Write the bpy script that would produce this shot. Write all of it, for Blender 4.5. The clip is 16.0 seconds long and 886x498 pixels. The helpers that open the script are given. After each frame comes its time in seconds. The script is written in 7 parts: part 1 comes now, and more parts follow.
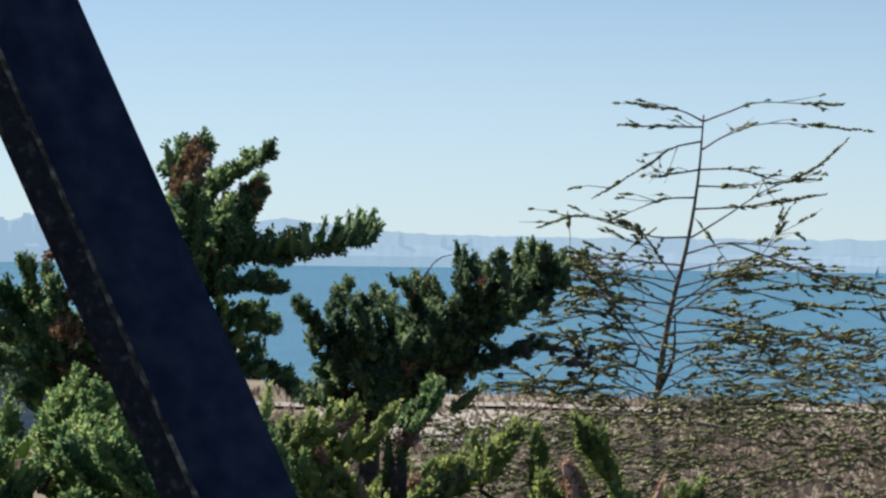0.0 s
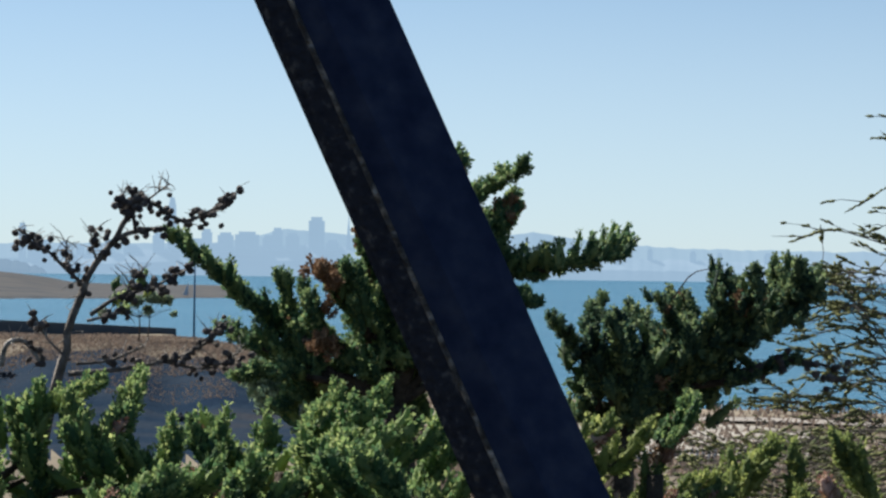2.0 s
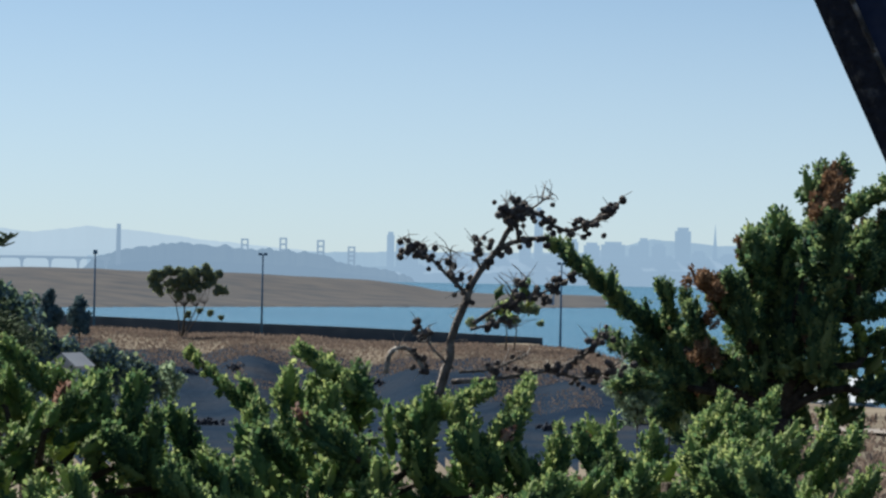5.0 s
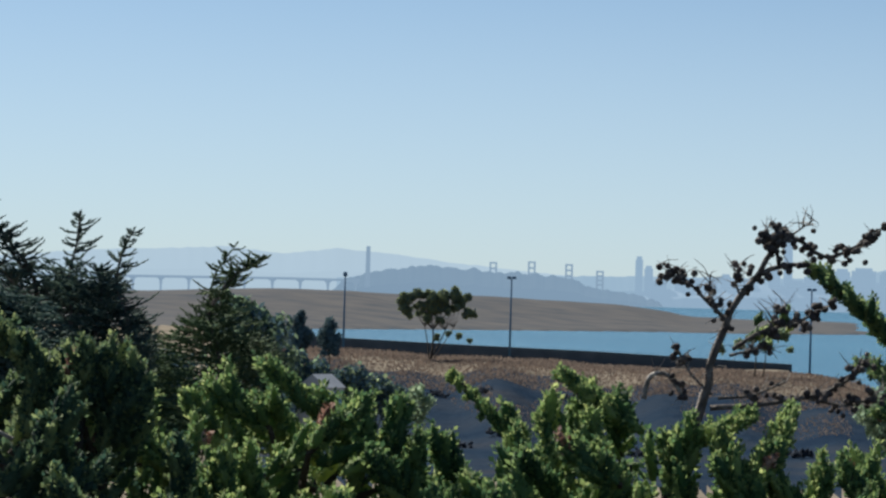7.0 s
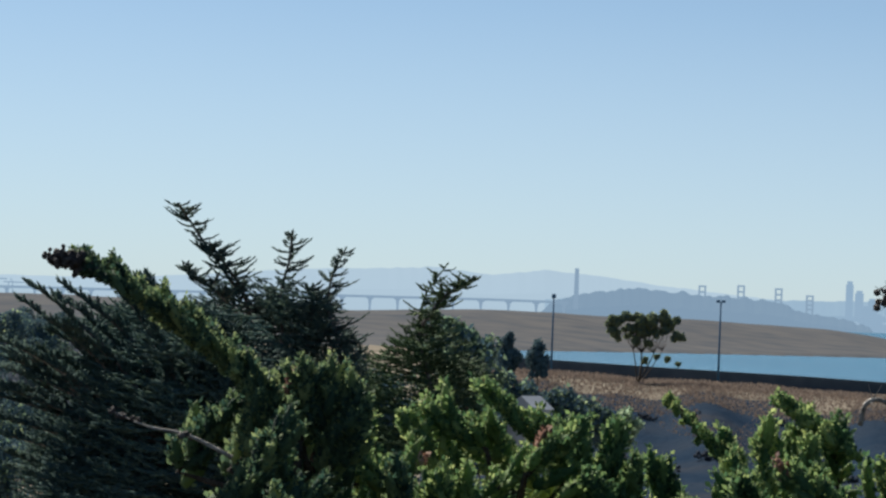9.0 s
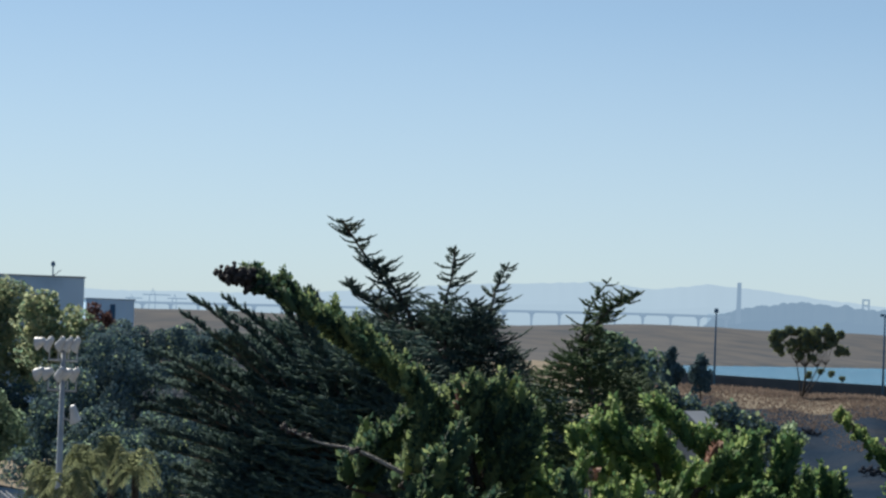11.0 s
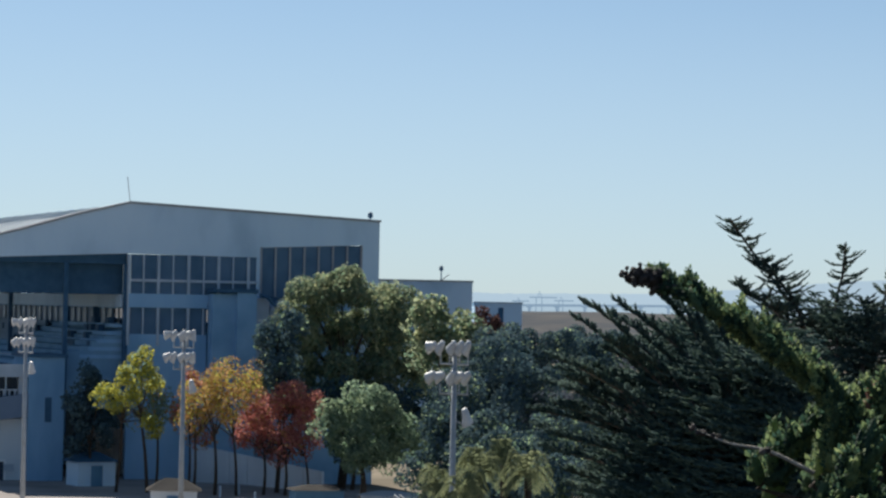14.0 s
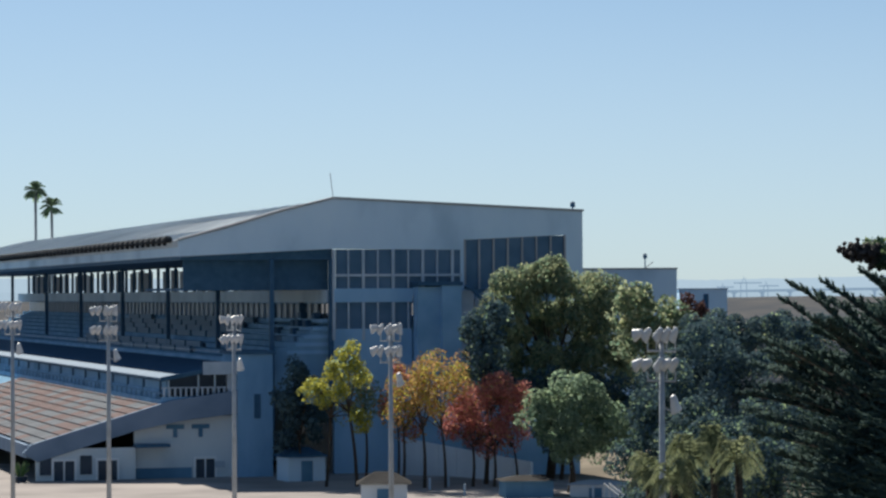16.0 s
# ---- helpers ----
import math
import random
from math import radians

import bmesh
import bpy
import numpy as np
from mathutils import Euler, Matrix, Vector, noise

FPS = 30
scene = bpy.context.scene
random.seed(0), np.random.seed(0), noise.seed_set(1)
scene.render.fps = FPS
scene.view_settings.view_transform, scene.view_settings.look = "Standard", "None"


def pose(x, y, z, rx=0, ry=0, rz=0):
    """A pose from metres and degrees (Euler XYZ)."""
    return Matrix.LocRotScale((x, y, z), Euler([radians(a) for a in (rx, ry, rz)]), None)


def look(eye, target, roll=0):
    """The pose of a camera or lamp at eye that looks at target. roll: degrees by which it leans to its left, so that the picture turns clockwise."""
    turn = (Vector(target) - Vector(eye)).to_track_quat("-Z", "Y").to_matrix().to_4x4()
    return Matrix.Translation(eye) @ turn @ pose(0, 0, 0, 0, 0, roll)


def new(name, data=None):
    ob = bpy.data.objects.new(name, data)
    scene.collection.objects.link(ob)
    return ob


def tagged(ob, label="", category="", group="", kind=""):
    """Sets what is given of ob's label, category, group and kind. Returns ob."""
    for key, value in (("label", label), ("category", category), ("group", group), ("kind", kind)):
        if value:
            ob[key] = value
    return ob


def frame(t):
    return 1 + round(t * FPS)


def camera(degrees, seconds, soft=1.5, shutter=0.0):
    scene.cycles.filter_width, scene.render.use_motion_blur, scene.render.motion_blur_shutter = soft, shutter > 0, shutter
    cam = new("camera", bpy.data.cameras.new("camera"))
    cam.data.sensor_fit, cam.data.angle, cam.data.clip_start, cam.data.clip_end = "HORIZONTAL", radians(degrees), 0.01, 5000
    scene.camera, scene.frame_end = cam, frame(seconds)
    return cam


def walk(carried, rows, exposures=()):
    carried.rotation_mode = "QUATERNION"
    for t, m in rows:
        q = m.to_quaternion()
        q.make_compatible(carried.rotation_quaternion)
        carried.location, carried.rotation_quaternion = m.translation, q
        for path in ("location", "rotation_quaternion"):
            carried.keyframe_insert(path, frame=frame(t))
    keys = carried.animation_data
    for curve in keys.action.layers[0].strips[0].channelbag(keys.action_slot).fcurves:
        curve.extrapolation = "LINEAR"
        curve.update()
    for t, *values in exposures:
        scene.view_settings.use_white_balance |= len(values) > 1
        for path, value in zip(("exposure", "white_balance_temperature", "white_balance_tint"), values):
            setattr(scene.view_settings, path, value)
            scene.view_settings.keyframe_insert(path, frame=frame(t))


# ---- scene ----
cam = camera(16.5, 16.0, soft=2.5)
EYE = 20.0  # height of the eye over the bay
# seconds, sideways and upward shift in metres, heading (left positive), tilt up, roll, in degrees
ROWS = [
    (0.0, 0.000, 0.000, -16.187, 0.154, 0.754),
    (0.5, -0.011, -0.001, -14.834, 0.143, 0.779),
    (1.0, -0.0225, -0.001, -13.501, 0.238, 0.730),
    (1.5, -0.031, -0.000, -12.376, 0.287, 0.721),
    (2.0, -0.039, 0.001, -11.522, 0.363, 0.730),
    (2.5, -0.053, -0.000, -10.527, 0.370, 0.980),
    (3.0, -0.069, -0.000, -9.050, 0.386, 1.033),
    (3.5, -0.086, -0.000, -7.602, 0.323, 0.897),
    (6.0, -0.189, -0.004, -2.484, 0.586, 1.488),
    (6.5, -0.206, -0.004, -1.070, 0.677, 1.599),
    (7.0, -0.218, -0.002, 0.000, 0.787, 1.617),
    (7.5, -0.229, -0.002, 1.101, 0.873, 1.681),
    (8.0, -0.241, -0.001, 2.104, 0.939, 1.845),
    (8.5, -0.253, -0.000, 3.179, 1.000, 2.191),
    (9.0, -0.263, 0.000, 3.924, 1.066, 2.229),
    (11.5, -0.309, 0.001, 7.843, 1.286, 2.003),
    (12.0, -0.321, 0.000, 8.795, 1.318, 1.955),
    (12.5, -0.336, -0.000, 9.995, 1.244, 1.785),
    (13.0, -0.353, 0.001, 11.581, 1.211, 1.465),
    (13.5, -0.369, 0.001, 12.694, 1.143, 1.160),
    (14.0, -0.387, -0.001, 14.174, 1.062, 1.097),
    (14.5, -0.400, -0.006, 15.141, 1.083, 0.875),
    (15.0, -0.414, -0.014, 16.030, 1.046, 0.703),
    (15.5, -0.429, -0.024, 16.964, 1.014, 0.318),
    (16.0, -0.443, -0.034, 17.971, 0.857, -0.296),
]
walk(cam, [(t, pose(x, 0, EYE + z, 90 + p, 0, a) @ pose(0, 0, 0, 0, 0, r)) for t, x, z, a, p, r in ROWS],
     [(0.0, 1.06), (3.5, 0.98), (7.0, 0.82), (9.0, 0.84), (16.0, 0.78)])

# ---- world, sun ----
SUN_AZ, SUN_EL = 34.0, 43.0  # left of the middle heading, above the horizon
world = bpy.data.worlds.new("world")
scene.world = world
world.use_nodes = True
wn, wl = world.node_tree.nodes, world.node_tree.links
sky = wn.new("ShaderNodeTexSky")
sky.sky_type, sky.sun_disc = "NISHITA", False
sky.sun_elevation, sky.sun_rotation = radians(SUN_EL), radians(-SUN_AZ)
sky.air_density, sky.dust_density, sky.ozone_density = 1.0, 0.12, 1.4
tint = wn.new("ShaderNodeMix")
tint.data_type, tint.blend_type = "RGBA", "MULTIPLY"
tint.inputs[0].default_value = 1.0
tint.inputs[7].default_value = (0.925, 1.0, 0.925, 1)
# the sky's gradient is drawn together towards the horizon, as in clear maritime air
wc = wn.new("ShaderNodeTexCoord")
wm = wn.new("ShaderNodeVectorMath")
wm.operation = "MULTIPLY_ADD"
wm.inputs[1].default_value, wm.inputs[2].default_value = (1, 1, 3.0), (0, 0, 0.050)
wl.new(wc.outputs["Generated"], wm.inputs[0])
wl.new(wm.outputs[0], sky.inputs["Vector"])
wl.new(sky.outputs[0], tint.inputs[6])
# pale sea haze low over the horizon
sep = wn.new("ShaderNodeSeparateXYZ")
wl.new(wc.outputs["Generated"], sep.inputs[0])
hz = wn.new("ShaderNodeValToRGB")
for k, (pz, w) in enumerate([(0.0, 0.85), (0.10, 0.16), (0.35, 0.0)]):
    e = hz.color_ramp.elements[k] if k < 2 else hz.color_ramp.elements.new(pz)
    e.position, e.color = pz, (w, w, w, 1)
wl.new(sep.outputs[2], hz.inputs[0])
haze = wn.new("ShaderNodeMix")
haze.data_type = "RGBA"
haze.inputs[7].default_value = (4.1, 4.75, 5.2, 1)
wl.new(hz.outputs[0], haze.inputs[0])
wl.new(tint.outputs[2], haze.inputs[6])
wl.new(haze.outputs[2], wn["Background"].inputs[0])
wn["Background"].inputs[1].default_value = 0.071
sun = new("sun", bpy.data.lights.new("sun", "SUN"))
sun.data.energy, sun.data.angle, sun.data.color = 5.0, radians(0.5), (1.0, 0.93, 0.82)
sun.matrix_world = look((-math.sin(radians(SUN_AZ)), math.cos(radians(SUN_AZ)), math.tan(radians(SUN_EL))), (0, 0, 0))


# ---- materials ----
def material(name, colors, scale=4.0, detail=6.0, rough=0.8, metal=0.0, bump=0.0, bump_scale=30.0, island=0.0, objrand=0.0, see=0.0, spec=0.4, stretch=(1, 1, 1), bump_dist=0.05):
    """Procedural surface: colours run along a noise; island/objrand vary pieces; see is light let through thin leaves."""
    m = bpy.data.materials.new(name)
    m.use_nodes = True
    n, l = m.node_tree.nodes, m.node_tree.links
    b = n["Principled BSDF"]
    b.inputs["Roughness"].default_value, b.inputs["Metallic"].default_value = rough, metal
    b.inputs["Specular IOR Level"].default_value = spec
    co = n.new("ShaderNodeTexCoord")
    mp = n.new("ShaderNodeMapping")
    mp.inputs["Scale"].default_value = stretch
    l.new(co.outputs["Object"], mp.inputs[0])
    tex = n.new("ShaderNodeTexNoise")
    tex.inputs["Scale"].default_value, tex.inputs["Detail"].default_value = scale, detail
    l.new(mp.outputs[0], tex.inputs["Vector"])
    fac = tex.outputs["Fac"]
    if island or objrand:
        g = n.new("ShaderNodeNewGeometry") if island else n.new("ShaderNodeObjectInfo")
        mix = n.new("ShaderNodeMix")
        mix.inputs[0].default_value = island or objrand
        l.new(fac, mix.inputs[2])
        l.new(g.outputs["Random Per Island" if island else "Random"], mix.inputs[3])
        fac = mix.outputs[0]
    ramp = n.new("ShaderNodeValToRGB")
    el = ramp.color_ramp.elements
    lo, hi = (0.18, 0.80) if island or objrand else (0.3, 0.7)
    while len(el) < len(colors):
        el.new(0.5)
    for k, c in enumerate(colors):
        el[k].position = lo + (hi - lo) * k / max(1, len(colors) - 1)
        el[k].color = (*c, 1)
    l.new(fac, ramp.inputs[0])
    l.new(ramp.outputs[0], b.inputs["Base Color"])
    if bump:
        t2 = n.new("ShaderNodeTexNoise")
        t2.inputs["Scale"].default_value, t2.inputs["Detail"].default_value = bump_scale, 5
        l.new(mp.outputs[0], t2.inputs["Vector"])
        bp = n.new("ShaderNodeBump")
        bp.inputs["Strength"].default_value, bp.inputs["Distance"].default_value = bump, bump_dist
        l.new(t2.outputs["Fac"], bp.inputs["Height"])
        l.new(bp.outputs[0], b.inputs["Normal"])
    if see:
        tr = n.new("ShaderNodeBsdfTranslucent")
        l.new(ramp.outputs[0], tr.inputs[0])
        ms = n.new("ShaderNodeMixShader")
        ms.inputs[0].default_value = see
        l.new(b.outputs[0], ms.inputs[1])
        l.new(tr.outputs[0], ms.inputs[2])
        l.new(ms.outputs[0], n["Material Output"].inputs[0])
    return m


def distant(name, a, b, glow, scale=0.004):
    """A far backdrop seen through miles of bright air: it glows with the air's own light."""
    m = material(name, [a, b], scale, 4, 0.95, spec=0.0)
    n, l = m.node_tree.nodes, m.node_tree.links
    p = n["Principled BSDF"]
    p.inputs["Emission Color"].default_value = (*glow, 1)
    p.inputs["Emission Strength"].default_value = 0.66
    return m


# ---- building helpers ----
def P(az, el, d):
    """A place by heading (degrees, left positive), elevation and distance over the ground from the viewpoint."""
    a = radians(az)
    return Vector((-d * math.sin(a), d * math.cos(a), EYE + d * math.tan(radians(el))))


class Geo:
    """Gathers vertices and faces of one mesh."""

    def __init__(self):
        self.v, self.f, self.m = [], [], []

    def add(self, vs, fs, mi=0):
        k = len(self.v)
        self.v.extend(vs)
        self.f.extend([[i + k for i in f] for f in fs])
        self.m.extend([mi] * len(fs))
        return self

    def box(self, a, b, mi=0, mat=None):
        vs = [Vector((x, y, z)) for x in (a[0], b[0]) for y in (a[1], b[1]) for z in (a[2], b[2])]
        if mat:
            vs = [mat @ v for v in vs]
        return self.add(vs, [(0, 1, 3, 2), (4, 6, 7, 5), (0, 4, 5, 1), (2, 3, 7, 6), (0, 2, 6, 4), (1, 5, 7, 3)], mi)

    def tube(self, pts, radii, sides=7, mi=0, cap=True):
        pts = [Vector(p) for p in pts]
        vs, fs = [], []
        ref = Vector((0.31, 0.2, 0.93))
        for i, p in enumerate(pts):
            d = (pts[min(i + 1, len(pts) - 1)] - pts[max(i - 1, 0)]).normalized()
            s = d.cross(ref)
            s = s.normalized() if s.length > 1e-3 else d.orthogonal().normalized()
            t = d.cross(s)
            r = radii[i] if isinstance(radii, (list, tuple)) else radii
            vs += [p + (s * math.cos(6.2832 * k / sides) + t * math.sin(6.2832 * k / sides)) * r for k in range(sides)]
        for i in range(len(pts) - 1):
            for k in range(sides):
                a, b = i * sides + k, i * sides + (k + 1) % sides
                fs.append((a, b, b + sides, a + sides))
        if cap:
            fs.append(tuple(range(sides))[::-1])
            fs.append(tuple(range(len(vs) - sides, len(vs))))
        return self.add(vs, fs, mi)

    def prism(self, outline, base, up, mi=0):
        """outline: points; up: vector by which it is thickened."""
        n = len(outline)
        a = [Vector(base) + Vector(p) for p in outline]
        b = [p + Vector(up) for p in a]
        fs = [tuple(range(n))[::-1], tuple(range(n, 2 * n))] + [(i, (i + 1) % n, n + (i + 1) % n, n + i) for i in range(n)]
        return self.add(a + b, fs, mi)


def obj(name, geo, mats, parent=None, smooth=False):
    me = bpy.data.meshes.new(name)
    me.from_pydata([tuple(v) for v in geo.v], [], geo.f)
    for m in mats if isinstance(mats, (list, tuple)) else [mats]:
        me.materials.append(m)
    me.polygons.foreach_set("material_index", geo.m)
    if smooth:
        me.polygons.foreach_set("use_smooth", [True] * len(me.polygons))
    me.update()
    ob = new(name, me)
    if parent:
        ob.parent = parent
    return ob


def part(name, geo, mats, parent, label="", smooth=False):
    ob = obj(name, geo, mats, parent, smooth)
    if label:
        ob["label"] = label
    return ob


def thing(name, label, category, group="", at=None):
    e = new(name)
    e.empty_display_size = 0.2
    if at is not None:
        e.location = at
    return tagged(e, label, category, group)



def tri_object(name, verts, tris, mats, midx=None, parent=None, smooth=False):
    """Fast mesh from arrays of vertices (n,3) and triangles (m,3)."""
    me = bpy.data.meshes.new(name)
    nv, nf = len(verts), len(tris)
    me.vertices.add(nv)
    me.vertices.foreach_set("co", np.ascontiguousarray(verts, dtype=np.float32).ravel())
    me.loops.add(nf * 3)
    me.loops.foreach_set("vertex_index", np.ascontiguousarray(tris, dtype=np.int32).ravel())
    me.polygons.add(nf)
    me.polygons.foreach_set("loop_start", np.arange(0, nf * 3, 3, dtype=np.int32))
    for m in mats:
        me.materials.append(m)
    if midx is not None:
        me.polygons.foreach_set("material_index", np.ascontiguousarray(midx, dtype=np.int32))
    if smooth:
        me.polygons.foreach_set("use_smooth", np.ones(nf, dtype=bool))
    me.update(calc_edges=True)
    ob = new(name, me)
    if parent:
        ob.parent = parent
    return ob


rng = np.random.default_rng(7)


def unit(v):
    return v / (np.linalg.norm(v, axis=-1, keepdims=True) + 1e-9)


SPINDLE_T = np.array([(0, 1, 2), (0, 2, 3), (0, 3, 1), (4, 2, 1), (4, 3, 2), (4, 1, 3)])


def spindles(pos, dirs, length, width, waist=0.4):
    """Slim three-sided leaves or twiglets: arrays (n,3),(n,3),(n,),(n,) to vertices and triangles."""
    n = len(pos)
    d = unit(dirs)
    h = np.where(np.abs(d[:, 2:3]) < 0.9, np.array([[0, 0, 1.0]]), np.array([[1.0, 0, 0]]))
    s = unit(np.cross(d, h))
    t = np.cross(d, s)
    L, w = np.broadcast_to(length, (n,))[:, None], np.broadcast_to(width, (n,))[:, None]
    mid = pos + d * L * waist
    ring = [mid + (s * math.cos(a) + t * math.sin(a)) * w * 0.5 for a in (0.3, 2.394, 4.489)]
    v = np.stack([pos, *ring, pos + d * L], 1).reshape(-1, 3)
    f = (SPINDLE_T[None] + 5 * np.arange(n)[:, None, None]).reshape(-1, 3)
    return v, f


def blades(pos, dirs, length, width, waist=0.45, face=None):
    """Flat diamond leaves, slightly folded: two triangles each."""
    n = len(pos)
    d = unit(dirs)
    s = unit(np.cross(d, rng.normal(0, 1, (n, 3)) if face is None else face + rng.normal(0, 0.45, (n, 3))))
    t = np.cross(d, s)
    L, w = np.broadcast_to(length, (n,))[:, None], np.broadcast_to(width, (n,))[:, None]
    mid = pos + d * L * waist
    v = np.stack([pos, mid + s * w * 0.5 + t * w * 0.18, pos + d * L, mid - s * w * 0.5 + t * w * 0.18], 1).reshape(-1, 3)
    f = (np.array([(0, 1, 2), (0, 2, 3)])[None] + 4 * np.arange(n)[:, None, None]).reshape(-1, 3)
    return v, f


OCT_V = np.array([(1, 0, 0), (0, 1, 0), (-1, 0, 0), (0, -1, 0), (0, 0, 1), (0, 0, -1)], float)
OCT_F = np.array([(0, 1, 4), (1, 2, 4), (2, 3, 4), (3, 0, 4), (1, 0, 5), (2, 1, 5), (3, 2, 5), (0, 3, 5)])


def tufts(pos, dirs, size, slots, n=9, fat=0.25):
    """Dense cypress tufts: a lumpy flame-shaped core with short flat shoots standing off it."""
    m, k = len(pos), len(OCT_V)
    d = unit(dirs)
    h = np.where(np.abs(d[:, 2:3]) < 0.9, np.array([[0, 0, 1.0]]), np.array([[1.0, 0, 0]]))
    a = unit(np.cross(d, h))
    b = np.cross(d, a)
    sz = np.broadcast_to(size, (m,))[:, None, None]
    disp = rng.uniform(0.55, 1.35, (m, k))
    z = OCT_V[:, 2] * 0.5 + 0.45
    w = fat * (1.45 - 0.65 * np.clip(z, 0, 1))
    x, y = OCT_V[:, 0] * w * disp, OCT_V[:, 1] * w * disp
    zz = (OCT_V[:, 2] * 0.5) * (0.8 + 0.2 * disp) + 0.45 + rng.normal(0, 0.1, (m, k))
    core = pos[:, None] + (a[:, None] * x[..., None] + b[:, None] * y[..., None] + d[:, None] * zz[..., None]) * sz
    v1 = core.reshape(-1, 3)
    f1 = (OCT_F[None] + k * np.arange(m)[:, None, None]).reshape(-1, 3)
    wt = rng.dirichlet(np.full(3, 1.0), (m, n))  # shoots start anywhere on the core
    fi = OCT_F[rng.integers(0, 8, (m, n))]
    p = sum(np.take_along_axis(core, fi[..., q][..., None], 1) * wt[..., q][..., None] for q in range(3))
    mid = pos[:, None] + d[:, None] * (0.35 * sz)
    out = unit(p - mid)
    dd = out * 0.75 + d[:, None] * 0.85 + rng.normal(0, 0.25, (m, n, 3))
    L = (sz[..., 0] * rng.uniform(0.15, 0.33, (m, n))).ravel()
    v2, f2 = blades((p - out * 0.02 * sz).reshape(-1, 3), dd.reshape(-1, 3), L, L * 0.62, 0.45)
    sl = np.concatenate([np.repeat(slots, len(OCT_F)), np.repeat(slots, n * 2)])
    return np.vstack([v1, v2]), np.vstack([f1, f2 + len(v1)]), sl


def smooth_path(pts, n):
    """Points spread evenly over a Catmull-Rom curve."""
    p = np.array([tuple(q) for q in pts], float)
    if len(p) == 2:
        u = np.linspace(0, 1, n)[:, None]
        return p[0] * (1 - u) + p[1] * u
    q = np.vstack([2 * p[0] - p[1], p, 2 * p[-1] - p[-2]])
    out = []
    for u in np.linspace(0, len(p) - 1 - 1e-6, n):
        i, f = int(u), u - int(u)
        a, b, c, d = q[i:i + 4]
        out.append(0.5 * (2 * b + (c - a) * f + (2 * a - 5 * b + 4 * c - d) * f * f + (3 * b - a - 3 * c + d) * f ** 3))
    return np.array(out)

# ---- surfaces ----
M_GROUND = material("dry_ground", [(0.085, 0.078, 0.066), (0.155, 0.138, 0.112), (0.225, 0.198, 0.160)], 0.05, 9, 0.95, bump=0.5, bump_scale=1.5, spec=0.0)
# Headland grass greyed and blued for the haze over the inlet.
M_HEAD = material("hazy_headland_grass", [(0.064, 0.072, 0.083), (0.074, 0.080, 0.089), (0.084, 0.087, 0.093), (0.094, 0.095, 0.098), (0.099, 0.099, 0.101)], 0.045, 12, 0.95, bump=0.4, bump_scale=0.3, spec=0.0)
M_WATER = material("bay_water", [(0.010, 0.088, 0.15), (0.020, 0.118, 0.19)], 0.004, 6, 0.26, bump=1.0, bump_scale=0.12, spec=0.35, bump_dist=2.2)
# Blue haze over the stand is put into concrete, fascia, steel and white.
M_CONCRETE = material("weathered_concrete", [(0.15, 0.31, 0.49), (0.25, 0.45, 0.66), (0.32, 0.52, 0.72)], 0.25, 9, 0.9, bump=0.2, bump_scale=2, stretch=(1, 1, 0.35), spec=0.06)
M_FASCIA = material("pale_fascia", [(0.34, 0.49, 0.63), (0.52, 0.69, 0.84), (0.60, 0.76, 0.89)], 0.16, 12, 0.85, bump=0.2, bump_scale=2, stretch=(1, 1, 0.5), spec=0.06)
M_ROOF = material("roof_sheet", [(0.34, 0.40, 0.45), (0.46, 0.53, 0.58), (0.54, 0.60, 0.64)], 0.12, 8, 0.7)
M_DARK = material("hazed_steel", [(0.036, 0.098, 0.178), (0.058, 0.135, 0.228)], 1.5, 6, 0.6, spec=0.06)
# Reflected sky is put into the glass base as blue.
M_GLASS = material("window_glass", [(0.035, 0.11, 0.20), (0.088, 0.18, 0.295)], 0.4, 3, 0.30, spec=0.35)
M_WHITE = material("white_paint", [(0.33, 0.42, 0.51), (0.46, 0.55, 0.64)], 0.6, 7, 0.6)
M_GREY = material("grey_paint", [(0.28, 0.30, 0.33), (0.38, 0.40, 0.42)], 0.5, 6, 0.6, spec=0.06)
M_BARK = material("bark", [(0.022, 0.017, 0.013), (0.055, 0.042, 0.032), (0.09, 0.072, 0.056)], 14, 8, 0.95, bump=0.8, bump_scale=60)
M_DEADWOOD = material("dead_wood", [(0.05, 0.046, 0.044), (0.12, 0.108, 0.098), (0.22, 0.20, 0.185)], 12, 8, 0.95, bump=0.6, bump_scale=50)
M_CYP = material("cypress_leaf", [(0.024, 0.063, 0.040), (0.091, 0.177, 0.079), (0.232, 0.329, 0.125), (0.537, 0.610, 0.250)], 1.6, 5, 0.7, island=0.42, see=0.42, spec=0.2, bump=1.0, bump_scale=75, bump_dist=0.02)
# Yellower leaf, also lightened for the shrubs that stand in full sun.
M_CYP_YELLOW = material("sunlit_yellow_green_leaf", [(0.047, 0.081, 0.036), (0.146, 0.202, 0.074), (0.302, 0.358, 0.118), (0.560, 0.594, 0.224)], 1.6, 5, 0.7, island=0.42, see=0.42, spec=0.2, bump=1.0, bump_scale=75, bump_dist=0.02)
# Cypress leaf again, darkened in two steps for crowns lying in shade.
M_CYP_MID = material("half_shade_cypress_leaf", [(0.019, 0.055, 0.045), (0.070, 0.151, 0.082), (0.198, 0.288, 0.124), (0.512, 0.589, 0.253)], 1.6, 5, 0.7, island=0.42, see=0.42, spec=0.2, bump=1.0, bump_scale=75, bump_dist=0.02)
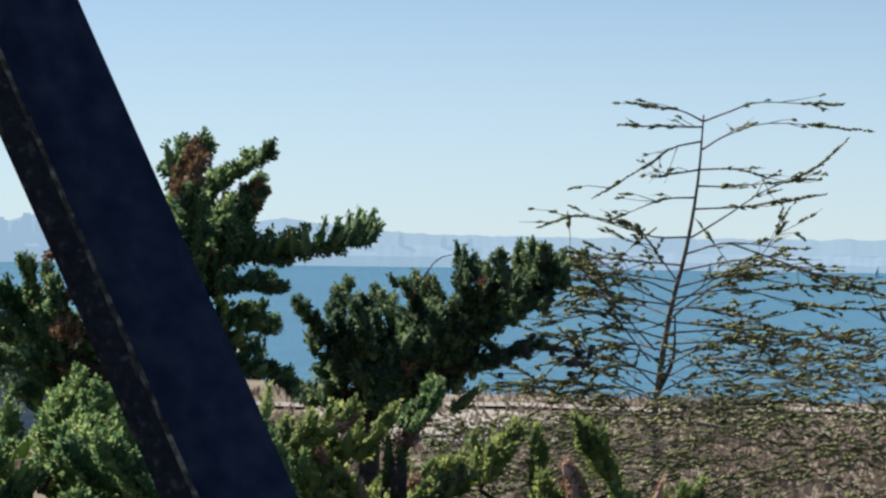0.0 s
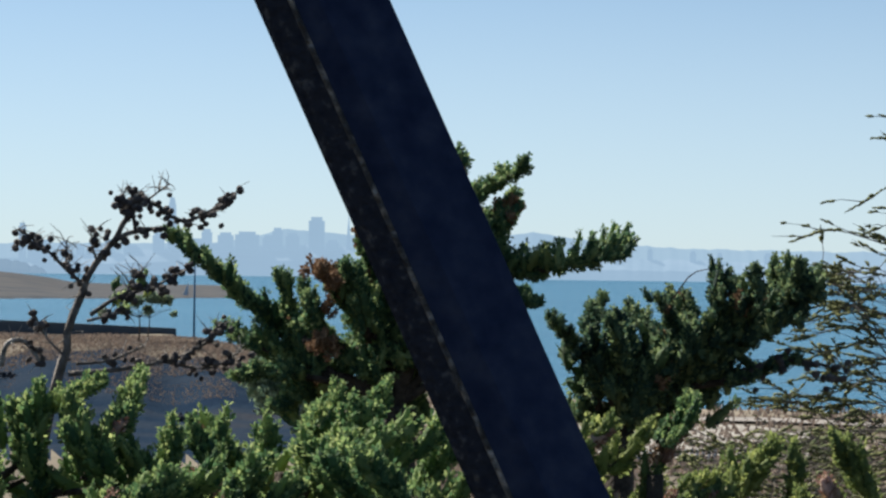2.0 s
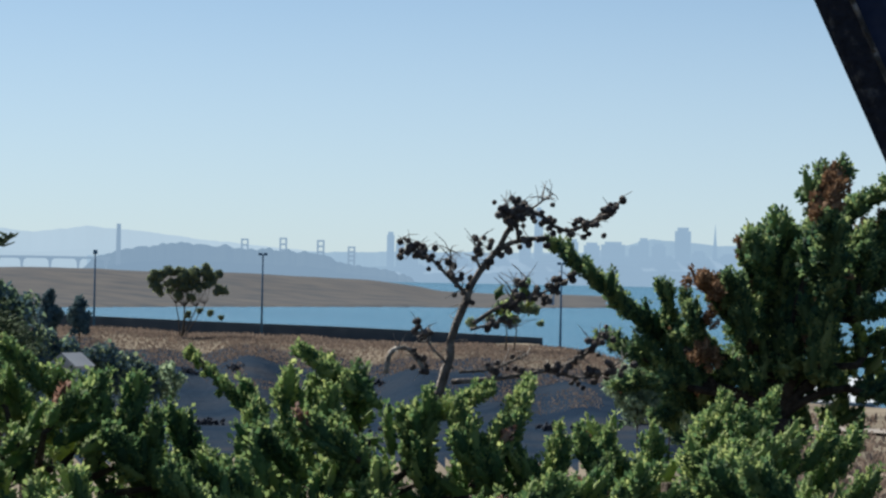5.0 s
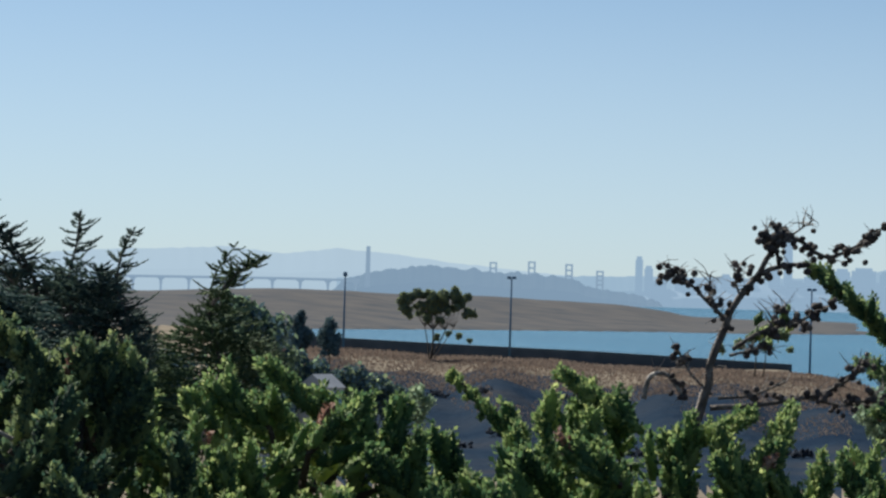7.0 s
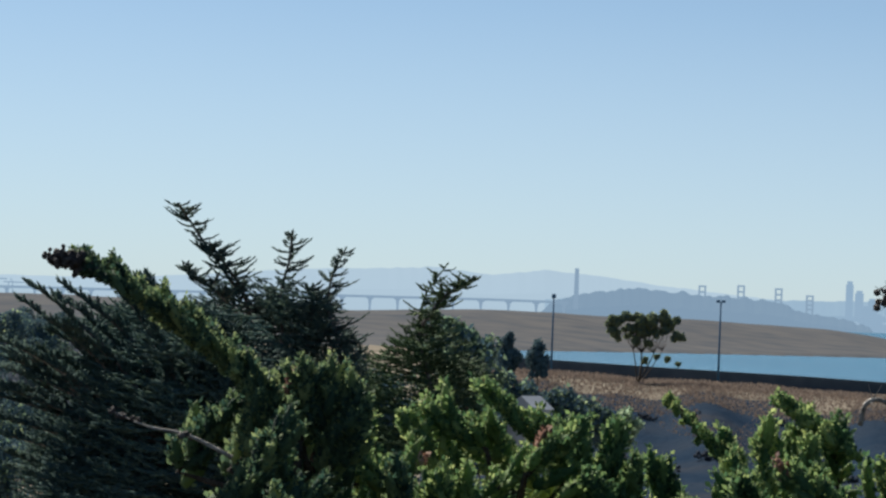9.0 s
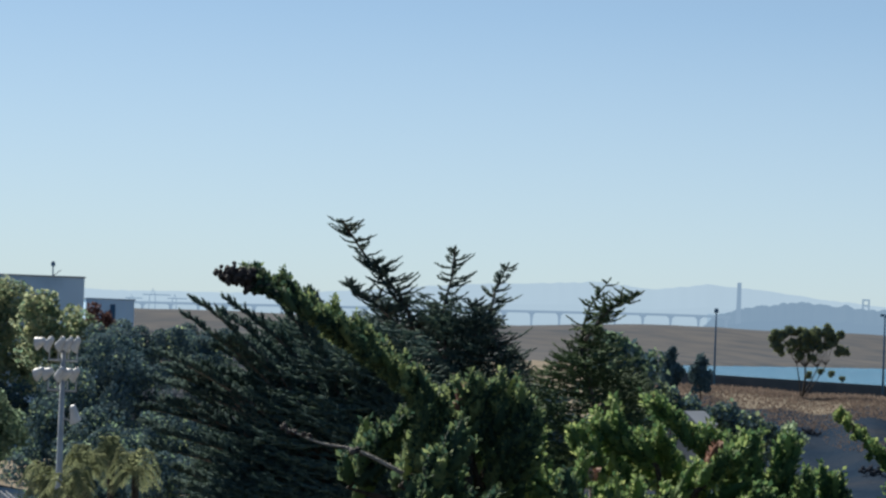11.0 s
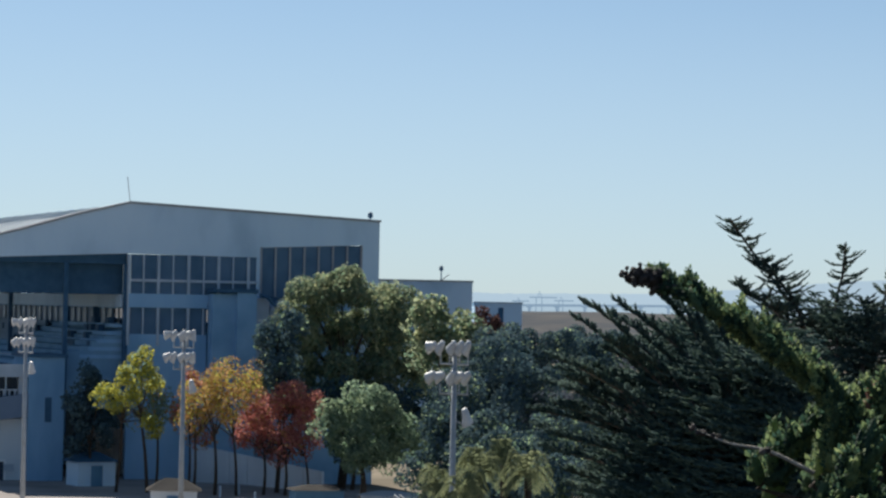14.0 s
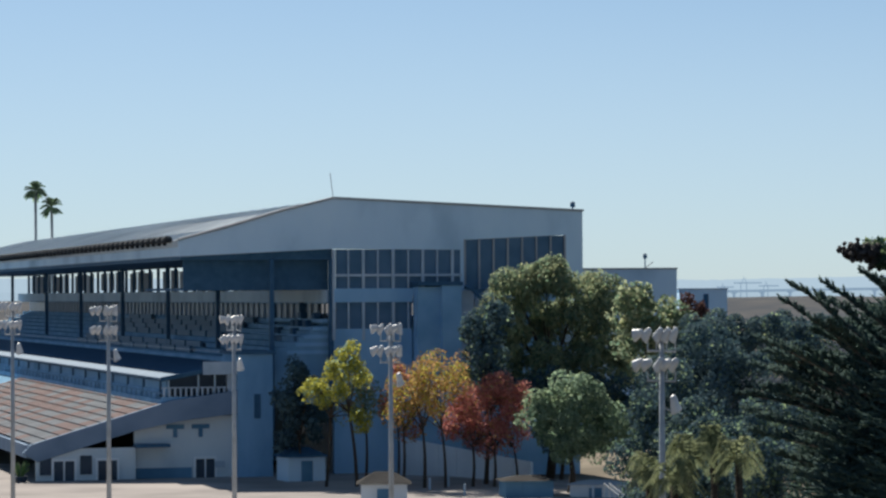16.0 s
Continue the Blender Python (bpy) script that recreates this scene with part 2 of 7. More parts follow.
M_CYP_SHADED = material("shaded_cypress_leaf", [(0.016, 0.042, 0.041), (0.050, 0.102, 0.069), (0.144, 0.210, 0.103), (0.408, 0.480, 0.211)], 1.6, 5, 0.7, island=0.42, see=0.42, spec=0.2, bump=1.0, bump_scale=75, bump_dist=0.02)
M_DEAD = material("dead_leaf", [(0.12, 0.072, 0.045), (0.22, 0.135, 0.082), (0.33, 0.225, 0.145)], 3, 5, 0.85, island=0.5, see=0.2, spec=0.1)
M_CONE = material("seed_cone", [(0.055, 0.047, 0.050), (0.115, 0.098, 0.096), (0.25, 0.22, 0.21)], 40, 5, 0.85, bump=0.8, bump_scale=120, objrand=0.4)

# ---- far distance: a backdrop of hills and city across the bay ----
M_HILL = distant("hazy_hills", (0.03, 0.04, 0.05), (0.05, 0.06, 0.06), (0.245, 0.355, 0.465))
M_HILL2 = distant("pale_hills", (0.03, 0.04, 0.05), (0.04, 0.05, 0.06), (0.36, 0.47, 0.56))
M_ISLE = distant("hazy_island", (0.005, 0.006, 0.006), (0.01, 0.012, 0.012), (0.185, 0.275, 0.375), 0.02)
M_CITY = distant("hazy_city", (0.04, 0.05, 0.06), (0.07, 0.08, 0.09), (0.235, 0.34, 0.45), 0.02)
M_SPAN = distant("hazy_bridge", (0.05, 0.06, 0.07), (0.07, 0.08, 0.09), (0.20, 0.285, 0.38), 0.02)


def ridge(name, knots, base, d, mat, rough, label, seed, woods=0.0):
    """A far ridge: a solid belt with an uneven crest along the headings of the knots."""
    az = np.arange(knots[0][0], knots[-1][0], 0.02)
    el = np.interp(az, [k[0] for k in knots], [k[1] for k in knots])
    el = el + np.array([rough * (noise.noise(Vector((a * 2.3, seed, 0))) + 0.5 * noise.noise(Vector((a * 7, seed, 3)))) for a in az])
    if woods:  # rounded crowns along the crest
        el = el + woods * np.array([abs(noise.noise(Vector((a * 2.6, seed, 8)))) + 0.5 * abs(noise.noise(Vector((a * 6, seed, 9)))) for a in az])
    g = Geo()
    vs = []
    for a, e in zip(az, el):
        e = max(e, base + 0.005)
        vs += [P(a, base, d), P(a, base + (e - base) * 0.6, d + 20), P(a, e, d + 60)]
    k = len(az)
    g.add(vs, [(3 * i + j, 3 * i + 3 + j, 3 * i + 4 + j, 3 * i + 1 + j) for i in range(k - 1) for j in (0, 1)])
    return tagged(obj(name, g, mat), label, "hills", kind="structure")


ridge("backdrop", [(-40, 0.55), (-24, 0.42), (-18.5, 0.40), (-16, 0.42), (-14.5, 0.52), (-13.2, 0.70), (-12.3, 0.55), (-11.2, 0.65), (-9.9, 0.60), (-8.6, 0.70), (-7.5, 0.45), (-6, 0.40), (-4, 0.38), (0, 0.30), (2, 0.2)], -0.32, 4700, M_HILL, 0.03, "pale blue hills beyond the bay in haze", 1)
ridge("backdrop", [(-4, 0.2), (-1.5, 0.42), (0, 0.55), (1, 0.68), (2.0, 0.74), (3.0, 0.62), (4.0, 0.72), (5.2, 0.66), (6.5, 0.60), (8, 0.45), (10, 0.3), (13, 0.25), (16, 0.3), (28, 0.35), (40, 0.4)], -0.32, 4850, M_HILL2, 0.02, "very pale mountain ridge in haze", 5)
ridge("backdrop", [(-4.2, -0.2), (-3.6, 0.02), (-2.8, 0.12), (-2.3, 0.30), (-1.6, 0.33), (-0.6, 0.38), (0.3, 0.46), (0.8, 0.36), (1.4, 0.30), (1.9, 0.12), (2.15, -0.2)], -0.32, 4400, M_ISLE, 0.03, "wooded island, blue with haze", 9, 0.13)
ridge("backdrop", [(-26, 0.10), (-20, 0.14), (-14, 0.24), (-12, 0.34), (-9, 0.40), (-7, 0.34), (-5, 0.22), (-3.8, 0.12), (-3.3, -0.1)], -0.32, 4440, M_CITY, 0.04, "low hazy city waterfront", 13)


def tower(az, w, top, d=4500, kind="tower"):
    """A far city tower by heading, angular width and top."""
    g = Geo()
    a, t = P(az, -0.25, d), P(az, top, d).z
    hw = d * radians(w) / 2
    r = Matrix.Translation((a.x, a.y, 0)) @ Matrix.Rotation(radians(az), 4, "Z")
    base = a.z
    if kind == "spire":
        g.add([r @ Vector((x * hw, y * hw, base)) for x, y in ((-1, -1), (1, -1), (1, 1), (-1, 1))] + [r @ Vector((0, 0, t))], [(0, 1, 4), (1, 2, 4), (2, 3, 4), (3, 0, 4)])
    elif kind == "round":
        pts = [r @ Vector((0, 0, z)) for z in (base, base + (t - base) * 0.7, base + (t - base) * 0.9, t)]
        g.tube(pts, [hw, hw, hw * 0.85, hw * 0.45], 12)
    else:
        g.box((-hw, -hw, base), (hw, hw, t - (t - base) * 0.06), 0, r)
        g.box((-hw * 0.7, -hw * 0.7, t - (t - base) * 0.06), (hw * 0.7, hw * 0.7, t), 0, r)
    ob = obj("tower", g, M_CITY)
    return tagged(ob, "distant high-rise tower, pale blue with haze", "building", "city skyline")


for az, w, top, kd in [(-3.68, 0.14, 0.75, "t"), (-3.86, 0.16, 0.58, "t"), (-4.1, 0.15, 0.44, "t"), (-4.45, 0.2, 0.42, "t"), (-4.75, 0.16, 0.36, "t"), (-5.3, 0.2, 0.46, "t"), (-6.45, 0.17, 1.26, "round"),
                       (-6.2, 0.22, 0.6, "t"), (-6.9, 0.3, 0.5, "t"), (-7.45, 0.3, 0.62, "t"), (-7.85, 0.45, 0.64, "t"), (-8.25, 0.22, 0.58, "t"), (-8.42, 0.2, 0.72, "t"), (-8.7, 0.26, 0.62, "t"), (-9.15, 0.30, 0.93, "t"),
                       (-9.75, 0.19, 1.02, "spire"), (-10.0, 0.3, 0.45, "t"), (-10.5, 0.25, 0.42, "t"), (-11.1, 0.2, 0.5, "t"), (-11.6, 0.25, 0.45, "t"), (-12.2, 0.2, 0.48, "t"), (-12.7, 0.25, 0.42, "t"), (-7.1, 0.2, 0.68, "t"),
                       (-16.2, 0.12, 0.38, "t"), (-16.7, 0.1, 0.36, "t"), (-17.6, 0.16, 0.36, "t"), (-15.4, 0.1, 0.42, "t"), (-14.6, 0.14, 0.46, "t"), (-4.05, 0.3, 0.3, "t"), (-5.0, 0.3, 0.3, "t"), (-5.7, 0.3, 0.36, "t"), (-6.6, 0.35, 0.38, "t"), (-7.3, 0.3, 0.42, "t"), (-9.45, 0.25, 0.5, "t")]:
    tower(az, w, top, kind=kd)


def bridge_tower(az, top, w=0.11, d=4480):
    g = Geo()
    a, t, b = P(az, 0, d), P(az, top, d).z, P(az, -0.2, d).z
    r = Matrix.Translation((a.x, a.y, 0)) @ Matrix.Rotation(radians(az), 4, "Z")
    hw = d * radians(w) / 2
    for s in (-1, 1):
        g.box((s * hw - 1.3, -1.5, b), (s * hw + 1.3, 1.5, t), 0, r)
    for k in (0.0, 0.18, 0.36, 0.54):
        z = t - (t - EYE) * k
        g.box((-hw + 1.3, -1.2, z - 2.4), (hw - 1.3, 1.2, z), 0, r)
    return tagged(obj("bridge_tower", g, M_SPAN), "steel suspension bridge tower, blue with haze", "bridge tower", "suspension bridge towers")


for az, top in ((-0.95, 0.57), (-1.67, 0.60), (-2.37, 0.57), (-2.95, 0.46)):
    bridge_tower(az, top)
# single tall tower of the eastern span
g = Geo()
for s in (-1, 1):
    a, b = P(1.40 + 0.024 * s, -0.2, 4420), P(1.40 + 0.018 * s, 0.80, 4420)
    g.tube([a, (a + b) / 2, b], [1.9, 1.8, 1.5], 6)
for e in (0.1, 0.3, 0.5, 0.7):
    a = P(1.40, e, 4420)
    g.box((a.x - 2.5, a.y - 0.8, a.z - 1), (a.x + 2.5, a.y + 0.8, a.z + 1))
tagged(obj("bridge_tower", g, M_SPAN), "single tall white bridge tower in haze", "bridge tower")
# viaduct
viaduct = thing("viaduct", "long concrete bridge viaduct on piers across the bay", "bridge")
g = Geo()
azs = np.arange(1.55, 15.0, 0.25)
top = [0.175 - 0.012 * max(0, a - 3) for a in azs]
vs = []
for a, e in zip(azs, top):
    q = P(a, e, 4380)
    vs += [q, q - Vector((0, 0, 3.4)), q + Vector((0, 9, -3.4)), q + Vector((0, 9, 0))]
g.add(vs, [(4 * i + k, 4 * i + 4 + k, 4 * i + 4 + (k + 1) % 4, 4 * i + (k + 1) % 4) for i in range(len(azs) - 1) for k in range(4)])
part("deck", g, M_SPAN, viaduct)
for k in range(26):
    a = 1.62 + 0.52 * k
    g = Geo()
    b, t = P(a, -0.25, 4384), P(a, 0.14 - 0.012 * max(0, a - 3), 4384)
    g.tube([b, b * 0.4 + t * 0.6, b * 0.12 + t * 0.88, t], [1.6, 1.6, 2.6, 7.5], 8)
    part("pier", g, M_SPAN, viaduct)
# harbour cranes
for az, s in ((12.36, 1.0), (11.95, 0.7), (12.75, 0.6)):
    c = thing("harbour_crane", "tall pale harbour container crane in haze", "crane", "harbour cranes")
    g = Geo()
    d = 4300
    t, b, hw = P(az, 0.19 * s, d), P(az, -0.2, d), 4.5 * s
    for sx in (-1, 1):
        g.tube([b + Vector((sx * hw, 0, 0)), Vector((t.x + sx * hw * 0.9, t.y, t.z))], 0.7, 5)
    part("leg_frame", g, M_SPAN, c)
    g = Geo().box((t.x - 14 * s, t.y - 1, t.z - 0.8), (t.x + 26 * s, t.y + 1, t.z + 0.8))
    part("boom", g, M_SPAN, c)
    g = Geo().tube([(t.x - 2 * s, t.y, t.z), (t.x, t.y, t.z + 9 * s), (t.x + 4 * s, t.y, t.z)], 0.6, 5)
    part("mast", g, M_SPAN, c)

# ---- ground and water ----
GROUND = EYE - 14.6  # level of the track and yard


def smoothstep(a, b, x):
    t = np.clip((x - a) / (b - a), 0, 1)
    return t * t * (3 - 2 * t)


def land(az, r):
    """Height of the land by heading and distance."""
    wob = 1.3 * np.sin(az * 1.7 + r * 0.011) + 0.8 * np.sin(az * 4.1 - r * 0.02)
    hill = (EYE - 1.75 - GROUND) * (1 - smoothstep(3, 62, r))
    base = GROUND + hill
    # grassy bluff with a plateau behind it
    end = smoothstep(-9.6, -7.0, az) * (1 - smoothstep(2.6, 7.0, az))
    crest = np.interp(az, [-10, -7, -4.5, -1.6, 0, 1.8, 4], [8.5, 10.2, 10.5, 11.2, 11.6, 12.0, 11.6])
    bluff = ((crest - GROUND) * smoothstep(285, 372, r + 5 * wob) - (crest - 7.2) * smoothstep(385, 540, r)) * end
    # beyond the shore it drops below the water
    shore = np.interp(az, [-60, -25, -16, -13, -9.5, -8.2, -7, -6.4, 2.2, 3.6, 4.6, 7], [380, 385, 395, 430, 455, 440, 520, 570, 575, 700, 1450, 6000])
    z = base + bluff + 0.10 * wob * smoothstep(60, 160, r)
    low = np.where(az < -9, 2.4, 0.0)
    z = np.where(az < -9, np.minimum(z, GROUND + (low - GROUND) * smoothstep(180, 330, r) + hill), z)
    drop = smoothstep(shore, shore + 14, r)
    z = z * (1 - drop) - 4 * drop
    # low grassy headland across the inlet
    near = np.interp(az, [-8.2, -6, -4.4, 1.8, 4, 7], [1950, 1800, 1763, 1500, 1420, 1300])
    topz = np.interp(az, [-8.0, -7.5, -6.5, -5.5, -4.6, -4.2, -3.4, -2.3, -0.7, 0.9, 1.7, 2.8, 4, 5.6, 7, 11, 14, 40], [-3, 0.6, 1.6, 2.2, 3.5, 7.0, 11.5, 13.6, 15.6, 15.2, 16.7, 17.2, 15.8, 12.5, 13.5, 16, 15, 15])
    head = topz * smoothstep(near, near + 420, r) * (1 - smoothstep(2500, 2900, r)) + 1.2 * smoothstep(near - 10, near, r) + 0.2 * wob * smoothstep(near, near + 200, r)
    on = (az > -8.1) & (r > near - 12) & (r < 2900)
    z = np.where(on, np.maximum(z, head), z)
    z = np.where((az >= 4.6) & (r >= 2900), -4 * smoothstep(2900, 2960, r), z)
    return z


azs = np.concatenate([np.arange(-180, -30, 6.0), np.arange(-30, 32, 0.25), np.arange(32, 180, 6.0)])
rs = np.concatenate([np.arange(0.6, 6, 0.6), np.geomspace(6, 240, 60), np.arange(245, 620, 4.0), np.geomspace(630, 1250, 30), np.arange(1260, 2960, 22.0), np.array([3200, 4000, 4800])])
A, R = np.meshgrid(azs, rs, indexing="ij")
Z = land(A, R)
V = np.stack([-R * np.sin(np.radians(A)), R * np.cos(np.radians(A)), Z], -1).reshape(-1, 3)
na, nr = A.shape
I = np.arange(na * nr).reshape(na, nr)
J = np.vstack([I, I[:1]])
q = np.stack([J[:-1, :-1], J[:-1, 1:], J[1:, 1:], J[1:, :-1]], -1).reshape(-1, 4)
tri = np.concatenate([q[:, [0, 2, 1]], q[:, [0, 3, 2]]])
V = np.vstack([V, [[0, 0, EYE - 1.75]]])
cap = np.array([(len(V) - 1, J[i + 1, 0], J[i, 0]) for i in range(na)])
allt = np.vstack([tri, cap])
# Near ground darkened to give the gaps between brow shrubs their shade.
M_GAP_SHADE = material("gap_shade_ground", [(0.012, 0.013, 0.010), (0.028, 0.025, 0.018), (0.05, 0.042, 0.030)], 3, 8, 0.95, bump=0.6, bump_scale=20, spec=0.0)
# Bluff face: bluish shade, haze and dark growth put into the soil colour.
M_BLUFF = material("shaded_bluff_soil", [(0.012, 0.022, 0.040), (0.016, 0.028, 0.047), (0.024, 0.034, 0.050), (0.040, 0.041, 0.046)], 0.07, 14, 0.95, bump=1.0, bump_scale=0.8, spec=0.0, stretch=(1, 1, 0.45), bump_dist=0.4)
c = V[allt].mean(1)
cr, ca = np.hypot(c[:, 0], c[:, 1]), np.degrees(np.arctan2(-c[:, 0], c[:, 1]))
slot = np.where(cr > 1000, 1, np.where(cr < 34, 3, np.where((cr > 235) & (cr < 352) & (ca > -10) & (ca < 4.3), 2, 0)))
ground = tri_object("ground", V, allt, [M_GROUND, M_HEAD, M_BLUFF, M_GAP_SHADE], slot, smooth=True)
tagged(ground, "dry grassy ground from the hill to the shore", "ground", kind="structure")
# the water rises a touch far out, as the air's bending makes it seem
azs = np.arange(-180, 181, 3.0)
rs = np.array([0, 200, 400, 800, 1500, 2500, 3200, 3800, 4300, 4650, 4900])
lift = np.interp(rs, [0, 2500, 4900], [0, 0, 6.5])
A, R = np.meshgrid(azs, rs, indexing="ij")
V = np.stack([-R * np.sin(np.radians(A)), R * np.cos(np.radians(A)), np.broadcast_to(lift, R.shape)], -1).reshape(-1, 3)
na, nr = A.shape
I = np.arange(na * nr).reshape(na, nr)
q = np.stack([I[:-1, :-1], I[:-1, 1:], I[1:, 1:], I[1:, :-1]], -1).reshape(-1, 4)
water = tri_object("water", V, np.concatenate([q[:, [0, 2, 1]], q[:, [0, 3, 2]]]), [M_WATER])
tagged(water, "calm blue bay water", "water", kind="structure")

# ---- leaning steel post close to the viewpoint ----
M_POST = material("painted_post", [(0.014, 0.021, 0.048), (0.023, 0.032, 0.064), (0.036, 0.046, 0.078)], 60, 8, 0.95, bump=0.12, bump_scale=160, spec=0.02)
M_RUST = material("worn_edge", [(0.008, 0.010, 0.016), (0.07, 0.065, 0.06), (0.34, 0.31, 0.28)], 130, 8, 0.8, bump=0.5, bump_scale=200)
M_CHIP = material("chipped_paint", [(0.017, 0.020, 0.031), (0.024, 0.027, 0.038), (0.029, 0.032, 0.043), (0.085, 0.085, 0.09)], 150, 5, 0.9, bump=0.3, bump_scale=160, spec=0.02)
post = thing("steel_post", "leaning dark-painted square steel post with worn edges", "post")

hi, lo = 30.0, -46.0
# corners of the square section: right, front edge, left, back
ring = []
for e in (lo, hi):
    a = math.radians
    ring.append([P(az0 + 0.47 * (math.degrees(math.tan(a(e))) - 1.0), e, d) for az0, d in ((-11.28, 1.770), (-9.38, 1.755), (-8.70, 1.772), (-10.2, 1.84))])
g = Geo()
for mi, fs in ((0, [(0, 1, 5, 4), (2, 3, 7, 6), (3, 0, 4, 7), (3, 2, 1, 0), (4, 5, 6, 7)]), (1, [(1, 2, 6, 5)])):
    g.add(ring[0] + ring[1], fs, mi)
part("post", g, [M_POST, M_CHIP], post)
g = Geo()
g.tube([Vector(ring[0][1]), Vector(ring[1][1])], 0.0016, 6)
part("worn_edge", g, M_RUST, post, "worn pale edge with rust specks")

# ---- grandstand ----
GO, GU = Vector((-93.4, 221.0, 0)), Vector((0.8362, 0.5485, 0))
GW = Vector((-0.5485, 0.8362, 0))
GM = Matrix(((GU.x, GW.x, 0, GO.x), (GU.y, GW.y, 0, GO.y), (0, 0, 1, GROUND), (0, 0, 0, 1)))  # u: along the end wall, w: along the stand, h: height


def G(u, w, h):
    return GM @ Vector((u, w, h))


def slab(name, a, b, mat, parent, label=""):
    return part(name, Geo().box(a, b, 0, GM), mat, parent, label)


def section(name, outline, w0, length, mat, parent, label=""):
    """A shape in the plane of the end wall (u, h), drawn out along the stand."""
    return part(name, Geo().prism([G(u, w0, h) - G(0, 0, 0) for u, h in outline], G(0, 0, 0), GW * length), mat, parent, label)


# Seat, terrace and wall colours are blued for haze and shade under the roof.
M_SEAT = material("stadium_seat", [(0.05, 0.13, 0.21), (0.09, 0.19, 0.29)], 0.8, 5, 0.6, objrand=0.5)
M_BENCH = material("bench_board", [(0.082, 0.052, 0.055), (0.098, 0.063, 0.065), (0.066, 0.080, 0.100), (0.084, 0.099, 0.122)], 0.25, 6, 0.8, objrand=0.75, spec=0.06)
M_STEP = material("grey_terrace", [(0.08, 0.18, 0.29), (0.14, 0.285, 0.42)], 0.4, 7, 0.9, spec=0.06)
M_BLUEWALL = material("haze_blue_wall", [(0.18, 0.36, 0.56), (0.28, 0.49, 0.70)], 0.4, 7, 0.8, spec=0.06)
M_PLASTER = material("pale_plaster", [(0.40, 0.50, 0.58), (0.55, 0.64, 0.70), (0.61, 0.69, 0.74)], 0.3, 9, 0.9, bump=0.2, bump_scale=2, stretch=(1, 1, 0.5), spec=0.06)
M_FRAME = material("white_frame", [(0.66, 0.72, 0.77), (0.78, 0.83, 0.86)], 0.6, 6, 0.6, spec=0.1)
M_PANE = material("dark_pane", [(0.012, 0.030, 0.055), (0.030, 0.058, 0.095)], 0.4, 3, 0.3, spec=0.2)
M_APRON = material("grey_painted_beam", [(0.12, 0.18, 0.26), (0.18, 0.25, 0.35), (0.22, 0.29, 0.39)], 0.25, 9, 0.9, bump=0.2, bump_scale=2, spec=0.06)
M_TERRACE = material("haze_blue_terrace", [(0.145, 0.29, 0.44), (0.225, 0.40, 0.56)], 0.4, 7, 0.9, spec=0.1)
M_ROLL = material("rolled_awning", [(0.020, 0.026, 0.034), (0.045, 0.053, 0.062)], 1.2, 6, 0.9, spec=0.1, objrand=0.3)
M_CURTAIN = material("white_screen_cloth", [(0.58, 0.62, 0.65), (0.74, 0.77, 0.79)], 0.8, 5, 0.9, objrand=0.5, see=0.6, spec=0.1)
LW = 190.0
stand = thing("grandstand", "large weathered concrete racecourse grandstand with glazed end wall", "grandstand")
# end gable: a deep fascia above the glazing, and the overhang's end
section("gable", [(-0.4, 17.65), (-0.4, 18.9), (3.3, 19.85), (7.9, 21.2), (12.0, 22.2), (32.7, 21.25), (32.7, 9.0), (31.2, 9.0), (31.2, 19.35), (22.7, 18.95), (22.7, 18.15), (12.0, 18.25)], 0, 0.5, M_FASCIA, stand)
section("gable_coping", [(-0.5, 18.9), (3.3, 19.86), (7.9, 21.21), (12.0, 22.21), (32.8, 21.26), (32.8, 21.42), (12.0, 22.38), (7.85, 21.38), (3.2, 20.02), (-0.5, 19.05)], -0.12, 0.75, M_GREY, stand)
roof = section("roof", [(-0.4, 18.95), (3.3, 19.8), (8.0, 21.15), (12.2, 22.12), (32.5, 21.15), (32.5, 20.6), (12.2, 21.4), (8, 20.4), (-0.4, 18.4)], 0.5, LW, M_ROOF, stand)
for k in range(40):  # standing seams
    w = 3 + k * 4.7
    section("seam", [(-0.4, 18.95), (3.3, 19.8), (8.0, 21.15), (12.2, 22.12), (12.2, 22.24), (8.0, 21.27), (3.3, 19.92), (-0.4, 19.07)], w, 0.12, M_ROOF, roof)
slab("eave_fascia", (-0.35, 0.6, 17.7), (0.25, LW, 18.4), M_FASCIA, stand)
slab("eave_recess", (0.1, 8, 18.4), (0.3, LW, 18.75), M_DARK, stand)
for k in range(60):  # rolled awnings along the eave
    a, b = G(-0.62, 3.2 + k * 2.6, 19.05), G(-0.62, 5.5 + k * 2.6, 19.05)
    part("awning_roll", Geo().tube([a, a.lerp(b, 0.5) + Vector((0, 0, 0.05)), b], 0.27, 8), M_ROLL, stand, smooth=True)
    slab("awning_bracket", (-0.7, 5.55 + k * 2.6, 18.6), (-0.3, 5.7 + k * 2.6, 19.3), M_ROLL, stand)
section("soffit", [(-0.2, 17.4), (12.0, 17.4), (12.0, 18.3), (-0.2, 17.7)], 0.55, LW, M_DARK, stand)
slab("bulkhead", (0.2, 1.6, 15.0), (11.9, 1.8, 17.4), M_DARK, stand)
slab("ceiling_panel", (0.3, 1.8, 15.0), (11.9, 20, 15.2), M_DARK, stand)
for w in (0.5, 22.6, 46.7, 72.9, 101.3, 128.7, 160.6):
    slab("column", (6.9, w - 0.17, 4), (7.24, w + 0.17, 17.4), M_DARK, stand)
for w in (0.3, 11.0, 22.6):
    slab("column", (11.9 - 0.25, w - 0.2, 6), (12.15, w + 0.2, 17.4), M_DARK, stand)
